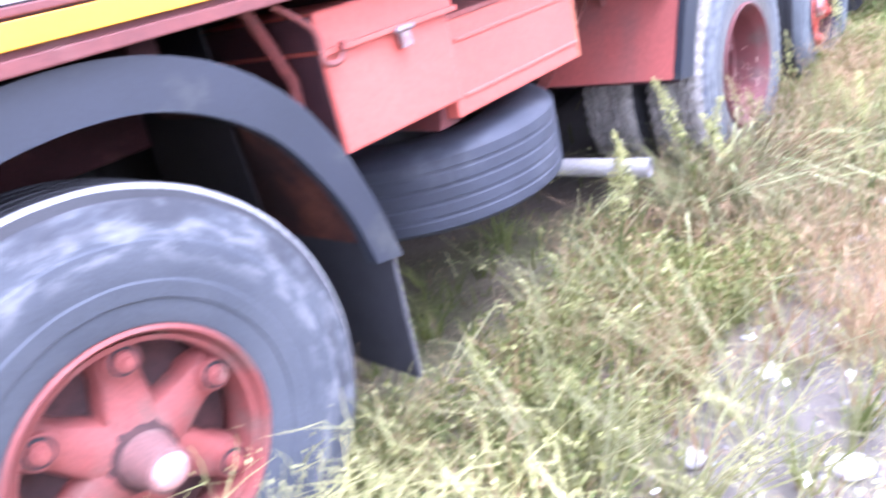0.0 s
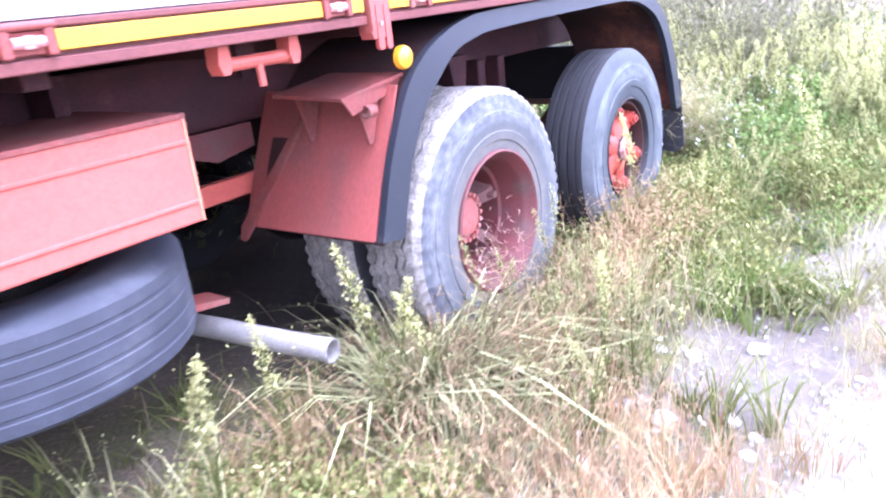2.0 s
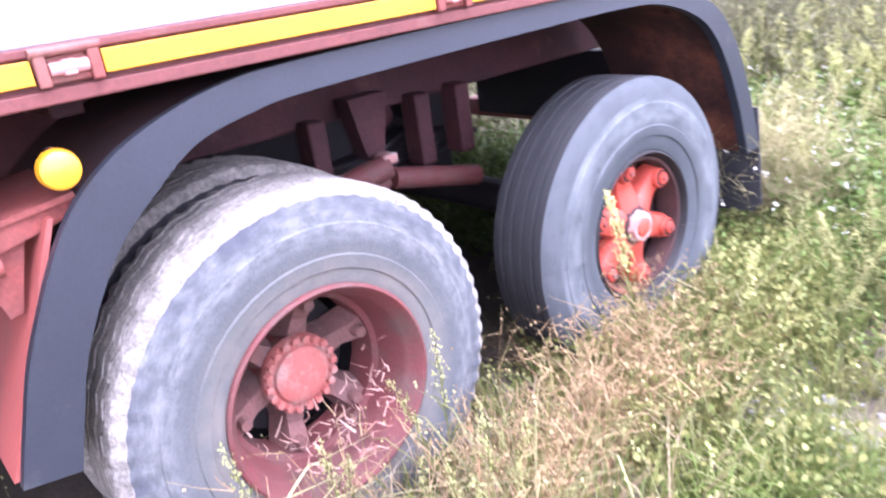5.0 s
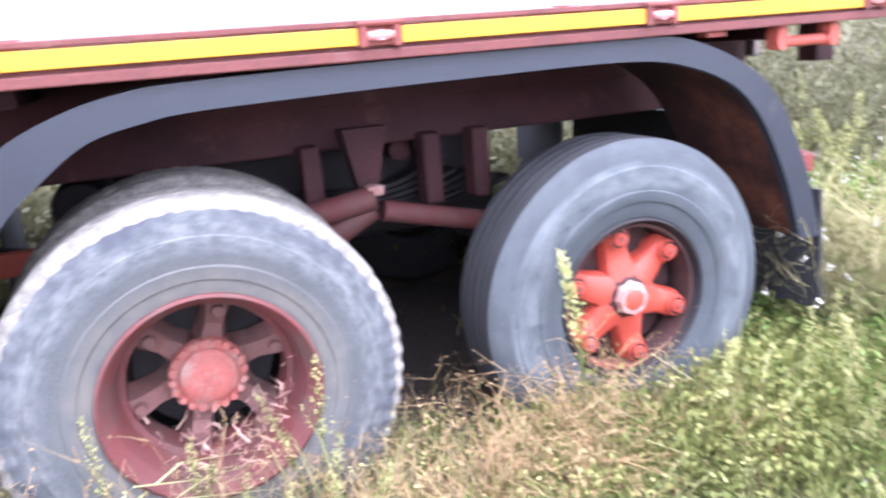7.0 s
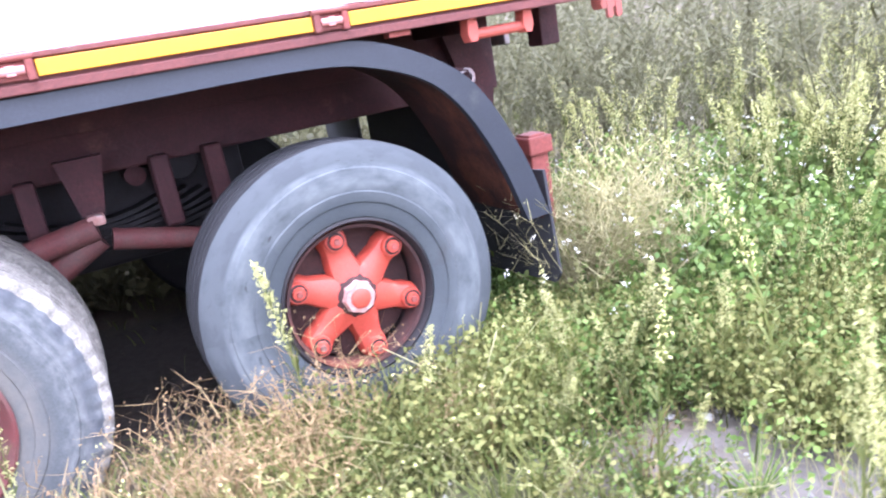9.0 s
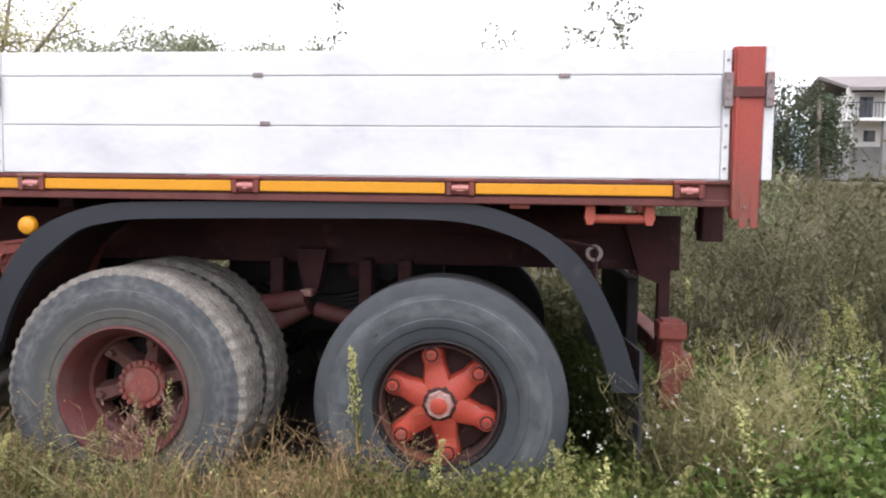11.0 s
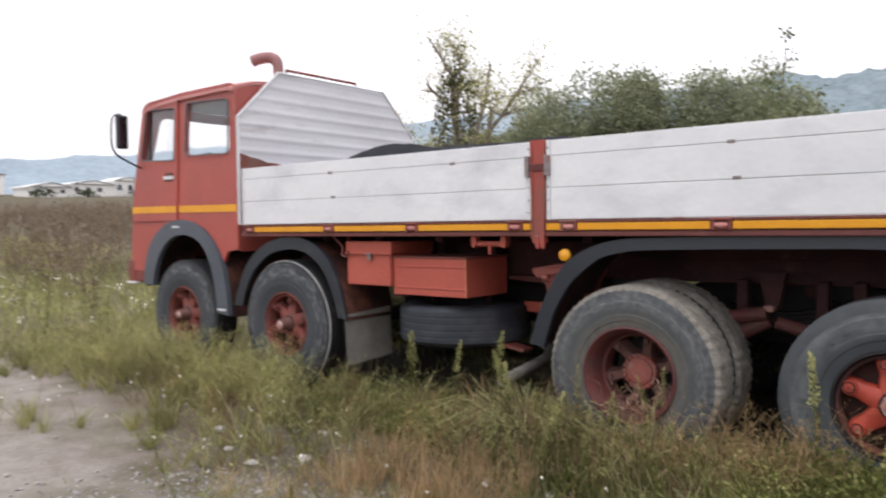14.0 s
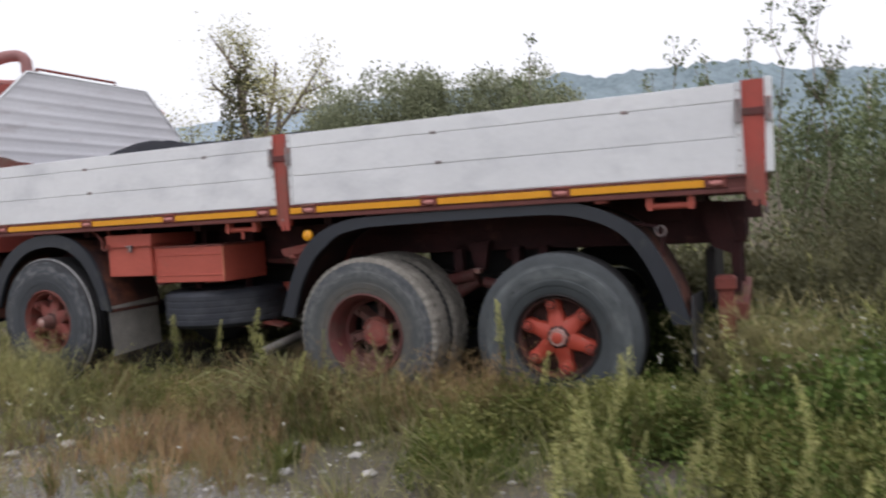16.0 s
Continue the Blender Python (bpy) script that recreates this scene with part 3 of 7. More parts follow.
def wheel_dual(x, y, z):
    """The driven wheel: a deep dish with a six-spoked hub far inside, and a twin tyre behind."""
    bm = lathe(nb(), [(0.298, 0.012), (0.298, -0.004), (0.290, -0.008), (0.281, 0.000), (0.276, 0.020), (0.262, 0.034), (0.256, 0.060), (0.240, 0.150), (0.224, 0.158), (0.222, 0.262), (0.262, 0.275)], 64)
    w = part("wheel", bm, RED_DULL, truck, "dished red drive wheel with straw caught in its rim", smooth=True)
    w.location = (x, y, z)
    tyre(w, 0.550, 0.292, 0.0, TYRE_DUSTY, TYRE_TREAD, "grey weathered tyre with mud-caked lug tread", 62, (0.075, 0.115, 0.175, 0.215), 248, flat=0.525)
    tyre(w, 0.560, 0.292, 0.330, TYRE_DARK, TYRE_TREAD, "dusty inner twin tyre", 62, (0.075, 0.115, 0.175, 0.215), 248, flat=0.525)
    for k in range(6):
        a = radians(75 + 60 * k)
        bm = nb()
        d, s = Vector((math.cos(a), 0, math.sin(a))), Vector((-math.sin(a), 0, math.cos(a)))
        ring = []
        for r, hw, y0, y1 in ((0.09, 0.052, 0.210, 0.30), (0.15, 0.040, 0.200, 0.285), (0.190, 0.046, 0.178, 0.27), (0.226, 0.054, 0.170, 0.25)):
            ring.append([bm.verts.new(d * r + s * q + Vector((0, yy, 0))) for q, yy in ((-hw, y1), (-hw * 0.6, y0), (hw * 0.6, y0), (hw, y1))])
        for p, q in zip(ring, ring[1:]):
            for i in range(4):
                bm.faces.new((p[i], p[(i + 1) % 4], q[(i + 1) % 4], q[i]))
        bm.faces.new(ring[0]), bm.faces.new(ring[-1])
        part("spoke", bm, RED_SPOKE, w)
        part("wheel_nut", cyl(nb(), tuple(d * 0.200 + Vector((0, 0.148, 0))), tuple(d * 0.200 + Vector((0, 0.20, 0))), 0.017, 0.020, 8), RED_SPOKE, w)
    bm = lathe(nb(), [(0.0, 0.160), (0.030, 0.158), (0.070, 0.162), (0.080, 0.168), (0.084, 0.180), (0.108, 0.182), (0.111, 0.203), (0.100, 0.222), (0.098, 0.40)], 40)
    cap = part("hub_cap", bm, HUB_DUST, w, "round dusty salmon-red hub cap ringed with bolts", smooth=True)
    part("bolt_ring", nuts(nb(), 20, 0.101, 0.184, 0.018), HUB_DUST, cap)
    part("brake_drum", lathe(nb(), [(0.0, 0.30), (0.205, 0.30), (0.205, 0.62), (0.0, 0.62)], 32), DARK, w)
    return w


def wheel_spider(x, y, z, R, paint, side, tread, shoulder, label, start, grooves=(0.07, 0.115, 0.165, 0.21), back=True):
    """A demountable-rim wheel: a six-armed hub with a clamp nut on each arm."""
    bm = lathe(nb(), [(0.284, 0.060), (0.282, 0.040), (0.274, 0.034), (0.268, 0.042), (0.262, 0.062), (0.258, 0.080), (0.252, 0.20), (0.274, 0.28)], 64)
    w = part("wheel", bm, DARK if back else RED_STEER, truck, label, smooth=True)
    w.location = (x, y, z)
    tyre(w, R, 0.285, 0.028, side, tread, "smooth grey tyre with worn ribbed tread", 0, grooves, shoulder=shoulder, flat=z + 0.03)
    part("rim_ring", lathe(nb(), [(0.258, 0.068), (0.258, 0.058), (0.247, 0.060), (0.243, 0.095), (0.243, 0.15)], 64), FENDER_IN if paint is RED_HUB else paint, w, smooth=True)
    # the hub's dark colour stands for shade in the openings between the arms
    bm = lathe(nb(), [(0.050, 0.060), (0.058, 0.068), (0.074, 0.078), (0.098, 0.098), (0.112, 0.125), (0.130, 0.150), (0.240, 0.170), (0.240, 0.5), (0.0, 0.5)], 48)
    part("hub", bm, FENDER_IN, w, "hub behind the arms, darkened for the shade in the openings", smooth=True)
    for k in range(6):
        a = radians(start + 60 * k)
        d, s = Vector((math.cos(a), 0, math.sin(a))), Vector((-math.sin(a), 0, math.cos(a)))
        bm = nb()
        ring = []
        for r, hw, y0, y1 in ((0.050, 0.056, 0.072, 0.19), (0.085, 0.063, 0.080, 0.18), (0.13, 0.055, 0.090, 0.17), (0.17, 0.047, 0.094, 0.165), (0.200, 0.051, 0.088, 0.16), (0.228, 0.050, 0.088, 0.15), (0.246, 0.038, 0.096, 0.14)):
            ring.append([bm.verts.new(d * r + s * q + Vector((0, yy, 0))) for q, yy in ((-hw, y1), (-hw, y0 + 0.030), (-hw * 0.82, y0 + 0.010), (-hw * 0.4, y0), (hw * 0.4, y0), (hw * 0.82, y0 + 0.010), (hw, y0 + 0.030), (hw, y1))])
        for p, q in zip(ring, ring[1:]):
            for i in range(8):
                bm.faces.new((p[i], p[(i + 1) % 8], q[(i + 1) % 8], q[i]))
        bm.faces.new(ring[0]), bm.faces.new(ring[-1])
        part("spoke", bm, paint, w, smooth=True)
        c = d * 0.214
        bm = nb()
        cyl(bm, (c.x, 0.092, c.z), (c.x, 0.074, c.z), 0.040, 0.036, 18)
        nut = part("wheel_nut", bm, paint, w)
        part("nut_groove", cyl(nb(), (c.x, 0.0741, c.z), (c.x, 0.0725, c.z), 0.031, 0.031, 18), DARK, nut)
        part("nut_face", cyl(nb(), (c.x, 0.0724, c.z), (c.x, 0.062, c.z), 0.024, 0.022, 12), paint, nut)
        part("stud", cyl(nb(), (c.x, 0.0621, c.z), (c.x, 0.052, c.z), 0.012, 0.011, 8), RED_DUSTY if paint is RED_HUB else paint, nut)
    if back:
        part("cap_collar", cyl(nb(), (0, 0.07, 0), (0, 0.044, 0), 0.062, 0.055, 8), PALE_CAP, w, "worn pale octagonal hub collar")
        part("hub_cap", lathe(nb(), [(0.0, 0.036), (0.030, 0.036), (0.036, 0.040), (0.038, 0.055)], 20), paint, w, smooth=True)
    else:
        part("cap_collar", lathe(nb(), [(0.040, -0.022), (0.046, -0.018), (0.050, 0.02), (0.062, 0.085)], 24), RED_SPOKE, w, "grimy round hub neck standing out from the arms", smooth=True)
        part("hub_cap", lathe(nb(), [(0.0, -0.034), (0.026, -0.033), (0.035, -0.028), (0.039, -0.020), (0.039, 0.0)], 20), PALE_CAP, w, "pale worn hub cap", smooth=True)
    return w


wheel_dual(0.003, 0.002, 0.494)
wheel_spider(1.380, -0.012, 0.490, 0.542, RED_HUB, TYRE_GREY, TYRE_DARK, TYRE_GREY, "rear tag-axle wheel with a bright red six-armed hub", 100)
wheel_spider(-3.215, 0.004, 0.570, 0.562, RED_STEER, TYRE_STEER, TYRE_DARK, RUBBER_PALE, "steered wheel with a dull red six-armed hub", 80, back=False)
wheel_spider(-4.782, 0.004, 0.556, 0.550, RED_STEER, TYRE_STEER, TYRE_DARK, TYRE_DARK, "front steered wheel with a dull red six-armed hub", 65, back=False)
for x, z in ((0.0, 0.50), (1.38, 0.50), (-3.19, 0.53), (-4.77, 0.535)):
    bm = lathe(nb(), [(0.27, 0.03), (0.29, 0.0), (0.415, -0.01), (0.50, 0.01), (0.526, 0.04), (0.526, 0.26), (0.48, 0.29), (0.27, 0.27)], 48, True)
    o = part("far_wheel", bm, TYRE_DARK, truck, smooth=True)
    o.location = (x, WIDTH - 0.32, z)
    bm = cyl(nb(), (x, 0.30, z), (x, WIDTH - 0.2, z), 0.075)
    cyl(bm, (x, WIDTH - 0.2, z), (x, WIDTH - 0.05, z), 0.24, n=24)
    part("axle", bm, DARK, truck)

# rear arch, mudflap, red front sheet
arch_parts(truck, [(-0.700, 0.63), (-0.655, 0.76), (-0.600, 0.90), (-0.483, 1.105), (-0.364, 1.214), (-0.22, 1.280), (-0.079, 1.315), (0.058, 1.326), (0.45, 1.334), (0.852, 1.338), (1.353, 1.342), (1.596, 1.320), (1.838, 1.215), (1.985, 1.08), (2.112, 0.843), (2.175, 0.66), (2.20, 0.58)],
           [(-0.590, 0.615), (-0.550, 0.74), (-0.500, 0.87), (-0.400, 1.03), (-0.29, 1.13), (-0.18, 1.205), (-0.05, 1.238), (0.08, 1.254), (0.45, 1.264), (0.852, 1.270), (1.33, 1.272), (1.56, 1.244), (1.77, 1.160), (1.905, 1.02), (2.015, 0.81), (2.075, 0.64), (2.095, 0.58)],
           0.022, 0.66, 0.03, "long grey-black twin-wheel fender")
bm = plate(nb(), [(-0.14, 0.06), (0.62, 0.06), (0.62, -0.36), (0.58, -0.40), (-0.10, -0.40), (-0.14, -0.36)], -0.006, 0.006)
flap = part("mudflap", bm, BLACK, truck, "black rubber mudflap")
flap.matrix_basis = pose(2.205, 0.17, 0.68, 0, 4, 90)
# the sheet leans back along the fender's front edge; outlines are across and up
LEAN = Matrix(((0, -1, 0.431, -0.974), (1, 0, 0, 0), (0, 0, 1, 0), (0, 0, 0, 1)))


def leaning(outline, d0, d1):
    bm = plate(nb(), outline, d0, d1)
    bm.transform(LEAN)
    return bm


sheet = part("splash_sheet", leaning([(0.060, 0.632), (0.735, 0.625), (0.425, 1.128), (0.060, 1.128)], -0.006, 0.006), SHEET, truck, "dusty red steel splash sheet ahead of the driven wheels")
part("sheet_strip", leaning([(0.700, 0.578), (0.728, 0.580), (0.738, 0.628), (0.440, 1.112), (0.416, 1.112)], 0.008, 0.026), RED_DUSTY, sheet, "grimy angle strip along the slanting edge")
part("sheet_back", leaning([(0.745, 0.66), (0.745, 1.11), (0.400, 1.118), (0.700, 0.64)], -0.018, -0.008), SHEET, sheet, "dull red panel behind the slanting edge")
for y in (0.110, 0.395):
    part("gusset", plate(nb(), [(-0.650, 1.122), (-0.52, 1.140), (-0.580, 0.950), (-0.605, 0.945)], y, y + 0.010), RED_DUSTY, sheet, "triangular gusset under the ledge")
part("sheet_ring", lathe(nb(), [(0.017, -0.03), (0.023, -0.03), (0.023, 0.01), (0.017, 0.01)], 20, True), RED_DUSTY, sheet).matrix_basis = pose(-0.600, 0.088, 1.062, 0, 0, -90)
bm = nb()
v = [bm.verts.new(p) for p in ((-0.43, 0.075, 1.165), (-0.43, 0.43, 1.170), (-0.722, 0.43, 1.136), (-0.722, 0.10, 1.122))]
f = bmesh.ops.extrude_face_region(bm, geom=[bm.faces.new(v)])
bmesh.ops.translate(bm, vec=(0.002, 0, -0.012), verts=[q for q in f["geom"] if isinstance(q, bmesh.types.BMVert)])
part("splash_ledge", bm, RED_DUSTY, truck, "sloping grimy ledge over the splash sheet")
part("ledge_side", plate(nb(), [(-0.722, 1.112), (-0.43, 1.154), (-0.43, 1.118), (-0.684, 1.060)], 0.094, 0.102), RED_DUSTY, truck)
part("frame_beam", box(nb(), -1.20, -0.30, 0.755, 0.80, 0.735, 0.815, 0.006), RED_BOX, truck, "faded red frame beam behind the splash sheet")
part("frame_web", plate(nb(), [(-1.30, 1.02), (-0.62, 1.02), (-0.62, 0.93), (-0.80, 0.90), (-1.0, 0.97), (-1.30, 0.99)], 0.70, 0.735), RED_DULL, truck, "dull red chassis web plate")
part("lamp_stalk", cyl(nb(), (-0.446, 0.05, 1.217), (-0.446, 0.09, 1.25), 0.012), CHASSIS, truck)
lamp = part("side_reflector", lathe(nb(), [(0.0, -0.020), (0.024, -0.018), (0.037, -0.011), (0.041, 0.0), (0.041, 0.012)], 28), AMBER, truck, "round amber side reflector", smooth=True)
lamp.location = (-0.446, 0.050, 1.217)
part("clip", box(nb(), -0.10, -0.02, 0.03, 0.075, 1.340, 1.362, 0.003), RED, truck, "red fender clip")
part("clip", box(nb(), 1.66, 1.74, 0.03, 0.075, 1.322, 1.345, 0.003), RED, truck, "red fender clip")


# rope-hook brackets under the rail
def rail_bracket(x0, x1, y, peg):
    b = part("rail_bracket", cyl(nb(), (x0 + 0.008, y + 0.006, 1.286), (x1 - 0.008, y + 0.006, 1.286), 0.019, n=12), RED_BOX, truck, "red two-plate bracket under the bed rail")
    for a in (x0, x1):
        bm = plate(nb(), [(a - 0.016, 1.352), (a - 0.022, 1.29), (a - 0.012, 1.262), (a + 0.012, 1.262), (a + 0.022, 1.29), (a + 0.016, 1.352)], y - 0.02, y + 0.035)
        part("bracket_plate", bm, RED_BOX, b)
    if peg:
        part("drop_peg", cyl(nb(), ((x0 + x1) / 2, y, 1.29), ((x0 + x1) / 2 + 0.004, y, 1.215), 0.011, n=8), RED_BOX, b)


rail_bracket(-1.175, -0.925, 0.075, True)
rail_bracket(1.985, 2.220, 0.055, False)

# tool boxes
bm = box(nb(), -2.475, -2.004, 0.090, 0.60, 0.948, 1.208, 0.008)
a = part("tool_box", bm, RED_BOX, truck, "tall faded red steel tool box")
part("tool_box_lid", box(nb(), -2.482, -1.984, 0.078, 0.61, 1.204, 1.298, 0.008), RED_BOX, a)
part("lid_lip", box(nb(), -2.486, -1.980, 0.070, 0.080, 1.196, 1.210, 0.002), RED_BOX, a)
bm = box(nb(), -2.225, -2.190, 0.060, 0.082, 1.15, 1.208, 0.004)
cyl(bm, (-2.24, 0.064, 1.198), (-2.175, 0.064, 1.198), 0.008)
part("latch", bm, STEEL, a, "grey steel box latch")
b = part("tool_box", box(nb(), -1.998, -1.292, 0.124, 0.66, 0.886, 1.178, 0.007), RED_BOX, truck, "long faded red steel tool box with pressed ribs")
for z in (0.945, 1.108):
    part("pressed_rib", box(nb(), -1.955, -1.300, 0.118, 0.126, z - 0.006, z + 0.006, 0.003), RED_BOX, b)
part("edge_strip", box(nb(), -1.300, -1.2905, 0.120, 0.130, 0.888, 1.168, 0.002), mat("worn_orange_edge", (0.52, 0.21, 0.11), (0.44, 0.14, 0.08), 0.6, s1=14, s2=90, bump=0.1, fine=0.15), b, "worn orange front edge")
part("box_lid", box(nb(), -2.018, -1.288, 0.118, 0.664, 1.168, 1.184, 0.003), RED_DUSTY, b)
bm = plate(nb(), [(-2.045, 0.865), (-1.955, 0.865), (-1.92, 0.945), (-2.02, 0.945)], 0.17, 0.50)
part("box_support", bm, RED_DULL, truck)
for x in (-2.44, -2.10, -1.9, -1.4):
    part("box_hanger", box(nb(), x, x + 0.05, 0.58, 0.76, 1.0, 1.30, 0.004), CHASSIS, truck)
# dark sheets on the box end and lid end stand for their shade
part("box_end_shade", box(nb(), -2.4815, -2.4755, 0.100, 0.59, 0.955, 1.200, 0.002), CHASSIS, a, "dark sheet standing for the shade on the tool box end")
part("lid_end_shade", box(nb(), -2.4895, -2.4825, 0.086, 0.60, 1.212, 1.292, 0.002), CHASSIS, a)
part("brace", tube(nb(), [(-2.585, 0.20, 1.36), (-2.532, 0.20, 1.235), (-2.497, 0.20, 1.15), (-2.495, 0.22, 0.98)], 0.017, 10), RED_DUSTY, truck, "slanting red brace ahead of the tool boxes", smooth=True)
part("hook_rod", tube(nb(), smooth_line([(-2.600, 0.060, 1.338), (-2.504, 0.060, 1.262), (-2.500, 0.058, 1.190), (-2.461, 0.056, 1.176), (-2.436, 0.056, 1.196), (-2.434, 0.056, 1.222)]), 0.008, 8), RED_DUSTY, truck, "bent red hook rod", smooth=True)
# black instead of maroon: the shade behind the fender is put into the colour
part("splash_panel", box(nb(), -2.640, -2.632, 0.30, 0.74, 0.80, 1.34, 0.003), DARK, truck, "splash panel ahead of the tool boxes, blackened for its shade")

# spare wheel lying flat below the boxes
bm = lathe(nb(), [(r, y) for r, y in tyre_profile(0.526, 0.30, (0.075, 0.125, 0.175, 0.225), 0.003)], 96, True)
bmesh.ops.rotate(bm, matrix=Matrix.Rotation(radians(90), 3, "X"), verts=bm.verts)
spare = part("spare_tyre", bm, TYRE_SPARE, truck, "blue-grey spare tyre slung flat under the tool boxes", smooth=True)
spare.matrix_basis = pose(-1.683, 0.634, 0.500, 0, -0.5, 0)
bm = plate(nb(), [(-1.32, 0.515), (-1.035, 0.470), (-1.030, 0.488), (-1.32, 0.545)], 0.47, 0.60)
part("carrier_tab", bm, RED_DUSTY, truck, "red steel tab of the spare wheel carrier")
part("spare_carrier", box(nb(), -2.15, -1.30, 0.60, 0.72, 0.445, 0.48, 0.004), CHASSIS, truck)
for x in (-1.45, -2.0):
    part("spare_hanger", cyl(nb(), (x, 0.62, 0.46), (x, 0.62, 1.05), 0.03), CHASSIS, truck)

# exhaust
pts = [(-1.75, 1.30, 0.52), (-1.40, 1.22, 0.45), (-1.13, 1.02, 0.372), (-0.963, 0.127, 0.334)]
bm = nb()
prof = smooth_line(pts, 5)
tube(bm, prof, 0.040, 18)
ex = part("exhaust_pipe", bm, PIPE, truck, "dull silver exhaust tailpipe", smooth=True)
e = Vector(pts[3])
d = (e - Vector(pts[2])).normalized()
bm = nb()
turn_to = d.to_track_quat("Z", "Y").to_matrix()
rings = []
for r, k in ((0.0408, -0.03), (0.0412, 0.052), (0.0372, 0.052), (0.0368, 0.002)):
    rings.append([bm.verts.new(e + turn_to @ Vector((r * math.cos(q * math.pi / 12), r * math.sin(q * math.pi / 12), k))) for q in range(24)])
for u, w in zip(rings, rings[1:]):
    for q in range(24):
        bm.faces.new((u[q], u[(q + 1) % 24], w[(q + 1) % 24], w[q]))
part("exhaust_tip", bm, PIPE, ex, smooth=True)
# black disc closing the tip, in place of the unlit hollow of the pipe
part("exhaust_mouth", cyl(nb(), tuple(e + d * 0.0015), tuple(e + d * 0.0035), 0.0366, n=24), DARK, ex, "black disc standing for the dark inside of the pipe")

# running gear between the wheels
bm = plate(nb(), [(0.585, 1.10), (0.745, 1.10), (0.725, 1.00), (0.705, 0.905), (0.695, 0.88), (0.635, 0.88), (0.625, 0.905), (0.605, 1.00)], 0.62, 0.70)
part("bogie_bracket", bm, CHASSIS, truck)
for x in (0.44, 0.90, 1.10):
    part("hanger_plate", box(nb(), x, x + 0.07, 0.66, 0.76, 0.78, 1.05, 0.01), CHASSIS, truck)
# black panel added behind the bogie to close off the bright view through
part("bogie_dark_panel", box(nb(), 0.10, 1.30, 0.96, 1.10, 0.62, 1.02, 0.02), DARK, truck, "black panel added to block the view between the wheels")
part("rod_end", box(nb(), 0.635, 0.695, 0.53, 0.60, 0.868, 0.905, 0.010), PALE_CAP, truck, "pale worn rod end")
for p, q, r in (((0.20, 0.60, 0.78), (0.66, 0.56, 0.86), 0.045), ((0.70, 0.60, 0.80), (1.10, 0.60, 0.70), 0.040), ((0.30, 0.62, 0.62), (0.66, 0.60, 0.82), 0.05)):
    part("torque_rod", tube(nb(), [p, q], r, 16), RED_DULL, truck, "dusty red-brown suspension rod", smooth=True)
for k in range(7):
    pts = [(0.67 + s * (0.66 - 0.06 * k), 0.86, 0.70 + 0.02 * k + 0.10 * (abs(s)) ** 2 * (1 - 0.05 * k)) for s in np.linspace(-1, 1, 9)]
    bm = nb()
    ra = [[bm.verts.new((x, y, z + dz)) for x, _, z in pts] for y, dz in ((0.82, 0), (0.92, 0), (0.92, 0.017), (0.82, 0.017))]
    for q in range(4):
        for i in range(8):
            bm.faces.new((ra[q][i], ra[q][i + 1], ra[(q + 1) % 4][i + 1], ra[(q + 1) % 4][i]))
    part("spring_leaf", bm, DARK, truck)
for x, y, r, l in ((1.02, 0.80, 0.08, 0.14), (-0.30, 0.9, 0.10, 0.5)):
    part("brake_chamber", lathe(nb(), [(0.0, 0), (r * 0.9, 0.01), (r, 0.03), (r, l - 0.03), (r * 0.9, l), (0.0, l)], 20), DARK, truck, "black brake cylinder", smooth=True).matrix_basis = pose(x, y, 1.0 if x > 0 else 0.9)
part("cross_tube", cyl(nb(), (0.85, 0.8, 0.98), (0.85, 2.0, 0.98), 0.04), CHASSIS, truck)
# black plate added under the tail to block light from the far side
part("tail_blocking_plate", box(nb(), 2.24, 2.30, 0.72, 1.80, 0.62, 0.98, 0.01), DARK, truck, "black plate added under the tail to keep it dark")
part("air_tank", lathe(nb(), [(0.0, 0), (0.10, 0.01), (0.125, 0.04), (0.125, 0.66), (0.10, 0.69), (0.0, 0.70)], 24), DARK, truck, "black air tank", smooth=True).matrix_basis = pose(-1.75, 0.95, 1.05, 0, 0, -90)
part("gearbox", box(nb(), -2.3, -0.8, 1.0, 1.5, 0.62, 1.0, 0.05), DARK, truck, "near-black drive train housing")
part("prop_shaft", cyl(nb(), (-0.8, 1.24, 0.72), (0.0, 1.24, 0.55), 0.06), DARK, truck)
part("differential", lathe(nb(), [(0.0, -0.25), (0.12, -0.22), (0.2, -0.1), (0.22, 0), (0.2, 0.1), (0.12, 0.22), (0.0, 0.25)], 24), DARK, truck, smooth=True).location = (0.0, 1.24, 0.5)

# unseen far-side boards, flaps and box, added to block light below the deck
part("far_fender", box(nb(), -0.70, 2.18, 1.95, 2.40, 1.05, 1.10, 0.01), FENDER_IN, truck, "unseen far-side fender board added to block light")
part("far_fender", box(nb(), -0.70, 2.18, 2.36, 2.40, 0.98, 1.34, 0.01), FENDER_IN, truck, "unseen far-side fender board added to block light")
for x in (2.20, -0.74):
    part("far_mudflap", box(nb(), x, x + 0.02, 1.86, 2.42, 0.28, 1.08, 0.004), BLACK, truck, "unseen black far-side mudflap added to block light")
part("far_blocking_box", box(nb(), -2.4, -0.95, 1.75, 2.40, 0.55, 1.12, 0.06), DARK, truck, "unseen black box added on the far side to block light")
part("far_fender", box(nb(), -4.0, -2.5, 2.30, 2.40, 0.70, 1.34, 0.01), FENDER_IN, truck, "unseen far-side fender board added to block light")
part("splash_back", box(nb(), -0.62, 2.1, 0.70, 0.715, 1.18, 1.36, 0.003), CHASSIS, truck)

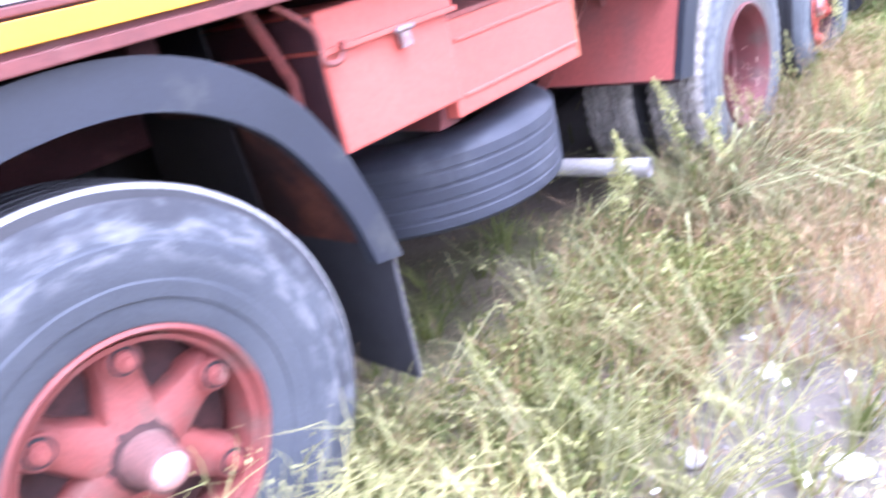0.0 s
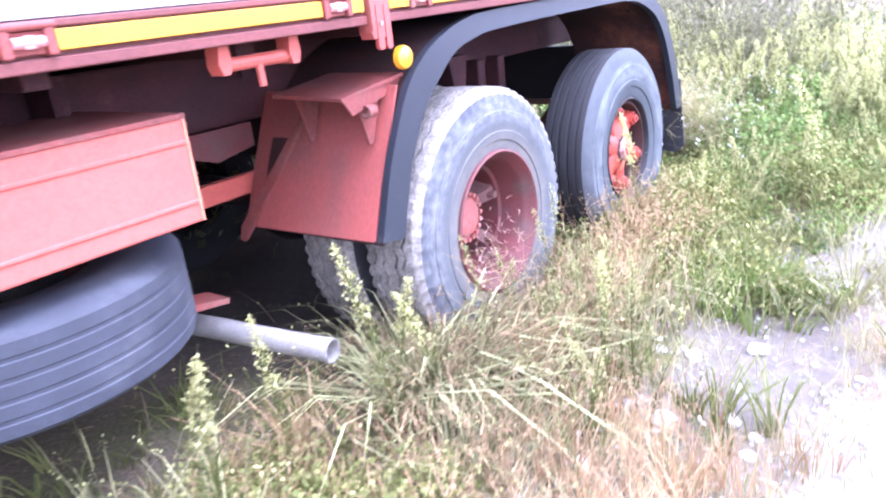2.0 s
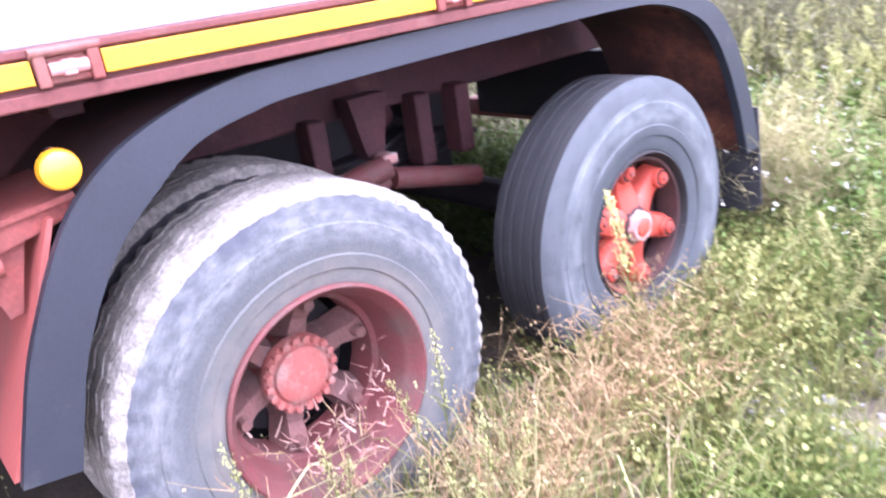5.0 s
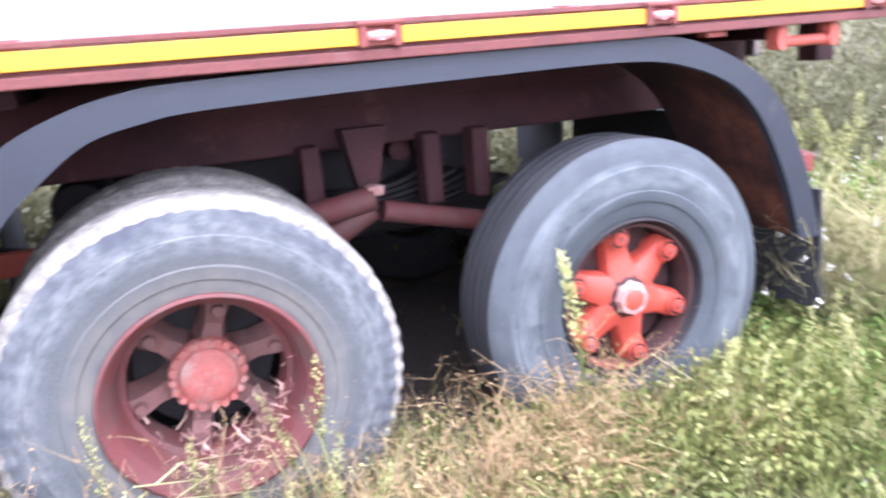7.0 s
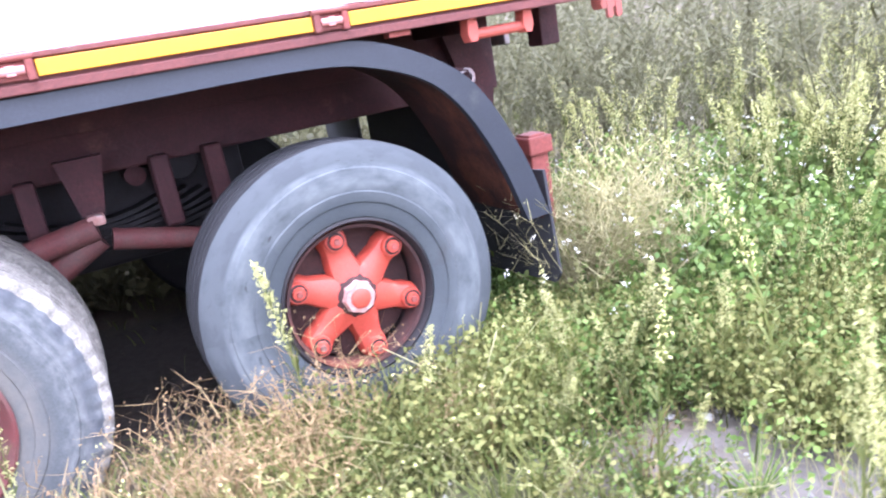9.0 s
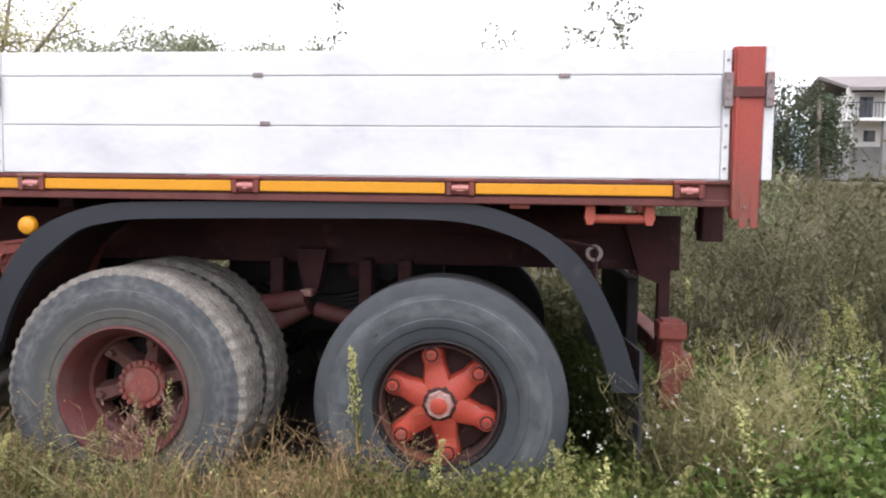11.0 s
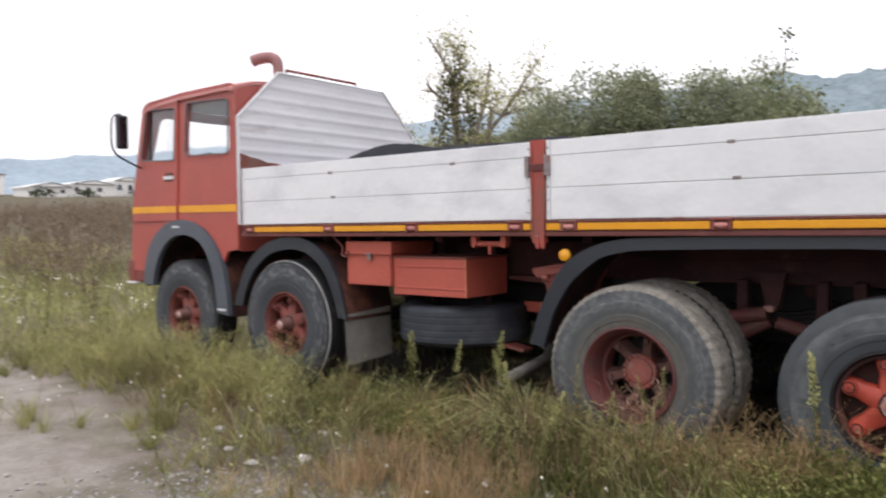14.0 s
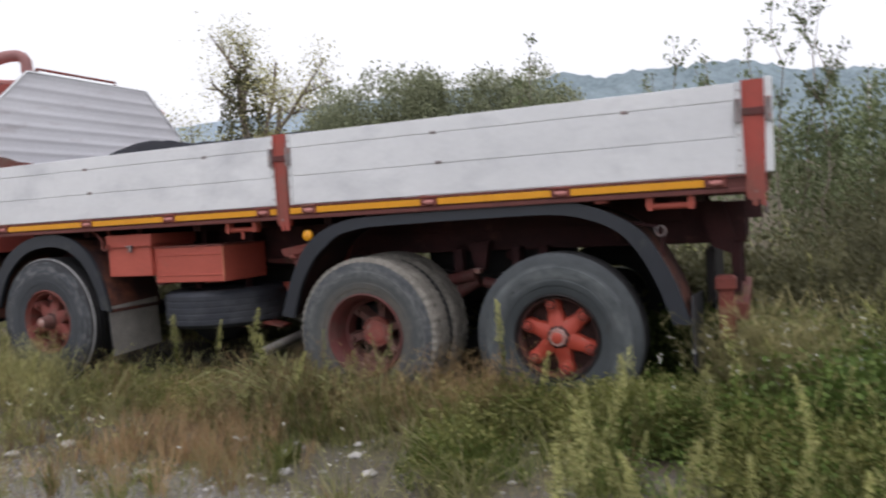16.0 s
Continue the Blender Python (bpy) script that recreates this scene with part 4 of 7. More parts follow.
# tail frame
bm = box(nb(), 2.505, 2.60, 0.36, 0.46, 1.185, 1.372, 0.006)
part("tail_bracket", bm, CHASSIS, truck)
bm = plate(nb(), [(2.20, 1.30), (2.36, 1.30), (2.43, 1.06), (2.41, 0.95), (2.29, 1.00)], 0.66, 0.70)
part("tail_gusset", bm, CHASSIS, truck, "rusty tail gusset plate")
bm = nb()
tube(bm, [(1.80, 0.20, 1.20), (2.03, 0.20, 1.16), (2.03, 0.20, 0.98)], 0.012, 6)
part("fender_stay", bm, CHASSIS, truck)
part("stay_ring", lathe(nb(), [(0.022, -0.01), (0.036, -0.01), (0.036, 0.01), (0.022, 0.01)], 18, True), STEEL, truck).location = (2.022, 0.20, 1.135)
bm = box(nb(), 2.335, 2.425, 0.30, 0.40, 0.44, 0.84, 0.008)
box(bm, 2.32, 2.44, 0.28, 0.41, 0.755, 0.83, 0.008)
part("bumper_hanger", bm, RED_DUSTY, truck, "orange-red hanger of the rear underrun bar")
part("underrun_bar", box(nb(), 2.40, 2.50, 0.40, WIDTH - 0.40, 0.55, 0.66, 0.01), RED_DUSTY, truck)
for y in (0.76, 1.68):
    part("hanger_post", box(nb(), 2.40, 2.46, y, y + 0.06, 0.60, 1.05, 0.006), CHASSIS, truck)
part("number_light", box(nb(), 2.61, 2.64, 0.8, 0.95, 1.20, 1.28, 0.006), STEEL, truck)

# front axle arches
arch_parts(truck, [(-3.93, 0.70), (-3.86, 0.86), (-3.76, 1.04), (-3.62, 1.18), (-3.42, 1.285), (-3.20, 1.330), (-2.98, 1.325), (-2.79, 1.262), (-2.64, 1.145), (-2.545, 1.00), (-2.485, 0.84), (-2.440, 0.66)],
           [(-3.80, 0.70), (-3.74, 0.85), (-3.65, 0.99), (-3.53, 1.10), (-3.38, 1.185), (-3.19, 1.225), (-3.00, 1.222), (-2.85, 1.172), (-2.72, 1.078), (-2.63, 0.95), (-2.57, 0.82), (-2.535, 0.68)],
           0.030, 0.62, 0.03, "grey-black fender over the steered wheel")
bm = plate(nb(), [(-0.02, 0), (0.52, 0), (0.52, -0.42), (-0.02, -0.42)], -0.001, 0.002)
flap2 = part("mudflap", bm, mat("dusty_grey_mudflap_rubber", (0.24, 0.225, 0.205), (0.18, 0.17, 0.155), 0.9, s1=6, s2=80, bump=0.3, fine=0.2), truck, "dusty grey rubber mudflap")
flap2.matrix_basis = pose(-2.46, 0.06, 0.70, 0, -3, 90)
part("flap_face", plate(nb(), [(-0.02, 0), (0.52, 0), (0.52, -0.42), (-0.02, -0.42)], 0.0025, 0.0125), BLACK, flap2, "black rubber face towards the wheel")

# ---- cab
CAB_Y = 2.30
SEAL = mat("aged_grey_window_seal", (0.16, 0.16, 0.165), (0.11, 0.11, 0.115), 0.7, s1=8, s2=90, bump=0.1, fine=0.2)
LINER = mat("pale_grey_headliner", (0.52, 0.51, 0.49), (0.45, 0.44, 0.42), 0.9, s1=5, s2=80, bump=0.1, fine=0.1)
FENDER_CAB = mat("blue_grey_fender_plastic", (0.082, 0.092, 0.112), (0.064, 0.073, 0.090), 0.4, s1=3, s2=110, bump=0.1, fine=0.12)
side = [(-5.70, 0.98), (-5.725, 1.15), (-5.66, 1.66), (-5.625, 1.84), (-5.53, 2.20), (-5.415, 2.62), (-5.37, 2.70), (-5.29, 2.735), (-4.70, 2.765), (-3.92, 2.765), (-3.86, 2.735), (-3.845, 2.66),
        (-3.835, 1.22), (-4.00, 1.20), (-4.06, 1.10), (-4.18, 1.26), (-4.36, 1.38), (-4.56, 1.435), (-4.76, 1.45), (-4.98, 1.42), (-5.16, 1.32), (-5.29, 1.16), (-5.36, 0.98)]


def rounded(q, r=0.03):
    out = []
    for i, p in enumerate(q):
        a, c = Vector(q[i - 1]), Vector(q[(i + 1) % len(q)])
        p = Vector(p)
        for t in (0, 0.5, 1):
            u = p + (a - p).normalized() * r * (1 - t) + (c - p).normalized() * r * t
            out.append(tuple(u * 0.75 + p * 0.25) if t == 0.5 else tuple(u))
    return out


win_f = rounded([(-5.455, 2.135), (-4.835, 2.10), (-4.790, 2.625), (-5.320, 2.650)])
win_r = rounded([(-4.650, 2.135), (-3.935, 2.110), (-3.925, 2.620), (-4.600, 2.650)], 0.045)


def grow(q, k):
    c = Vector((sum(x for x, _ in q) / len(q), sum(z for _, z in q) / len(q)))
    return [tuple(Vector(p) + (Vector(p) - c).normalized() * k) for p in q]


for y0, y1, s in ((0.024, 0.060, -1), (CAB_Y - 0.060, CAB_Y - 0.024, 1)):
    wall = part("cab_side", plate(nb(), side, y0, y1, (win_f, win_r)), RED_CAB, truck, "faded red cab side panel")
    f = y0 if s < 0 else y1
    g = (f - 0.018, f + 0.006) if s < 0 else (f - 0.006, f + 0.018)
    door = part("cab_door", plate(nb(), [(-5.655, 1.50), (-5.60, 1.86), (-5.40, 2.66), (-5.30, 2.70), (-4.745, 2.725), (-4.765, 2.30), (-4.81, 1.50)], g[0], g[1], (win_f,)), RED_CAB, truck, "faded red closed cab door")
    part("yellow_stripe", plate(nb(), [(-5.652, 1.585), (-5.645, 1.655), (-4.812, 1.648), (-4.818, 1.580)], g[0] - 0.003 if s < 0 else g[1] - 0.003, g[0] + 0.004 if s < 0 else g[1] + 0.003), YELLOW_CAB, door, "yellow painted stripe")
    part("yellow_stripe", plate(nb(), [(-4.792, 1.580), (-4.790, 1.648), (-3.850, 1.638), (-3.850, 1.570)], f - 0.004, f + 0.004), YELLOW_CAB, wall, "yellow painted stripe")
    yh = g[0] if s < 0 else g[1]
    bm = box(nb(), -5.02, -4.845, yh - 0.014, yh + 0.014, 1.915, 1.950, 0.006)
    part("door_handle", bm, ALU_EDGE, door, "pale metal door handle")
    part("handle_recess", box(nb(), -4.995, -4.855, yh - 0.004, yh + 0.006, 1.895, 1.985, 0.004), RED_DULL, door)
    part("drip_rail", plate(nb(), [(-5.42, 2.665), (-5.35, 2.715), (-5.28, 2.735), (-3.93, 2.752), (-3.93, 2.738), (-5.27, 2.722), (-5.34, 2.70), (-5.405, 2.655)], f - 0.012, f + 0.012), RED_CAB, wall)
    for q in (win_f, win_r):
        fr = part("window", plate(nb(), grow(q, 0.005), yh - 0.004, yh + 0.006, (grow(q, -0.010),)), SEAL, wall, "grey rubber-framed cab window")
        p = part("pane", plate(nb(), grow(q, -0.004), f + 0.012, f + 0.017), GLASS, fr, "clear glass pane")
        p.visible_shadow = False
    part("quarter_light_bar", plate(nb(), [(-5.285, 2.62), (-5.265, 2.62), (-5.31, 2.14), (-5.33, 2.14)], f + 0.004, f + 0.02), BLACK, wall)
bm = nb()
xs = [-5.40, -5.30, -5.1, -4.7, -4.2, -3.92, -3.85]
zs = [2.685, 2.735, 2.765, 2.785, 2.79, 2.79, 2.775]
cols = []
for x, z in zip(xs, zs):
    cols.append([bm.verts.new((x, y, z + 0.055 - 0.125 * abs(2 * (y - CAB_Y / 2) / (CAB_Y + 0.01)) ** 5)) for y in [CAB_Y / 2 + (CAB_Y / 2 + 0.004) * math.sin(k * math.pi / 14) for k in range(-7, 8)]])
for p, q in zip(cols, cols[1:]):
    for k in range(14):
        bm.faces.new((p[k], p[k + 1], q[k + 1], q[k]))
f = bmesh.ops.extrude_face_region(bm, geom=list(bm.faces))
bmesh.ops.translate(bm, vec=(0, 0, -0.03), verts=[v for v in f["geom"] if isinstance(v, bmesh.types.BMVert)])
part("cab_roof", bm, RED_ROOF, truck, "pale pinkish-red cab roof", smooth=True)


def yz_plate(x0, x1, outline, holes, material, name, label, lean):
    """A sheet across the cab; lean moves it back with height."""
    bm = plate(nb(), outline, 0, x1 - x0, holes)
    for v in bm.verts:
        y, z, t = v.co.x, v.co.z, v.co.y
        v.co = (x0 + t + lean(z), y, z)
    return part(name, bm, material, truck, label)


wsh = [(0.16, 2.02), (2.14, 2.02), (2.08, 2.60), (0.22, 2.60)]
front_lean = lambda z: 0.0 if z < 1.2 else (0.10 * (z - 1.2) / 0.64 if z < 1.84 else 0.10 + 0.23 * (z - 1.84) / 0.86)
cab_front = yz_plate(-5.72, -5.69, [(0.03, 0.98), (2.27, 0.98), (2.27, 1.84), (2.26, 2.70), (0.04, 2.70), (0.03, 1.84)], (rounded(wsh, 0.05),), RED_CAB, "cab_front", "faded red cab front panel", front_lean)
ws = yz_plate(-5.712, -5.706, grow(rounded(wsh, 0.05), -0.002), (), GLASS, "windscreen", "clear windscreen", front_lean)
ws.visible_shadow = False
yz_plate(-3.870, -3.845, [(0.062, 1.2), (2.238, 1.2), (2.238, 2.715), (1.90, 2.785), (1.15, 2.800), (0.40, 2.785), (0.062, 2.715)], (), RED_CAB, "cab_back", "faded red cab back wall", lambda z: 0)
part("headliner", box(nb(), -5.28, -3.875, 0.075, CAB_Y - 0.075, 2.690, 2.705), LINER, truck, "pale grey cab headliner")
part("cab_floor", box(nb(), -5.68, -3.87, 0.07, CAB_Y - 0.07, 1.46, 1.50), DARK, truck)
part("dashboard", box(nb(), -5.58, -5.30, 0.10, CAB_Y - 0.10, 1.75, 2.02, 0.05), BLACK, truck, "black dashboard")
for y in (0.30, 1.60):
    k = 0.0 if y < 1 else -0.10
    s = part("cab_seat", box(nb(), k - 4.75, k - 4.20, y, y + 0.52, 1.52, 1.85, 0.05), SEAT, truck, "grey cloth cab seat")
    part("seat_back", box(nb(), k - 4.22, k - 4.06, y, y + 0.52, 1.80, 2.30, 0.06), SEAT, s)
    part("headrest", box(nb(), k - 4.20, k - 4.08, y + 0.12, y + 0.40, 2.31, 2.46, 0.04), SEAT, s)
bm = nb()
ring = [(-5.10 + 0.09 * math.cos(t), 0.56 + 0.22 * math.sin(t), 2.05 + 0.17 * math.cos(t)) for t in np.linspace(0, 2 * math.pi, 25)]
tube(bm, ring, 0.012, 8)
tube(bm, [(-5.10, 0.56, 2.05), (-5.30, 0.56, 1.80)], 0.02, 8), tube(bm, [ring[6], ring[18]], 0.010, 6)
part("steering_wheel", bm, BLACK, truck, "black steering wheel")
# cab fender, step, bumper, mirror
cab_fender = arch_parts(truck, [(-5.43, 0.84), (-5.41, 0.99), (-5.33, 1.20), (-5.20, 1.350), (-5.00, 1.460), (-4.76, 1.506), (-4.52, 1.475), (-4.31, 1.380), (-4.16, 1.245), (-4.06, 1.09), (-4.00, 0.88), (-3.965, 0.60)],
           [(-5.24, 0.84), (-5.20, 1.00), (-5.12, 1.14), (-5.00, 1.262), (-4.87, 1.330), (-4.72, 1.358), (-4.56, 1.345), (-4.41, 1.290), (-4.29, 1.18), (-4.20, 1.00), (-4.155, 0.82), (-4.125, 0.62)],
           -0.012, 0.56, 0.05, "flared grey plastic cab fender")
cab_fender.data.materials[0] = FENDER_CAB
part("fender_badge", box(nb(), -4.86, -4.74, -0.022, -0.012, 1.425, 1.445, 0.003), ALU_EDGE, truck, "small pale reflector strip")
part("step_edge", box(nb(), -4.13, -4.00, -0.018, 0.02, 0.640, 0.660, 0.003), ALU_EDGE, truck, "pale step edge")
bm = box(nb(), -5.80, -5.66, 0.02, CAB_Y - 0.02, 0.84, 1.10, 0.02)
part("front_bumper", bm, RED_DUSTY, truck, "dark red front bumper")
part("bumper_edge", box(nb(), -5.81, -5.62, 0.005, 0.06, 0.835, 0.858, 0.004), ALU_EDGE, truck, "pale bumper edge")
part("bumper_corner", box(nb(), -5.66, -5.46, 0.03, 0.10, 0.86, 1.12, 0.01), RED_DUSTY, truck)
mir = part("wing_mirror", box(nb(), -5.400, -5.335, -0.30, -0.185, 2.24, 2.58, 0.02), BLACK, truck, "tall black wing mirror")
bm = tube(nb(), smooth_line([(-5.37, -0.24, 2.59), (-5.42, -0.31, 2.55), (-5.43, -0.32, 2.30), (-5.42, -0.27, 2.18), (-5.44, -0.10, 2.10), (-5.47, 0.02, 2.06)]), 0.011, 8)
part("mirror_arm", bm, BLACK, mir)
part("mirror_glass", box(nb(), -5.334, -5.330, -0.29, -0.195, 2.26, 2.56), mat("dull_mirror_glass", (0.16, 0.17, 0.19), (0.13, 0.14, 0.16), 0.14, metal=1.0, s1=6, s2=60, bump=0.02, fine=0.1), mir, "dull mirror glass")


# ---------------------------------------------------------------- ground and distance
rng = np.random.default_rng(7)


def rise(x, y):
    """The land is level under the lorry, drops a little beside it and climbs gently farther away."""
    r = math.hypot(x + 1, y + 1)
    s = max(0.0, r - 9.0)
    h = 0.056 * s * min(1.0, s / 12.0) if r < 150 else 0.056 * 141 + 0.02 * (r - 150)
    k = min(1.0, max(0.0, (r - 2) / 4))
    q = min(1.0, max(0.0, (-0.02 - y) / 1.15))
    h -= 0.155 * q * q * (3 - 2 * q) * min(1.0, max(0.35, (x + 6.5) / 3.5))
    return h + 0.030 * noise.noise((x * 0.7, y * 0.7, 3)) * (0.4 + k) + 0.014 * noise.noise((x * 2.9, y * 2.9, 8)) - 0.02


bm = nb()
NA = 200
center = bm.verts.new((-1, -1, rise(-1, -1)))
rings, r = [], 0.12
while r < 1600:
    rings.append([bm.verts.new((-1 + r * math.cos(2 * math.pi * k / NA), -1 + r * math.sin(2 * math.pi * k / NA), rise(-1 + r * math.cos(2 * math.pi * k / NA), -1 + r * math.sin(2 * math.pi * k / NA)))) for k in range(NA)])
    r *= 1.042
for k in range(NA):
    bm.faces.new((center, rings[0][k], rings[0][(k + 1) % NA]))
for a, b in zip(rings, rings[1:]):
    for k in range(NA):
        bm.faces.new((a[k], b[k], b[(k + 1) % NA], a[(k + 1) % NA]))


def ground_material():
    """Brown soil under the grass, a grey dirt track, and a bar of pale gravel beside the lorry."""
    m = mat("soil_and_gravel", (0.140, 0.112, 0.084), (0.102, 0.085, 0.058), 0.95, s1=1.5, s2=55, bump=0.6, fine=0.4, c3=(0.085, 0.087, 0.040), s3=0.9, cut=(0.48, 0.62), spec=0.2)
    n, l = m.node_tree.nodes, m.node_tree.links
    b = n["Principled BSDF"]
    base = b.inputs["Base Color"].links[0].from_socket
    tc, sx, nz = n.new("ShaderNodeTexCoord"), n.new("ShaderNodeSeparateXYZ"), n.new("ShaderNodeTexNoise")
    l.new(tc.outputs["Object"], sx.inputs[0]), l.new(tc.outputs["Object"], nz.inputs[0])
    nz.inputs["Scale"].default_value, nz.inputs["Detail"].default_value = 3.2, 9

    def math_node(op, *v):
        x = n.new("ShaderNodeMath")
        x.operation = op
        for s, q in zip(x.inputs, v):
            if isinstance(q, (int, float)):
                s.default_value = q
            else:
                l.new(q, s)
        return x.outputs[0]

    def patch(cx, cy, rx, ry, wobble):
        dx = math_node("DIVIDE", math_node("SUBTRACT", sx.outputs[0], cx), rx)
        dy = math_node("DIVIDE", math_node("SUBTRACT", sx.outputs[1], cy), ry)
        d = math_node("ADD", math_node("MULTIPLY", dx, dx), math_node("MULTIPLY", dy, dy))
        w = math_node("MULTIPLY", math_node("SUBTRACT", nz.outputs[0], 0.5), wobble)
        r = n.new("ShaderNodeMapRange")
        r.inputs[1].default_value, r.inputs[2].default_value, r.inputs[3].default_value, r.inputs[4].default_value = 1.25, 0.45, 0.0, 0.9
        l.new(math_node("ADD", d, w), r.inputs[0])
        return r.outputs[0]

    def over(f, under, colour, dark):
        g = n.new("ShaderNodeTexVoronoi")
        g.inputs["Scale"].default_value = 42
        l.new(tc.outputs["Object"], g.inputs[0])
        mixed = n.new("ShaderNodeMixRGB")
        l.new(g.outputs["Color"], mixed.inputs[0])
        mixed.inputs[1].default_value, mixed.inputs[2].default_value = (*dark, 1), (*colour, 1)
        x = n.new("ShaderNodeMixRGB")
        l.new(f, x.inputs[0]), l.new(under, x.inputs[1]), l.new(mixed.outputs[0], x.inputs[2])
        return x.outputs[0]

    col = over(patch(-7.6, -2.9, 6.2, 2.35, 1.6), base, (0.335, 0.302, 0.275), (0.250, 0.224, 0.203))
    col = over(patch(-0.80, -1.50, 1.55, 0.40, 4.2), col, (0.290, 0.277, 0.262), (0.130, 0.121, 0.112))
    col = over(patch(1.5, -3.6, 3.2, 1.3, 2.2), col, (0.30, 0.275, 0.25), (0.20, 0.18, 0.155))
    # near-black soil below the lorry: its shade is put into the ground colour
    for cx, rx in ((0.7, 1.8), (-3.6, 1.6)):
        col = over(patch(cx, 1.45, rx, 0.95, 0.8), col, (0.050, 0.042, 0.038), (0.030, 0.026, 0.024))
    # darker soil beyond the tail stands for shade between the weeds
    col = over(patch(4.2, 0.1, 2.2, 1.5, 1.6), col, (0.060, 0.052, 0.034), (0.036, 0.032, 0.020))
    col = over(patch(2.15, -1.20, 0.95, 0.60, 3.0), col, (0.175, 0.157, 0.142), (0.105, 0.094, 0.084))
    col = over(patch(-1.9, -0.85, 0.7, 0.42, 5.0), col, (0.136, 0.120, 0.103), (0.074, 0.065, 0.053))
    col = over(patch(0.5, -0.95, 0.65, 0.33, 5.0), col, (0.127, 0.113, 0.097), (0.071, 0.062, 0.052))
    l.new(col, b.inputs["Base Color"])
    return m


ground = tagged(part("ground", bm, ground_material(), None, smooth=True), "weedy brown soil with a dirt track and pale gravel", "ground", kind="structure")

# wooded hills far off; the haze of distance is mixed into their colours
HAZE = mat("wooded_hill_painted_haze", (0.225, 0.275, 0.300), (0.175, 0.220, 0.242), 1.0, s1=0.035, s2=0.16, bump=0, fine=0.22, spec=0.0)
HAZE2 = mat("wooded_ridge_painted_haze", (0.30, 0.36, 0.41), (0.26, 0.315, 0.36), 1.0, s1=0.02, s2=0.12, bump=0, fine=0.14, spec=0.0)


def ridge(name, dist, a0, a1, top, material, seed, label):
    """A line of hills: angle from the x axis, and the height as a function of it."""
    bm = nb()
    n = 260
    rows = []
    for j in range(12):
        v = j / 11
        row = []
        for i in range(n + 1):
            a = radians(a0 + (a1 - a0) * i / n)
            h = top(math.degrees(a)) * (v ** 0.8) - 4 + (7 * noise.noise((i * 0.10, j * 0.5, seed)) + 3.0 * noise.noise((i * 0.6, j * 0.9, seed + 5)) + 1.4 * noise.noise((i * 1.9, j, seed + 9))) * v
            d = dist * (0.80 + 0.20 * v)
            row.append(bm.verts.new((d * math.cos(a), d * math.sin(a), h - 2)))
        rows.append(row)
    back = [bm.verts.new((v.co.x * 1.1, v.co.y * 1.1, -5)) for v in rows[-1]]
    rows.append(back)
    for p, q in zip(rows, rows[1:]):
        for i in range(n):
            bm.faces.new((p[i], p[i + 1], q[i + 1], q[i]))
    return tagged(part(name, bm, material, None, smooth=True), label, "hill", kind="structure")


def skyline(dist, bearings, lifts):
    """The height of a ridge from its lift over the horizon, in degrees, at some bearings."""
    return lambda a: 1.3 + dist * math.tan(radians(float(np.interp(a, bearings, lifts))))


ridge("backdrop", 620, 50, 150, skyline(620, (50, 70, 82, 85, 90, 93, 98, 101, 103.5, 105, 109, 112, 120, 132, 150), (4, 6.6, 8.4, 9.0, 10.1, 10.5, 10.4, 10.4, 10.9, 10.6, 9.8, 9.0, 7.0, 5.0, 2.5)), HAZE, 2, "wooded hills behind the field, painted blue-green with haze")
ridge("backdrop", 1100, 40, 190, skyline(1100, (40, 75, 100, 112, 121, 124, 131, 142, 152, 154, 160, 162, 175, 190), (3, 6, 9.4, 9.9, 9.4, 9.0, 8.0, 6.6, 5.5, 5.5, 4.9, 4.6, 3.6, 3)), HAZE2, 40, "far ridge painted pale with haze")


# ---------------------------------------------------------------- plant tools
def mesh_from(name, verts, faces, material):
    me = bpy.data.meshes.new(name)
    me.from_pydata(verts.tolist() if hasattr(verts, "tolist") else verts, [], faces.tolist() if hasattr(faces, "tolist") else faces)
    me.materials.append(material)
    me.update()
    return me


def heights(P):
    return np.array([rise(x, y) for x, y in P])


def blades(name, xy, h, w, lean, material, label, category="grass", turn=None):
    """Many grass blades of two lengths each, bent over by their lean, in one mesh."""
    n = len(xy)
    z = heights(xy)
    a = rng.uniform(0, 2 * np.pi, n)
    t = rng.uniform(0, 2 * np.pi, n) if turn is None else turn
    side = np.stack([np.cos(a), np.sin(a), np.zeros(n)], 1) * (w / 2)[:, None]
    dirv = np.stack([np.cos(t), np.sin(t), np.zeros(n)], 1)
    base = np.concatenate([xy, z[:, None] - 0.01], 1)
    up = np.array([0, 0, 1.0])
    m1 = base + up * (h * 0.45)[:, None] + dirv * (h * lean * 0.22)[:, None]
    m2 = base + up * (h * 0.80)[:, None] + dirv * (h * lean * 0.60)[:, None]
    tip = base + up * (h * (1.0 - 0.25 * np.minimum(lean, 1.5)))[:, None] + dirv * (h * lean)[:, None]
    V = np.stack([base - side, base + side, m1 - side * 0.85, m1 + side * 0.85, m2 - side * 0.55, m2 + side * 0.55, tip], 1).reshape(-1, 3)
    k = (np.arange(n) * 7)[:, None]
    Q = np.concatenate([k + np.array([[0, 1, 3, 2]]), k + np.array([[2, 3, 5, 4]])]).tolist()
    T = (k + np.array([[4, 5, 6]])).tolist()
    ob = new(name, mesh_from(name, V, Q + T, material))
    return tagged(ob, label, category, kind="stuff")


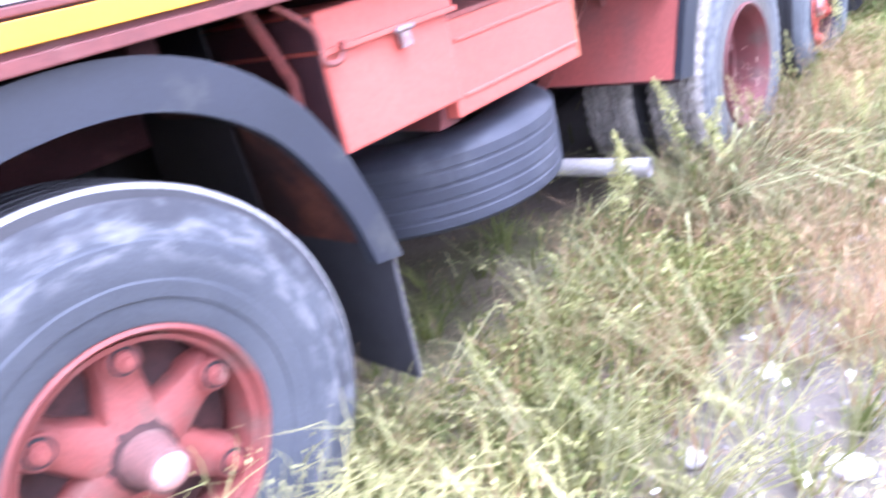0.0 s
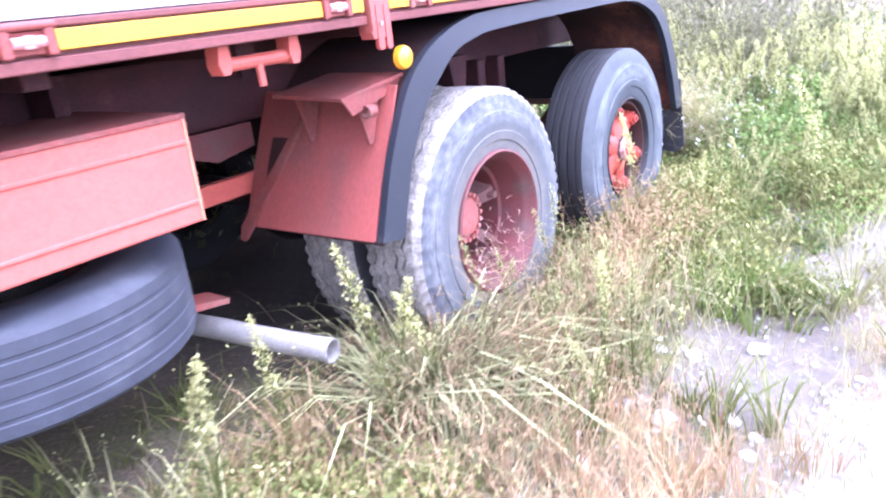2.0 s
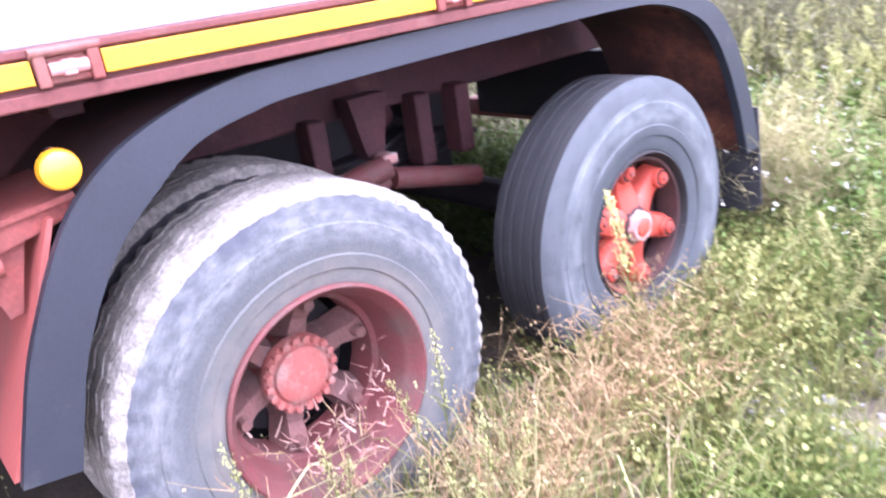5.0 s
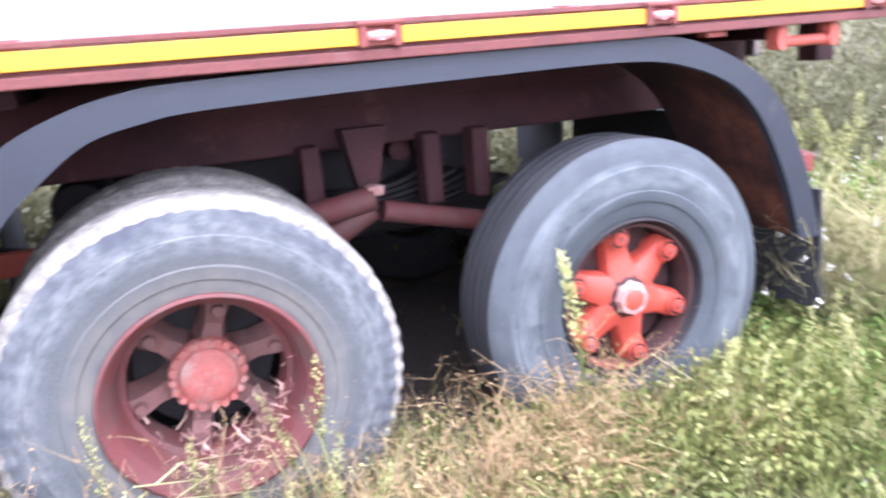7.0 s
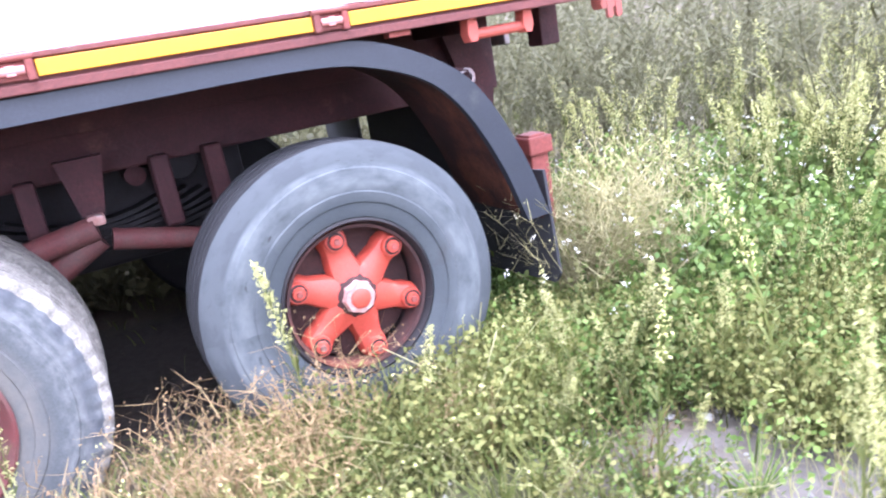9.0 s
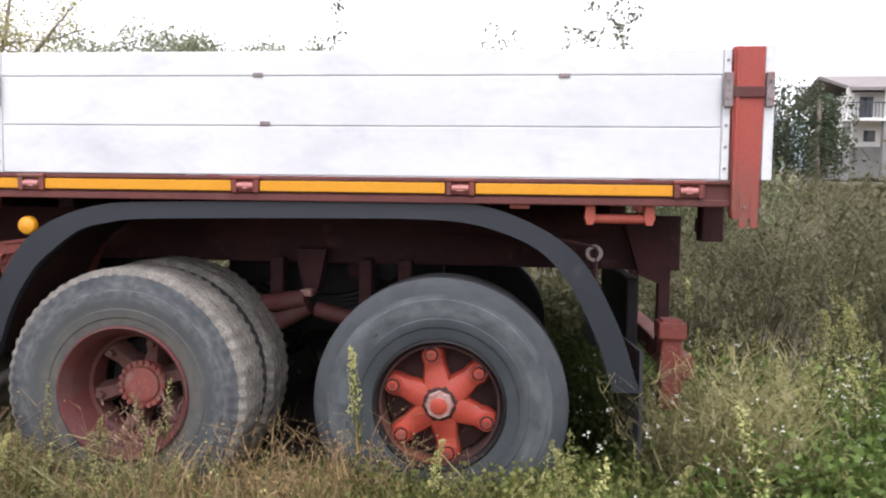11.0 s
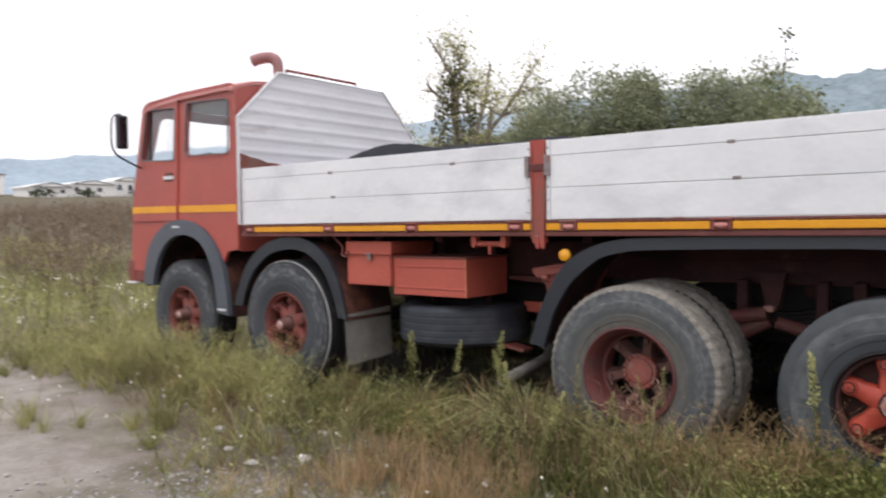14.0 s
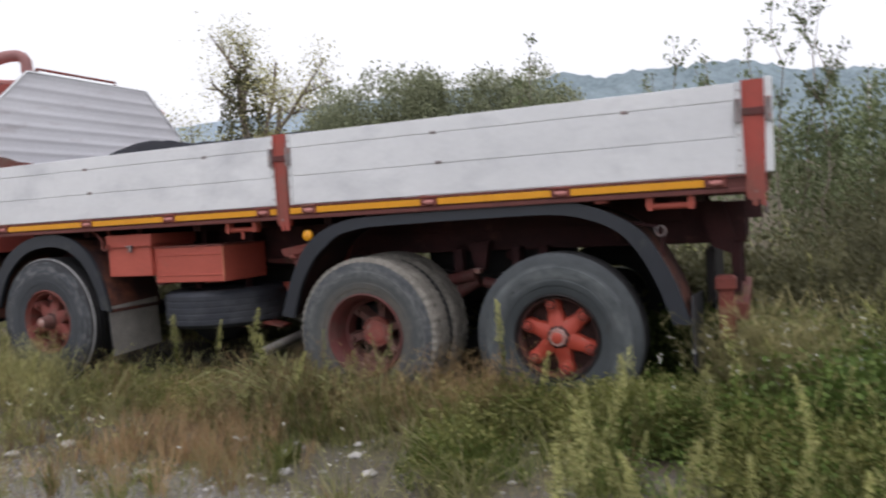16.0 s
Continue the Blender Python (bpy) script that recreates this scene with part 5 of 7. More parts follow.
def tufts(name, centres, per, tall, width, lean, material, label, heads=None):
    """Grass growing in clumps that fan out from one root; heads gives the stalks feathery seed heads."""
    k = len(centres)
    q = np.repeat(centres, per, 0)
    a = rng.uniform(0, 2 * np.pi, len(q))
    d = np.abs(rng.normal(0, 0.028, len(q)))
    big = np.repeat(rng.uniform(0.65, 1.35, k), per)
    lean_all = np.repeat(rng.uniform(0, 2 * np.pi, k), per)
    ca, sa = np.cos(a) + 0.55 * np.cos(lean_all), np.sin(a) + 0.55 * np.sin(lean_all)
    turn = np.arctan2(sa, ca)
    xy = q + np.stack([np.cos(a) * d, np.sin(a) * d], 1)
    h = rng.uniform(tall[0], tall[1], len(q)) * big
    ln = rng.uniform(lean[0], lean[1], len(q)) * np.clip(np.hypot(ca, sa), 0.4, 1.4)
    blades(name, xy, h, rng.uniform(width[0], width[1], len(q)), ln, material, label, turn=turn)
    if heads:
        m = rng.random(len(q)) < heads[1]
        b3 = np.concatenate([xy, heights(xy)[:, None]], 1)[m]
        dv = np.stack([np.cos(turn), np.sin(turn), np.zeros(len(q))], 1)[m]
        hh, l2 = h[m][:, None], ln[m][:, None]
        G = []
        for f in np.linspace(0.0, 1.0, 7):
            u, o = 0.80 + (0.20 - 0.25 * np.minimum(l2, 1.5)) * f, 0.60 + 0.40 * f
            G.append(b3 + hh * (np.array([0, 0, 1.0]) * u + dv * l2 * o) + rng.normal(0, 0.0035, b3.shape))
        G = np.concatenate(G)
        V, F = leaves_at(G, 0.012, rng)
        tagged(new("seed_heads", mesh_from("seed_heads", V, F, heads[0])), "feathery pale seed heads of the grass", "grass", kind="stuff")


def leaves_at(P, size, rs, droop=0.0):
    """Small pointed leaves, four corners each, turned at random about the points P."""
    n = len(P)
    a = rs.normal(size=(n, 3))
    a[:, 2] -= droop
    a /= np.linalg.norm(a, axis=1)[:, None]
    b = np.cross(a, rs.normal(size=(n, 3)))
    b /= np.linalg.norm(b, axis=1)[:, None] + 1e-9
    s = (size * rs.uniform(0.6, 1.3, n))[:, None]
    V = np.stack([P, P + a * s * 0.5 + b * s * 0.28, P + a * s, P + a * s * 0.5 - b * s * 0.28], 1).reshape(-1, 3)
    F = (np.arange(n) * 4)[:, None] + np.array([[0, 1, 2, 3]])
    return V, F


def ribbons(paths, widths):
    """Thin stems: three-sided prisms along paths."""
    V, F = [], []
    for pts, w in zip(paths, widths):
        k0 = len(V)
        for i, p in enumerate(pts):
            ww = w * (1 - 0.7 * i / (len(pts) - 1))
            for q in range(3):
                V.append((p[0] + ww * math.cos(q * 2.094), p[1] + ww * math.sin(q * 2.094), p[2]))
        for i in range(len(pts) - 1):
            for q in range(3):
                a, b = k0 + i * 3 + q, k0 + i * 3 + (q + 1) % 3
                F.append((a, b, b + 3, a + 3))
    return np.array(V, float), F


def join(*groups):
    V, F, k = [], [], 0
    for v, f in groups:
        V.append(np.asarray(v, float))
        F += [tuple(int(i) + k for i in q) for q in f]
        k += len(v)
    return np.concatenate(V), F


def spread(name, templates, xy, scale, material, label, category, z_off=0.0, tilt=0.12, tops=None):
    """Many copies of plant shapes in one mesh; tops gives the last faces of each shape a material of their own."""
    V, F, M, k = [], [], [], 0
    z = heights(xy)
    for i, (x, y) in enumerate(xy):
        tv, tf = templates[i % len(templates)]
        a = rng.uniform(0, 2 * np.pi)
        c, s = np.cos(a), np.sin(a)
        q = tv @ np.array([[c, s, 0], [-s, c, 0], [0, 0, 1]])
        q = q + np.outer(tv[:, 2], [rng.normal() * tilt, rng.normal() * tilt, 0])
        V.append(q * scale[i] + np.array([x, y, z[i] + z_off]))
        F += [tuple(j + k for j in f) for f in tf]
        if tops:
            M += [0] * (len(tf) - tops[1]) + [1] * tops[1]
        k += len(tv)
    ob = new(name, mesh_from(name, np.concatenate(V), F, material))
    if tops:
        ob.data.materials.append(tops[0])
        ob.data.polygons.foreach_set("material_index", M)
    return tagged(ob, label, category, kind="stuff")


def scatter(n, x0, x1, y0, y1, keep):
    P = np.stack([rng.uniform(x0, x1, n), rng.uniform(y0, y1, n)], 1)
    m = np.array([rng.random() < keep(x, y) for x, y in P])
    return P[m]


def wet(x, y, s=1.0, seed=0):
    return 0.5 + 0.5 * noise.noise((x * s, y * s, seed + 0.3))


def cover(x, y):
    """How thickly grass grows: thin under the lorry, on the gravel bar and on the track."""
    k = 0.25 + 0.95 * wet(x, y, 1.3, 2)
    if 0.35 < y < 2.2 and -5.7 < x < 2.55:
        k *= 0.14
    if ((x + 0.85) / 1.45) ** 2 + ((y + 1.42) / 0.42) ** 2 < 0.4 + 0.6 * wet(x, y, 2.2, 5):
        k *= 0.30
    if ((x + 7.6) / 6.4) ** 2 + ((y + 2.9) / 2.25) ** 2 < 0.7 + 0.55 * wet(x, y, 1.2, 9):
        k *= 0.05 + 0.25 * (wet(x, y, 0.9, 14) > 0.66)
    if y < 0.1 and -2.6 < x < 2.4:
        k *= 0.45 + 0.75 * wet(x, y, 1.7, 17)
    for cx, cy, rx, ry in ((2.0, -1.45, 0.95, 0.50), (-1.9, -0.85, 0.75, 0.45), (0.5, -0.95, 0.7, 0.35)):
        if ((x - cx) / rx) ** 2 + ((y - cy) / ry) ** 2 < 0.5 + 0.8 * wet(x, y, 2.0, 25):
            k *= 0.80
    if -0.2 < x < 2.6 and -1.7 < y < -0.62:
        k *= 0.40 + 0.6 * (wet(x, y, 1.5, 27) > 0.56)
    if ((x - 1.5) / 3.2) ** 2 + ((y + 3.6) / 1.2) ** 2 < 1:
        k *= 0.25
    return min(1.0, k)


GRASS = leaf_mat("green_grass_blades", (0.092, 0.118, 0.030), (0.185, 0.192, 0.060))
STRAW = leaf_mat("straw_grass_blades", (0.360, 0.290, 0.178), (0.275, 0.200, 0.126))
PALE = leaf_mat("pale_yellow_green_grass", (0.290, 0.268, 0.132), (0.220, 0.222, 0.096))
FLEA = leaf_mat("fleabane_leaves", (0.082, 0.104, 0.025), (0.168, 0.176, 0.050))
PLUME = leaf_mat("pale_plume_heads", (0.510, 0.480, 0.215), (0.380, 0.395, 0.150))
TWIG = leaf_mat("brown_dry_weed", (0.195, 0.119, 0.059), (0.326, 0.238, 0.119), 0.15)
RUSTWEED = leaf_mat("reddish_dry_weed", (0.300, 0.182, 0.095), (0.420, 0.308, 0.172), 0.2)
LEAFY = leaf_mat("broad_green_leaves", (0.112, 0.138, 0.036), (0.275, 0.265, 0.090))
GREENLEAF = leaf_mat("lush_green_leaves", (0.076, 0.130, 0.028), (0.185, 0.250, 0.064))
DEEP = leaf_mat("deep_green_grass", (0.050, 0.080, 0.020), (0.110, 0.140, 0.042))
VINE = leaf_mat("yellow_green_dry_vine", (0.190, 0.175, 0.075), (0.330, 0.290, 0.140), 0.2)
OLIVE = leaf_mat("dull_olive_weeds", (0.088, 0.088, 0.042), (0.152, 0.143, 0.074))
BROWNFIELD = leaf_mat("brown_field_weeds", (0.192, 0.146, 0.103), (0.300, 0.229, 0.160))
FIELDGREEN = leaf_mat("light_field_weeds", (0.24, 0.25, 0.095), (0.37, 0.36, 0.15))
WHITE_FLOWER = leaf_mat("small_white_flowers", (0.78, 0.77, 0.66), (0.84, 0.83, 0.76), 0.2)
# bark lightened: the haze over the far tree is put into the colour
BARK = mat("grey_brown_bark", (0.270, 0.225, 0.185), (0.180, 0.150, 0.125), 0.95, s1=4, s2=40, bump=0.6, fine=0.35)

FRESH = leaf_mat("fresh_green_grass", (0.095, 0.138, 0.028), (0.170, 0.212, 0.055))
BLEACHED = leaf_mat("bleached_field_grass", (0.290, 0.288, 0.112), (0.510, 0.475, 0.220))


def both(fn, P):
    """Grass in two shades: bleached ahead of the tool boxes, greener towards the tail, mingling between."""
    m = P[:, 0] + rng.normal(0, 0.8, len(P)) < -2.4
    for q, material, note in ((P[~m], GRASS, ""), (P[m], BLEACHED, "bleached yellowish ")):
        fn(q, material, note)


# grass
P = scatter(46000, -9.0, 6.5, -2.7, 2.6, lambda x, y: cover(x, y) * (0.20 if -2.6 < x < 1.5 or (x < 2.7 and y < -0.3) else 1.0))
both(lambda q, material, note: blades("grass", q, rng.uniform(0.04, 0.16, len(q)), rng.uniform(0.004, 0.010, len(q)), rng.uniform(0.1, 0.9, len(q)), material, note + "short green grass growing through dry stalks"), P)
P = scatter(1500, -7.5, 5.0, -2.3, 0.35, lambda x, y: cover(x, y) * (wet(x, y, 1.0, 22) > 0.44) * (0.30 if -2.6 < x < 2.7 and (x < 0.8 or y < -0.3) else 1.0))
both(lambda q, material, note: tufts("grass", q, 26, (0.10, 0.26), (0.005, 0.011), (0.25, 1.0), material, note + "tufts of green grass"), P)
P = scatter(34000, -9.0, 6.5, -2.6, 1.6, lambda x, y: cover(x, y) * (0.10 + 0.75 * wet(x, y, 0.8, 21)) * (0.22 if x > 0.8 else 0.34 if x > -3.2 else 1.0))
n = len(P)
blades("dry_grass", P, rng.uniform(0.06, 0.24, n), rng.uniform(0.003, 0.008, n), rng.uniform(0.2, 1.3, n), STRAW, "dry straw-coloured grass stalks")
P = scatter(260, -3.6, 2.0, -1.5, 0.15, lambda x, y: cover(x, y) * (wet(x, y, 1.1, 31) > 0.50) * (0.3 if x > 1.4 and y < -0.45 else 1))
tufts("pale_grass", P, 14, (0.16, 0.38), (0.004, 0.009), (0.5, 1.5), PALE, "arching pale yellow-green grass tufts", (PLUME, 0.45))
P = scatter(230, -3.2, 2.4, -1.9, 0.1, lambda x, y: cover(x, y) * (wet(x, y, 1.2, 33) > 0.48) * (0.55 if x < 0.8 else 0.25))
tufts("dry_grass", P, 22, (0.12, 0.34), (0.003, 0.007), (0.2, 1.1), TWIG, "brown dry grass tufts")
P = np.array([(-0.66, -0.04), (-0.60, -0.10), (-0.55, -0.02), (-0.70, -0.06), (-0.72, -0.12), (-0.66, -0.02), (-0.80, -0.22), (-0.62, -0.16), (-1.02, -0.42), (0.15, -0.32), (0.26, -0.40), (-0.40, -0.10), (-0.34, -0.22), (-2.40, -0.35), (-2.55, -0.50), (-2.30, -0.62), (-1.60, -0.12), (0.98, -1.10), (1.20, -1.15), (1.30, -1.30), (0.92, -0.74)])
tufts("pale_grass", P, 30, (0.22, 0.44), (0.006, 0.012), (0.5, 1.6), PALE, "sprawling tufts of long pale green blades", (PLUME, 0.35))
P = np.stack([rng.normal(1.0, 0.16, 70), rng.normal(-0.72, 0.12, 70)], 1)
tufts("grass", P, 22, (0.08, 0.20), (0.006, 0.012), (0.3, 1.0), FRESH, "patch of fresh bright green grass")
SILKY = leaf_mat("silky_pale_green_blades", (0.400, 0.400, 0.205), (0.300, 0.315, 0.140))
P = np.array([(-0.76, 0.02), (-0.70, -0.05), (-0.63, -0.10), (-0.57, -0.02), (-0.66, 0.03)])
tufts("pale_grass", P, 44, (0.24, 0.40), (0.010, 0.018), (0.8, 1.9), SILKY, "sprawling silky pale green grass beside the driven wheel")
# dry reddish grass, and straw lying flat on the soil
P = np.stack([rng.normal(-0.95, 0.45, 95), rng.normal(-0.96, 0.28, 95)], 1)
tufts("dry_grass", P, 18, (0.10, 0.30), (0.003, 0.006), (0.1, 0.8), RUSTWEED, "patch of reddish-brown dry grass")
P = np.concatenate([np.stack([rng.normal(0.55, 0.28, 60), rng.normal(-0.20, 0.13, 60)], 1), np.stack([rng.normal(-1.65, 0.32, 46), rng.normal(-0.10, 0.20, 46)], 1)])
tufts("dry_grass", P, 16, (0.08, 0.26), (0.003, 0.007), (0.1, 0.9), RUSTWEED, "reddish-brown dry stalks beside the wheels")
P = scatter(9000, -3.0, 1.8, -1.5, 0.6, lambda x, y: 0.35 + 0.65 * (wet(x, y, 1.6, 35) > 0.5))
n = len(P)
blades("straw_litter", P, rng.uniform(0.010, 0.030, n), rng.uniform(0.003, 0.007, n), rng.uniform(1.5, 4.5, n), STRAW, "dead straw lying on the soil")
P = scatter(2600, -1.6, 2.6, -1.9, -0.35, lambda x, y: 0.25 + 0.75 * (wet(x, y, 1.9, 39) > 0.5))
n = len(P)
blades("dry_grass", P, rng.uniform(0.08, 0.34, n), rng.uniform(0.002, 0.005, n), rng.uniform(0.1, 1.0, n), PALE, "thin pale stems standing apart on the gravel")
P = np.stack([rng.uniform(-2.6, -0.9, 80), rng.uniform(-0.05, 0.95, 80)], 1)
tufts("grass", P, 12, (0.05, 0.16), (0.004, 0.009), (0.3, 1.3), GRASS, "thin grass tufts in the shade under the lorry")
P = scatter(1800, -2.8, -0.6, -0.1, 1.1, lambda x, y: 0.7)
n = len(P)
blades("straw_litter", P, rng.uniform(0.008, 0.025, n), rng.uniform(0.003, 0.008, n), rng.uniform(1.5, 4.0, n), TWIG, "dead stalks lying under the lorry")
# taller stalks against the wheels
P = scatter(8000, -1.0, 2.9, -0.62, 0.0, lambda x, y: (0.9 if -0.62 < x < 0.75 or 0.85 < x < 2.9 else 0.15) * (0.35 + 0.65 * wet(x, y, 2.4, 91)) * (1.0 if y > -0.42 else 0.4 if x < 0.9 else 0.12))
n = len(P)
half = rng.random(n) < 0.5
half |= P[:, 0] > 0.95
blades("grass", P[half], rng.uniform(0.14, 0.38, half.sum()), rng.uniform(0.004, 0.010, half.sum()), rng.uniform(0.1, 0.8, half.sum()), GRASS, "taller green grass against the wheels")
blades("dry_grass", P[~half], rng.uniform(0.14, 0.40, (~half).sum()), rng.uniform(0.003, 0.007, (~half).sum()), rng.uniform(0.1, 0.9, (~half).sum()), STRAW, "tall straw stalks against the wheels")
# rough grass farther out
P = np.concatenate([scatter(26000, -30, -8.5, -7, 8, lambda x, y: cover(x, y)), scatter(14000, -9, 12, -9, -2.6, lambda x, y: cover(x, y) * 0.6), scatter(9000, 6, 14, -6, 8, cover)])
m = P[:, 0] + rng.normal(0, 0.4, len(P)) > 1.6
for q, material, note in ((P[~m], BLEACHED, "rough green grass farther out in the field"), (P[m], DEEP, "rough deep green grass beyond the tail")):
    n = len(q)
    blades("grass", q, rng.uniform(0.10, 0.34, n), rng.uniform(0.008, 0.018, n), rng.uniform(0.2, 1.0, n), material, note)
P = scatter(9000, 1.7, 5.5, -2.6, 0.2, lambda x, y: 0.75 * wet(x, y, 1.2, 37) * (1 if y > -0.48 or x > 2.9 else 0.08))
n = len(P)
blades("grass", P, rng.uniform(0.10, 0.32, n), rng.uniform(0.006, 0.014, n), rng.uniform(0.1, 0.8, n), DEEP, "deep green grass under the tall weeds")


# ---------------------------------------------------------------- plant shapes
def fleabane(seed, h=0.55, nl=84, npl=330, fat=1.0):
    """Stem, narrow leaves up the stem, and a pale branched plume."""
    rs = np.random.default_rng(seed)
    bx, by = rs.normal(0, 0.06, 2)
    line = lambda t: np.array([bx * t * t, by * t * t, h * t])
    stem = ribbons([[line(t) for t in np.linspace(0, 1, 6)]], [0.0045])
    n = nl
    t = rs.uniform(0.05, 0.86, n)
    a = rs.uniform(0, 2 * np.pi, n)
    L = 0.075 * fat * (1 - 0.45 * t) * rs.uniform(0.6, 1.2, n)
    base = np.array([line(q) for q in t])
    out = np.stack([np.cos(a), np.sin(a), np.full(n, 1.35)], 1) * 0.85
    sd = np.stack([-np.sin(a), np.cos(a), np.zeros(n)], 1)
    V = np.stack([base, base + out * (L * 0.5)[:, None] + sd * (L * 0.065)[:, None], base + out * L[:, None] - np.array([0, 0, 0.35]) * L[:, None], base + out * (L * 0.5)[:, None] - sd * (L * 0.065)[:, None]], 1).reshape(-1, 3)
    leaves = V, (np.arange(n) * 4)[:, None] + np.array([[0, 1, 2, 3]])
    n = npl
    t = rs.uniform(0.66, 1.04, n)
    rad = 0.036 * np.sqrt(np.clip(1.06 - t, 0, 1) / 0.40) * rs.uniform(0.2, 1.0, n)
    a = rs.uniform(0, 2 * np.pi, n)
    C = np.array([line(q) for q in t]) + np.stack([rad * np.cos(a), rad * np.sin(a), rad * 0.5], 1)
    plume = leaves_at(C, 0.0125 * fat, rs)
    return stem, leaves, plume


def dry_weed(seed, h=0.40, stems=9, tufts=120, size=0.012):
    rs = np.random.default_rng(seed)
    paths, ends = [], []
    for i in range(stems):
        a, l = rs.uniform(0, 2 * np.pi), rs.uniform(0.15, 0.75)
        top = np.array([math.cos(a) * l * h * 0.8, math.sin(a) * l * h * 0.8, h * rs.uniform(0.55, 1.0)])
        p = [top * np.array([t ** 1.4, t ** 1.4, t]) + rs.normal(0, 0.008, 3) * t for t in np.linspace(0, 1, 5)]
        paths.append(p)
        for j in (2, 3, 4):
            for q in range(2):
                e = p[j] + np.append(rs.normal(0, 0.07, 2), rs.uniform(0.0, 0.09)) * h * 2
                paths.append([p[j], (p[j] + e) / 2 + rs.normal(0, 0.006, 3), e])
                ends.append(e), ends.append((p[j] + e) / 2)
    st = ribbons(paths, [0.0028] * stems + [0.0018] * (len(paths) - stems))
    E = np.array(ends)
    C = E[rs.integers(0, len(E), tufts)] + rs.normal(0, 0.012, (tufts, 3))
    return join(st, leaves_at(C, size, rs))


def leafy(seed, h=0.24, n=170):
    rs = np.random.default_rng(seed)
    a, l = rs.uniform(0, 2 * np.pi, n), rs.uniform(0.1, 1, n) ** 0.6
    C = np.stack([np.cos(a) * l * h * 0.7, np.sin(a) * l * h * 0.7, h * rs.uniform(0.25, 1.0, n) * (1.1 - 0.4 * l)], 1)
    paths = [[np.zeros(3), c * np.array([0.6, 0.6, 0.5]), c] for c in C[::5]]
    V, F = leaves_at(C, 0.019, rs, 0.2)
    V = V.reshape(-1, 4, 3)
    mid = (V[:, 1] + V[:, 3]) / 2
    V[:, 1] += (V[:, 1] - mid) * 0.25
    V[:, 3] += (V[:, 3] - mid) * 0.25
    return join(ribbons(paths, [0.003] * len(paths)), (V.reshape(-1, 3), F))


FL = [fleabane(100 + k, 0.50 + 0.05 * k) for k in range(5)]
FL_ALL = [join(*fleabane(100 + k, 0.50 + 0.05 * k, 60, 130, 1.0)) for k in range(5)]
DRY = [dry_weed(200 + k, 0.40, 7, 70, 0.011) for k in range(5)]
LEAF = [leafy(300 + k) for k in range(4)]


def field_weed(seed, h=0.6):
    """A coarse weed for the far field: a few stems and tufts."""
    rs = np.random.default_rng(seed)
    paths, ends = [], []
    for i in range(6):
        a, l = rs.uniform(0, 2 * np.pi), rs.uniform(0.1, 0.45)
        top = np.array([math.cos(a) * l * h, math.sin(a) * l * h, h * rs.uniform(0.6, 1.0)])
        paths.append([top * t for t in (0, 0.5, 1)])
        ends += [top * t for t in (0.35, 0.5, 0.65, 0.8, 0.95)]
    E = np.array(ends)
    C = E[rs.integers(0, len(E), 46)] + rs.normal(0, 0.035, (46, 3))
    return join(ribbons(paths, [0.004] * 6), leaves_at(C, 0.046, rs))


FIELD = [field_weed(500 + k) for k in range(4)]
fl_mesh = [[mesh_from(nm, v, f, m) for nm, (v, f), m in zip(("stem", "leaves", "plume"), F3, (FLEA, FLEA, PLUME))] for F3 in FL]


def place_fleabane(x, y, tall, k, label, slim=1.0):
    """Sets a plant of the height tall."""
    t = new("fleabane")
    for nm, me in zip(("stem", "leaves", "plume"), fl_mesh[k % 5]):
        o = new(nm, me)
        o.parent = t
        if nm != "stem":
            tagged(o, kind="stuff")
    s = tall / (0.50 + 0.05 * (k % 5))
    t.matrix_basis = Matrix.LocRotScale((x, y, rise(x, y) - 0.01), Euler((rng.normal() * 0.05, rng.normal() * 0.05, rng.uniform(0, 6.28))), (s * slim, s * slim, s))
    tagged(t, label, "weed", "fleabane plants round the lorry")


# plants that stand out singly by the wheels and the pipe
for x, y, tall, slim in ((-1.55, -0.09, 0.67, 0.9), (-0.89, -0.12, 0.70, 1.0), (-0.72, -0.19, 0.53, 1.1), (-0.82, -0.05, 0.60, 1.0), (-0.26, -0.56, 0.56, 0.9), (1.085, -0.174, 0.76, 0.6), (1.74, -0.56, 0.40, 0.9),
                         (-2.36, -0.12, 0.38, 1.0), (-2.20, -0.30, 0.33, 1.1), (-1.30, -0.05, 0.60, 0.9), (-3.00, -0.35, 0.42, 1.0), (-3.85, -0.20, 0.52, 1.0), (-3.75, -0.30, 0.45, 1.1), (-4.25, -0.30, 0.42, 1.0)):
    place_fleabane(x, y, tall, int(abs(x * 10)), "single green fleabane with a pale plume beside a truck wheel", slim)
P = scatter(900, 2.1, 6.0, -1.7, 1.6, lambda x, y: 0.9 * (wet(x, y, 0.9, 41) > 0.36) * (1 if x > 2.7 else 0.35 if y > -0.48 else 0.08))[:230]
for i, (x, y) in enumerate(P):
    place_fleabane(x, y, rng.uniform(0.40, 0.85) * (0.62 if x < 3.6 else 1.0), i, "tall light green fleabane in a thick stand")
P = scatter(300, 1.25, 3.2, -1.5, -0.35, lambda x, y: 0.5 * (wet(x, y, 1.2, 44) > 0.42) * (0.15 if y < -0.48 and x < 2.7 else 1) * (1 if x > 1.9 else 0.35))[:50]
for i, (x, y) in enumerate(P):
    place_fleabane(x, y, rng.uniform(0.28, 0.58), i, "short green fleabane among the grass")
P = scatter(150, 1.75, 4.2, -2.45, -1.35, lambda x, y: 0.5 * (wet(x, y, 1.3, 46) > 0.42))[:38]
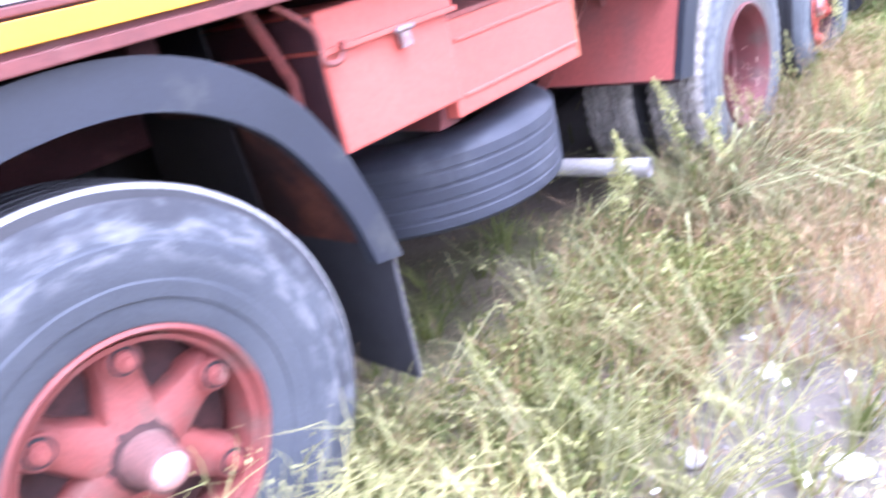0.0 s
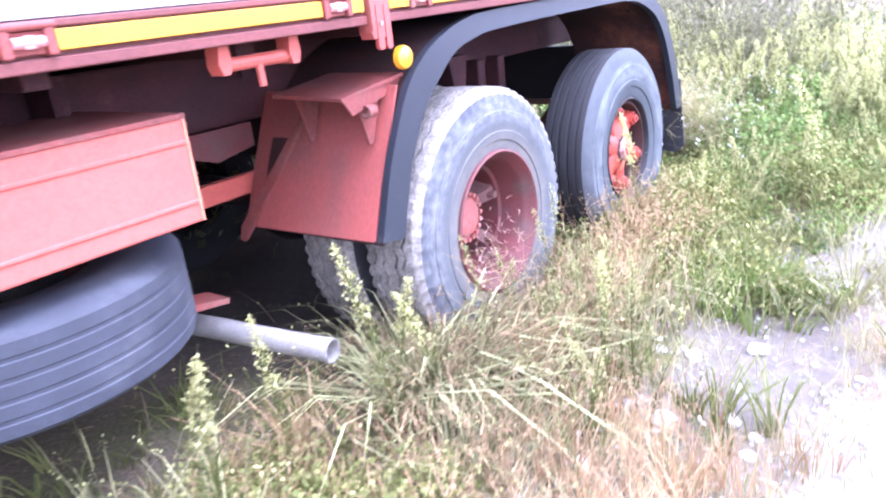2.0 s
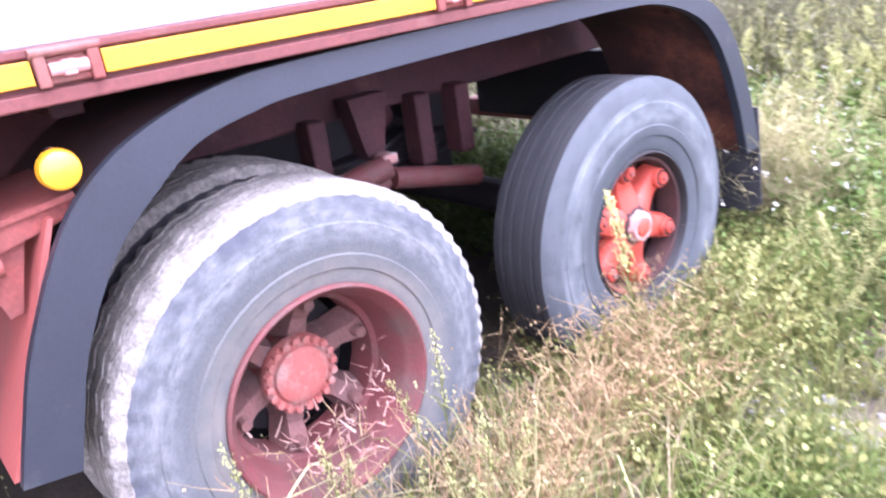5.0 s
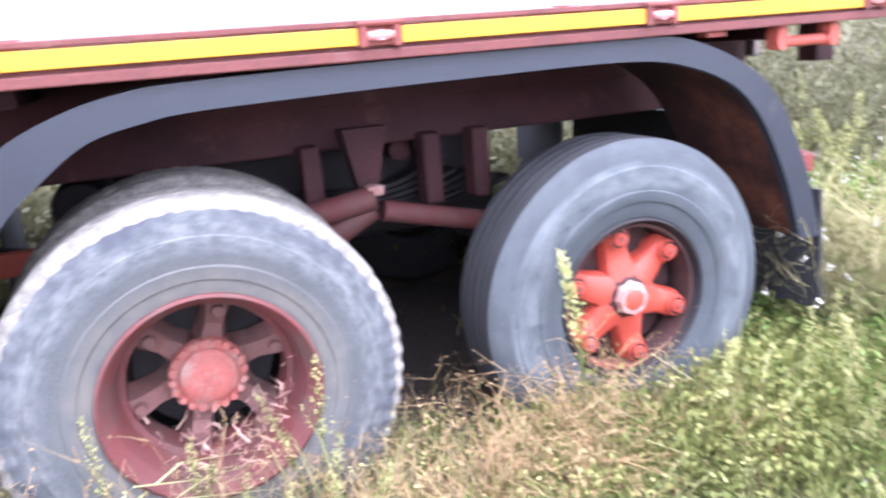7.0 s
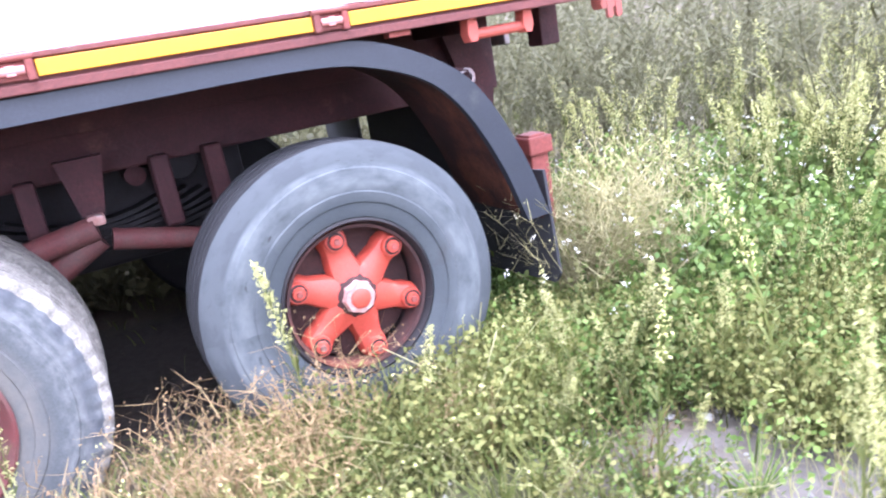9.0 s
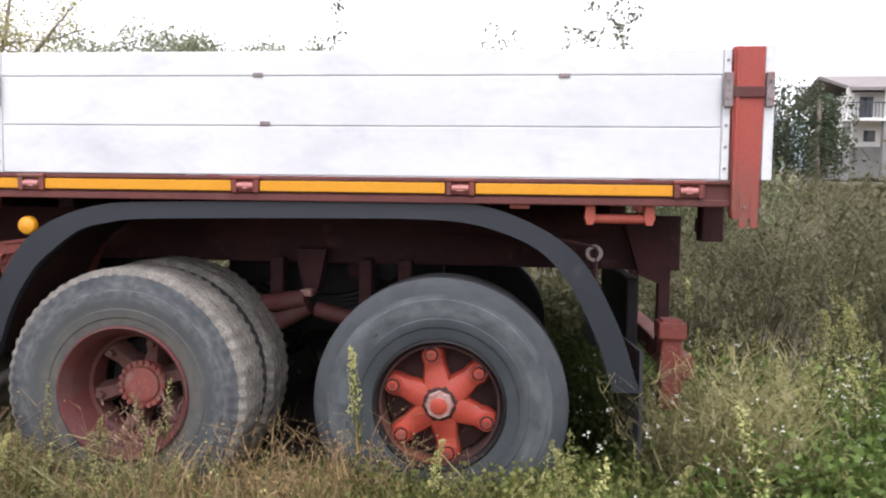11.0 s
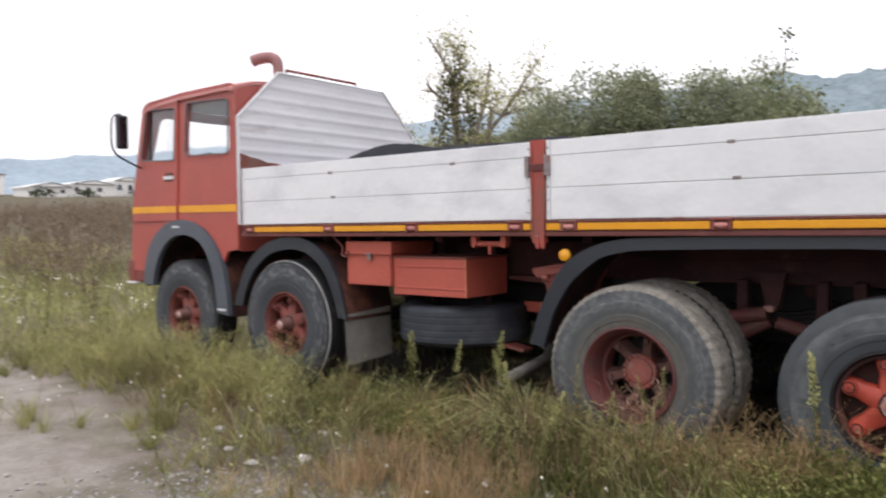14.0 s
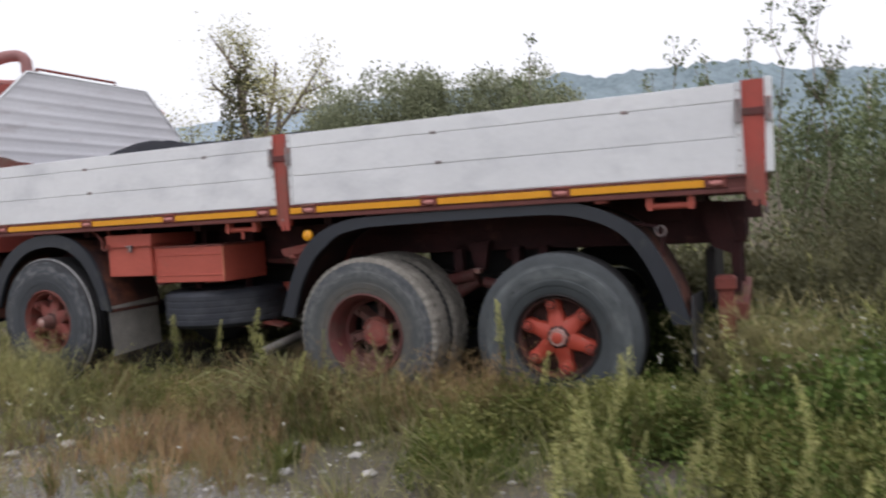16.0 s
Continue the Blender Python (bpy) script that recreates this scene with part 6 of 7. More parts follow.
for i, (x, y) in enumerate(P):
    place_fleabane(x, y, rng.uniform(0.50, 0.78), i, "plumed light green fleabane standing apart in the rough grass", 0.75)
P = scatter(750, 2.6, 7.0, -2.0, 2.2, lambda x, y: 0.75 * (wet(x, y, 0.9, 41) > 0.34))
spread("weeds", FL_ALL, P, rng.uniform(0.7, 1.5, len(P)) * np.clip(0.50 + 0.28 * (P[:, 0] - 2.6), 0.5, 1.0), FLEA, "thick stand of light green weeds beyond the tail", "weeds", tops=(PLUME, 130))
P = scatter(1900, -8, 12, -1.0, 9, lambda x, y: (0.55 if x > 2.9 or y > 2.7 else 0.10 * (y < 0.2)) * wet(x, y, 0.7, 47))
spread("weeds", FL_ALL, P, rng.uniform(0.6, 1.5, len(P)), FLEA, "dull green weeds in the field behind the lorry", "weeds", tops=(PLUME, 130))

# dry brown weeds
P = scatter(2000, -5.5, 2.7, -0.75, 0.45, lambda x, y: (0.0 if x > 1.85 and y > -0.5 else 0.08 if x > 0.9 else 0.11 if x > -2.6 else 0.24) * cover(x, y) * wet(x, y, 1.5, 51))
spread("dry_weeds", DRY, P, rng.uniform(0.55, 1.15, len(P)), TWIG, "dry brown branching weeds along the wheels", "weeds")
P = scatter(600, -2.4, 1.0, -0.95, 0.0, lambda x, y: 0.22 * cover(x, y) * (wet(x, y, 0.9, 55) > 0.52))
spread("reddish_weeds", DRY, P, rng.uniform(0.45, 0.9, len(P)), RUSTWEED, "reddish dry weeds in front of the driven wheels", "weeds")
P = scatter(80, -0.75, 1.15, -0.45, -0.04, lambda x, y: 0.75 * (0.3 + 0.7 * wet(x, y, 1.9, 57)))
spread("dry_weeds", DRY, P, rng.uniform(0.75, 1.25, len(P)), TWIG, "knee-high straw-brown weeds against the rear wheels", "weeds")
P = scatter(130, -0.8, 2.4, -0.75, -0.06, lambda x, y: 0.8 * (wet(x, y, 1.6, 58) > 0.45) * (not 0.4 < x < 1.75) * (0.3 if y < -0.45 and x > 0.8 else 1))
spread("weeds", FL_ALL, P, rng.uniform(0.45, 0.85, len(P)), FLEA, "slim green weeds among the dry ones by the wheels", "weeds", tops=(PLUME, 130))
P = scatter(270, -5.6, -2.7, -0.60, -0.03, lambda x, y: 0.75 * (0.4 + 0.6 * wet(x, y, 1.6, 59)))
spread("dry_weeds", DRY, P, rng.uniform(0.75, 1.35, len(P)), BLEACHED, "yellowish bushy weeds against the steered wheels", "weeds")
# leafy green plants
P = scatter(1300, 0.8, 3.6, -1.0, 0.15, lambda x, y: (0.10 if y < -0.42 and x < 2.4 else 1.0) * 0.7 * (wet(x, y, 1.4, 61) > 0.44) * (1 if x > 1.7 else 0.45))
spread("leafy_weeds", LEAF, P, rng.uniform(0.6, 1.5, len(P)), LEAFY, "low leafy green weeds by the rear wheel", "weeds")
P = scatter(900, -8, 2.0, -2.2, 0.3, lambda x, y: (0.30 if x < -2.6 else 0.10) * cover(x, y) * (wet(x, y, 1.0, 63) > 0.5))
spread("leafy_weeds", LEAF, P, rng.uniform(0.4, 0.9, len(P)), LEAFY, "scattered low leafy weeds in the grass", "weeds")
P = scatter(950, 1.75, 4.2, -0.95, 0.55, lambda x, y: 0.8 * (0.35 + 0.65 * wet(x, y, 1.7, 64)) * (1 if x > 2.3 or y < -0.2 else 0.4) * (0.06 if y < -0.48 and x < 2.7 else 1))
spread("leafy_weeds", LEAF, P, rng.uniform(0.7, 1.4, len(P)), GREENLEAF, "fresh green leafy weeds round the tail", "weeds")
# unseen dark weeds, added so that the gap under the tail stays dark
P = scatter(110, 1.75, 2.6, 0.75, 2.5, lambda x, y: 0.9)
spread("leafy_weeds", LEAF, P, rng.uniform(1.3, 2.4, len(P)), DEEP, "dark weeds added to fill the gap under the tail", "weeds")
P = scatter(230, -2.7, -1.1, -0.45, 0.30, lambda x, y: 0.35 + 0.65 * (wet(x, y, 2.1, 65) > 0.5))
spread("leafy_weeds", LEAF, P, rng.uniform(0.4, 1.10, len(P)), LEAFY, "low leafy weeds below the spare wheel", "weeds")
# white flowers
P = scatter(60, -5.5, 0.5, -1.7, -0.3, lambda x, y: 0.8)
z = heights(P) + rng.uniform(0.10, 0.30, len(P))
V, F = leaves_at(np.repeat(np.concatenate([P, z[:, None]], 1), 4, 0), 0.020, rng)
tagged(new("white_flowers", mesh_from("white_flowers", V, F, WHITE_FLOWER)), "scattered small white flowers in the grass", "flowers", kind="stuff")
P = scatter(900, 2.0, 4.6, -0.40, 1.4, lambda x, y: 0.75 * wet(x, y, 1.3, 71))
z = heights(P) + rng.uniform(0.25, 0.62, len(P))
C = np.concatenate([P, z[:, None]], 1)
V, F = leaves_at(np.repeat(C, 4, 0) + rng.normal(0, 0.005, (len(C) * 4, 3)), 0.015, rng)
tagged(new("white_flowers", mesh_from("white_flowers", V, F, WHITE_FLOWER)), "tiny white daisy flowers among the weeds", "flowers", kind="stuff")
# dark tangle of weeds behind the tail and across the field
SPRAY = [dry_weed(440 + k, 0.55, 16, 150, 0.009) for k in range(4)]
BIG = [dry_weed(400 + k, 0.55, 9, 110, 0.017) for k in range(4)]
P = scatter(600, 2.75, 8.5, 0.2, 6.5, lambda x, y: 0.8 * wet(x, y, 0.8, 81) * (1 if y > 0.5 or x > 3.2 else 0.5))
spread("weed_thicket", BIG, P, rng.uniform(1.6, 3.0, len(P)) * np.clip(0.55 + 0.5 * (P[:, 0] - 2.7), 0.55, 1.0), OLIVE, "thicket of tall dull olive weeds behind the tail", "thicket")
P = scatter(800, -6.5, 3.2, 2.62, 5.2, lambda x, y: 0.8)
spread("weed_thicket", FIELD, P, rng.uniform(0.9, 1.9, len(P)), OLIVE, "thicket of olive weeds along the far side of the lorry", "thicket")
P = scatter(30, 2.42, 2.85, 0.0, 0.45, lambda x, y: 0.8)
spread("dry_weeds", SPRAY, P, rng.uniform(0.7, 1.45, len(P)), VINE, "tall yellowish dry weeds against the tail of the lorry", "weeds")
P = scatter(1500, 4, 34, 5, 34, lambda x, y: 0.8 * (0.4 + 0.6 * wet(x, y, 0.3, 85)))
spread("field_weeds", FIELD, P, rng.uniform(1.5, 2.6, len(P)), OLIVE, "dull olive field of tall weeds", "field")
P = scatter(2700, -48, -8.5, 2.0, 34, lambda x, y: 0.85 * (0.4 + 0.6 * wet(x, y, 0.3, 88)))
spread("field_weeds", FIELD, P, rng.uniform(1.2, 2.3, len(P)), BROWNFIELD, "brown dry weeds in the field ahead of the cab", "field")
P = scatter(1700, -22, -5.9, -1.6, 5.5, lambda x, y: 0.7 * cover(x, y))
spread("field_weeds", FIELD, P, rng.uniform(0.45, 1.0, len(P)), FIELDGREEN, "rough green weeds ahead of the cab", "field")
P = scatter(1000, 7, 32, -5, 6, lambda x, y: 0.8 * (0.4 + 0.6 * wet(x, y, 0.4, 97)))
spread("field_weeds", FIELD, P, rng.uniform(0.8, 1.7, len(P)), FIELDGREEN, "pale rough weeds in the field beyond the tail", "field")
P = scatter(260, -16, -6.2, -0.6, 3.5, lambda x, y: 0.6 * wet(x, y, 0.6, 95))
z = heights(P) + rng.uniform(0.3, 0.6, len(P))
V, F = leaves_at(np.repeat(np.concatenate([P, z[:, None]], 1), 5, 0) + rng.normal(0, 0.03, (len(P) * 5, 3)), 0.035, rng)
tagged(new("white_flowers", mesh_from("white_flowers", V, F, WHITE_FLOWER)), "white flower heads among the green weeds", "flowers", kind="stuff")
P = scatter(7, 2.36, 2.50, 0.04, 0.22, lambda x, y: 0.9)
spread("dry_weeds", SPRAY, P, rng.uniform(0.9, 1.3, len(P)), VINE, "yellowish dry vine over the tail hanger", "weeds")
# unseen leafy screen, added low down on the far side to keep light out
P = scatter(420, -6.0, 3.0, 2.56, 3.6, lambda x, y: 0.85)
spread("leafy_weeds", LEAF, P, rng.uniform(2.0, 3.6, len(P)), OLIVE, "unseen knee-high olive weeds added on the far side to block light", "weeds")


# ---------------------------------------------------------------- trees and bushes
def limb(a, b, r0, r1, rs, n=6, sag=0.06):
    a, b = np.array(a, float), np.array(b, float)
    L = np.linalg.norm(b - a)
    pts = [a + (b - a) * t + rs.normal(0, sag * L * 0.3, 3) * math.sin(math.pi * t) for t in np.linspace(0, 1, n)]
    V, F = [], []
    for i, p in enumerate(pts):
        r = r0 + (r1 - r0) * i / (n - 1)
        d = (pts[min(i + 1, n - 1)] - pts[max(i - 1, 0)])
        d /= np.linalg.norm(d)
        u = np.cross(d, [0.3, 0.9, 0.2])
        u /= np.linalg.norm(u)
        w = np.cross(d, u)
        V += [p + r * (math.cos(q * 1.047) * u + math.sin(q * 1.047) * w) for q in range(6)]
    for i in range(n - 1):
        for q in range(6):
            x, y = i * 6 + q, i * 6 + (q + 1) % 6
            F.append((x, y, y + 6, x + 6))
    return (np.array(V), F), pts


# leaves of the far tree made paler, with distance haze in the colour
TREE_LEAF = leaf_mat("thin_yellow_green_tree_leaves", (0.276, 0.276, 0.116), (0.455, 0.427, 0.208))
IVY = leaf_mat("dark_ivy_leaves", (0.085, 0.088, 0.045), (0.150, 0.145, 0.075))
# hedge green lightened for haze as well
HEDGE = leaf_mat("hedge_leaves", (0.240, 0.262, 0.165), (0.310, 0.328, 0.210), 0.5, tint=0.1)
HEDGE_D = leaf_mat("dark_tree_leaves", (0.055, 0.070, 0.042), (0.100, 0.120, 0.070))
POPLAR = leaf_mat("poplar_leaves", (0.125, 0.158, 0.072), (0.216, 0.245, 0.130))


def branching(base, top, r, rs, levels, spread_r, out, tips):
    g, pts = limb(base, top, r, r * 0.45, rs)
    out.append(g)
    if levels == 0:
        tips += pts[2:]
        return
    for k in range(5 if levels > 1 else 4):
        p = pts[rs.integers(2, 6)]
        d = rs.normal(0, 1, 3)
        d[2] = abs(d[2]) * 0.8 + 0.25
        d /= np.linalg.norm(d)
        branching(p, p + d * spread_r * rs.uniform(0.6, 1.15), r * 0.42, rs, levels - 1, spread_r * 0.55, out, tips)


def make_tree(name, x, y, mains, leaf_n, leaf_size, leaf_mat_, label, ivy=None, seed=1, fuzz=0.25, spread_r=1.5):
    rs = np.random.default_rng(seed)
    z = rise(x, y) - 0.1
    t = tagged(new(name), label, "tree")
    t.location = (x, y, z)
    out, tips = [], []
    for (bx, by, bz), (tx, ty, tz), r in mains:
        branching((bx, by, bz), (tx, ty, tz), r, rs, 2, spread_r, out, tips)
    o = new("trunk", mesh_from("trunk", *join(*out), BARK))
    o.parent = t
    T = np.array(tips)
    C = T[rs.integers(0, len(T), leaf_n)] + rs.normal(0, fuzz, (leaf_n, 3))
    o = new("crown", mesh_from("crown", *leaves_at(C, leaf_size, rs), leaf_mat_))
    o.parent = t
    if ivy:
        G = []
        for (cx, cy, cz), (sx_, sy_, sz_), m in ivy:
            q = rs.normal(0, 1, (m, 3))
            q /= np.linalg.norm(q, axis=1)[:, None]
            q *= (rs.uniform(0.35, 1.0, m) ** 0.4)[:, None]
            G.append(np.array([cx, cy, cz]) + q * np.array([sx_, sy_, sz_]) * (1 + 0.25 * np.sin(q[:, :1] * 9) * np.cos(q[:, 2:] * 7)))
        o = new("ivy", mesh_from("ivy", *leaves_at(np.concatenate(G), 0.17, rs), IVY))
        o.parent = t
        tagged(o, "dark ivy smothering the trunk")
    return t


make_tree("tree", -16.6, 20.0, [((0, 0, 0), (0.0, 0, 6.6), 0.24), ((0.9, 0, 0), (1.7, 0.3, 5.2), 0.17), ((1.5, 0.2, 4.0), (3.2, 0.2, 5.9), 0.10), ((0.9, 0, 3.0), (1.7, 0.2, 6.9), 0.10), ((0.2, 0, 5.0), (0.2, 0.2, 7.5), 0.07), ((-0.4, 0, 1.2), (-2.7, 0, 3.9), 0.08)],
          7200, 0.11, TREE_LEAF, "half-bare field tree with ivy-clad trunk and sparse yellowing crown", ivy=[((0.15, 0, 4.3), (1.00, 0.9, 3.0), 3000), ((0.2, 0, 2.0), (1.3, 0.9, 1.6), 900), ((1.5, 0.2, 2.6), (0.7, 0.6, 1.5), 420)], seed=5, spread_r=1.25, fuzz=0.36)
for i, (x, y, h) in enumerate(((-1.30, 9.0, 4.6), (-1.75, 9.3, 3.9), (-0.75, 9.2, 3.6), (1.20, 9.0, 4.2), (0.85, 9.4, 3.7), (1.65, 9.3, 3.8), (2.45, 9.2, 4.2), (2.85, 9.0, 4.5), (3.25, 9.4, 4.8), (3.60, 9.1, 4.4), (3.9, 11.5, 3.9), (4.6, 12.0, 3.6), (0.5, 12.7, 3.9))):
    rs = np.random.default_rng(700 + i)
    t = tagged(new("sapling"), "slender poplar sapling with loose grey-green leaves", "sapling", "saplings behind the lorry")
    t.location = (x, y, rise(x, y) - 0.05)
    out, tips = [], []
    lean = rs.normal(0, 0.12)
    g, pts = limb((0, 0, 0), (lean, 0.1, h), 0.022, 0.005, rs, 9, 0.08)
    out.append(g)
    tips += pts[4:] * 2
    for k in range(11):
        p = pts[rs.integers(3, 8)]
        a = rs.uniform(0, 6.28)
        e = p + np.array([math.cos(a) * 0.3, math.sin(a) * 0.3, rs.uniform(0.25, 0.6)]) * rs.uniform(0.5, 1.1)
        g2, q = limb(p, e, 0.008, 0.003, rs, 4)
        out.append(g2)
        tips += q[1:]
    o = new("trunk", mesh_from("trunk", *join(*out), BARK))
    o.parent = t
    T = np.array(tips)
    low = np.stack([rs.normal(0, 0.35, 260), rs.normal(0, 0.3, 260), rs.uniform(0.3, h * 0.62, 260)], 1)
    C = np.concatenate([T[rs.integers(0, len(T), 360)] + rs.normal(0, 0.05, (360, 3)), low])
    o = new("crown", mesh_from("crown", *leaves_at(C, 0.085, rs, 0.5), POPLAR))
    o.parent = t


def hedge(name, clumps, leaf, material, label, per=520):
    """Bushes as clumps of leaves about uneven round masses."""
    rs = np.random.default_rng(len(clumps))
    G = []
    for x, y, w, h in clumps:
        z0 = rise(x, y)
        for k in range(4):
            cx, cy, cz = x + rs.normal(0, w * 0.35), y + rs.normal(0, w * 0.3), z0 + h * rs.uniform(0.30, 0.72)
            m = per // 4
            q = rs.normal(0, 1, (m, 3))
            q /= np.linalg.norm(q, axis=1)[:, None]
            q *= (rs.uniform(0.2, 1.0, m) ** 0.35)[:, None] * (1 + 0.06 * rs.normal(0, 1, (m, 1)))
            G.append(np.array([cx, cy, cz]) + q * np.array([w * 0.5, w * 0.5, h * 0.34]))
        m = per // 5
        G.append(np.stack([x + rs.normal(0, w * 0.4, m), y + rs.normal(0, w * 0.4, m), z0 + rs.uniform(0, h * 0.4, m)], 1))
    return tagged(new(name, mesh_from(name, *leaves_at(np.concatenate(G), leaf, rs), material)), label, "hedge", kind="stuff")


rs = np.random.default_rng(3)
hedge("hedge", [(-26.0 + 1.05 * k + rs.normal(0, 0.3), 33 + rs.normal(0, 1.2), 2.9, (7.1 + 1.0 * wet(k, 1, 0.35, 4) + (1.2 if k == 10 else 0)) * (0.66 if k < 4 else 1.0 if k < 17 else 0.92)) for k in range(20)], 0.20, HEDGE, "thick rounded green hedge across the field", 6500)
hedge("hedge", [(-8 + 2.3 * k, 30 + rs.normal(0, 2), 2.2, 3.4 + 0.8 * wet(k, 2, 0.6, 5)) for k in range(8)], 0.22, HEDGE, "lower green bushes along the field edge", 600)
hedge("hedge", [(5.0 + 1.15 * k, 16 + rs.normal(0, 1.2), 1.9, 2.7 + 0.9 * wet(k, 3, 0.6, 6)) for k in range(2)], 0.15, HEDGE_D, "dark green bushes at the back of the plot", 800)
hedge("bushes", [(-1.55, 9.6, 0.9, 3.3), (-0.85, 9.6, 0.8, 3.2), (1.0, 9.7, 0.7, 3.2), (1.5, 9.7, 0.7, 3.3), (3.1, 9.9, 1.1, 3.3), (3.9, 10.2, 1.2, 3.4), (4.7, 10.3, 1.2, 3.4), (5.5, 10.4, 1.2, 3.2)], 0.10, POPLAR, "green bushes round the saplings", 1500)
for i, (x, y, h, w) in enumerate(((14.2, 35, 6.0, 1.3), (15.2, 36, 6.6, 1.3), (16.3, 35, 7.0, 1.5), (17.2, 37, 5.8, 1.2))):
    rs = np.random.default_rng(900 + i)
    t = tagged(new("tree"), "dark dense tree by the white house", "tree", "trees by the house")
    t.location = (x, y, rise(x, y) - 0.1)
    g, _ = limb((0, 0, 0), (0, 0, h * 0.7), 0.2, 0.08, rs)
    o = new("trunk", mesh_from("trunk", *g, BARK))
    o.parent = t
    G = []
    for k in range(7):
        c = np.array([rs.normal(0, w * 0.4), rs.normal(0, w * 0.4), h * rs.uniform(0.25, 0.85)])
        q = rs.normal(0, 1, (260, 3))
        q /= np.linalg.norm(q, axis=1)[:, None]
        G.append(c + q * np.array([w * 0.55, w * 0.55, h * 0.17]) * (rs.uniform(0.3, 1, 260) ** 0.4)[:, None])
    o = new("crown", mesh_from("crown", *leaves_at(np.concatenate(G), 0.22, rs), HEDGE_D))
    o.parent = t

# ---------------------------------------------------------------- far buildings
PLASTER = mat("white_house_plaster", (0.80, 0.79, 0.77), (0.74, 0.73, 0.71), 0.9, s1=0.6, s2=12, bump=0.05, fine=0.05)
ROOF = mat("grey_brown_roof_tiles", (0.27, 0.235, 0.225), (0.21, 0.19, 0.185), 0.9, s1=0.8, s2=9, bump=0.2, fine=0.2)
PANE = mat("dark_window_pane", (0.05, 0.055, 0.065), (0.08, 0.085, 0.095), 0.15, s1=2, s2=30, bump=0, fine=0.05)
STONE = mat("grey_base_stone", (0.30, 0.29, 0.28), (0.22, 0.215, 0.21), 0.9, s1=1, s2=14, bump=0.3, fine=0.2)


def gable(bm, x0, x1, y0, y1, z, h, over_=0.5):
    a = [bm.verts.new(p) for p in ((x0 - over_, y0 - over_, z), (x1 + over_, y0 - over_, z), (x1 + over_, y1 + over_, z), (x0 - over_, y1 + over_, z), (x0 - over_, (y0 + y1) / 2, z + h), (x1 + over_, (y0 + y1) / 2, z + h))]
    b = [bm.verts.new(v.co - Vector((0, 0, 0.18))) for v in a]
    for s in (a, b):
        bm.faces.new((s[0], s[1], s[5], s[4])), bm.faces.new((s[3], s[2], s[5], s[4]))
    for i, j in ((0, 1), (1, 5), (5, 2), (2, 3), (3, 4), (4, 0)):
        bm.faces.new((a[i], a[j], b[j], b[i]))
    return bm


house = tagged(new("house"), "white plastered house with a balcony and grey-brown roof", "house")
house.location = (20.0, 42.0, 1.75)
part("wall", box(nb(), 0.9, 9.0, 0.0, 7.0, 1.6, 6.1), PLASTER, house, "white plastered wall")
part("base_wall", box(nb(), 0.8, 9.05, -0.05, 7.0, 1.2, 3.0), STONE, house, "grey stone basement wall")
part("roof", gable(nb(), 0.5, 4.1, -1.2, 7.0, 6.15, 1.35), ROOF, house)
part("roof", gable(nb(), 4.4, 9.2, -0.2, 7.0, 6.35, 1.15), ROOF, house)
part("balcony", box(nb(), -0.2, 4.2, -1.6, 0.0, 4.30, 4.48, 0.02), PLASTER, house, "white balcony slab")
for k in range(3):
    part("column", box(nb(), -0.1 + 2.05 * k, 0.1 + 2.05 * k, -1.5, -1.3, 4.48, 6.15), PLASTER, house)
    part("pier", box(nb(), -0.15 + 2.05 * k, 0.15 + 2.05 * k, -1.5, -1.2, 1.0, 4.3), STONE, house)
part("handrail", box(nb(), -0.1, 4.1, -1.52, -1.46, 5.30, 5.36), PANE, house)
for k in range(21):
    part("baluster", box(nb(), 0.0 + 0.2 * k, 0.03 + 0.2 * k, -1.50, -1.47, 4.48, 5.30), PANE, house)
for x0, x1, z0, z1 in ((1.1, 2.0, 4.5, 5.9), (2.6, 3.6, 4.5, 5.9), (5.3, 6.0, 5.0, 5.9), (7.0, 7.7, 5.0, 5.9), (1.4, 2.2, 3.2, 4.0)):
    w = part("window", box(nb(), x0, x1, -0.06, 0.05, z0, z1), PLASTER, house)
    part("pane", box(nb(), x0 + 0.08, x1 - 0.08, -0.09, -0.055, z0 + 0.08, z1 - 0.08), PANE, w, "dark glass pane")
part("chimney", box(nb(), 6.2, 6.8, 3.0, 3.6, 6.8, 8.0), ROOF, house)

for i, (x, y, w, h) in enumerate(((-118, 36, 4.0, 1.6), (-118, 47.5, 6.2, 1.7), (-121, 55.5, 7.5, 2.3), (-122, 62.0, 5.0, 3.2), (-150, 50, 5, 2.8))):
    b = tagged(new("shed"), "distant low white farm building", "building", "far farm buildings")
    b.location = (x, y, rise(x, y))
    h *= 0.75
    part("wall", box(nb(), -3, 3, -w / 2, w / 2, -0.5, h), PLASTER, b)
    bm = nb()
    gable(bm, -3, 3, -w / 2, w / 2, h + 0.1, 0.7, 0.3)
    bm.verts.ensure_lookup_table()
    bm.faces.new([bm.verts[k] for k in (0, 3, 4)]), bm.faces.new([bm.verts[k] for k in (1, 2, 5)])
    part("roof", bm, PLASTER, b)
    for k in range(max(1, int(w // 2))):
        wdw = part("window", box(nb(), 2.98, 3.06, -w / 2 + 0.6 + 1.9 * k, -w / 2 + 1.3 + 1.9 * k, h * 0.35, h * 0.75), PANE, b)
tw = tagged(new("tower"), "distant white square tower", "tower")
tw.location = (-130, 46, rise(-130, 46))
part("shaft", box(nb(), -0.5, 0.5, -0.5, 0.5, 0, 3.2, 0.05), PLASTER, tw)
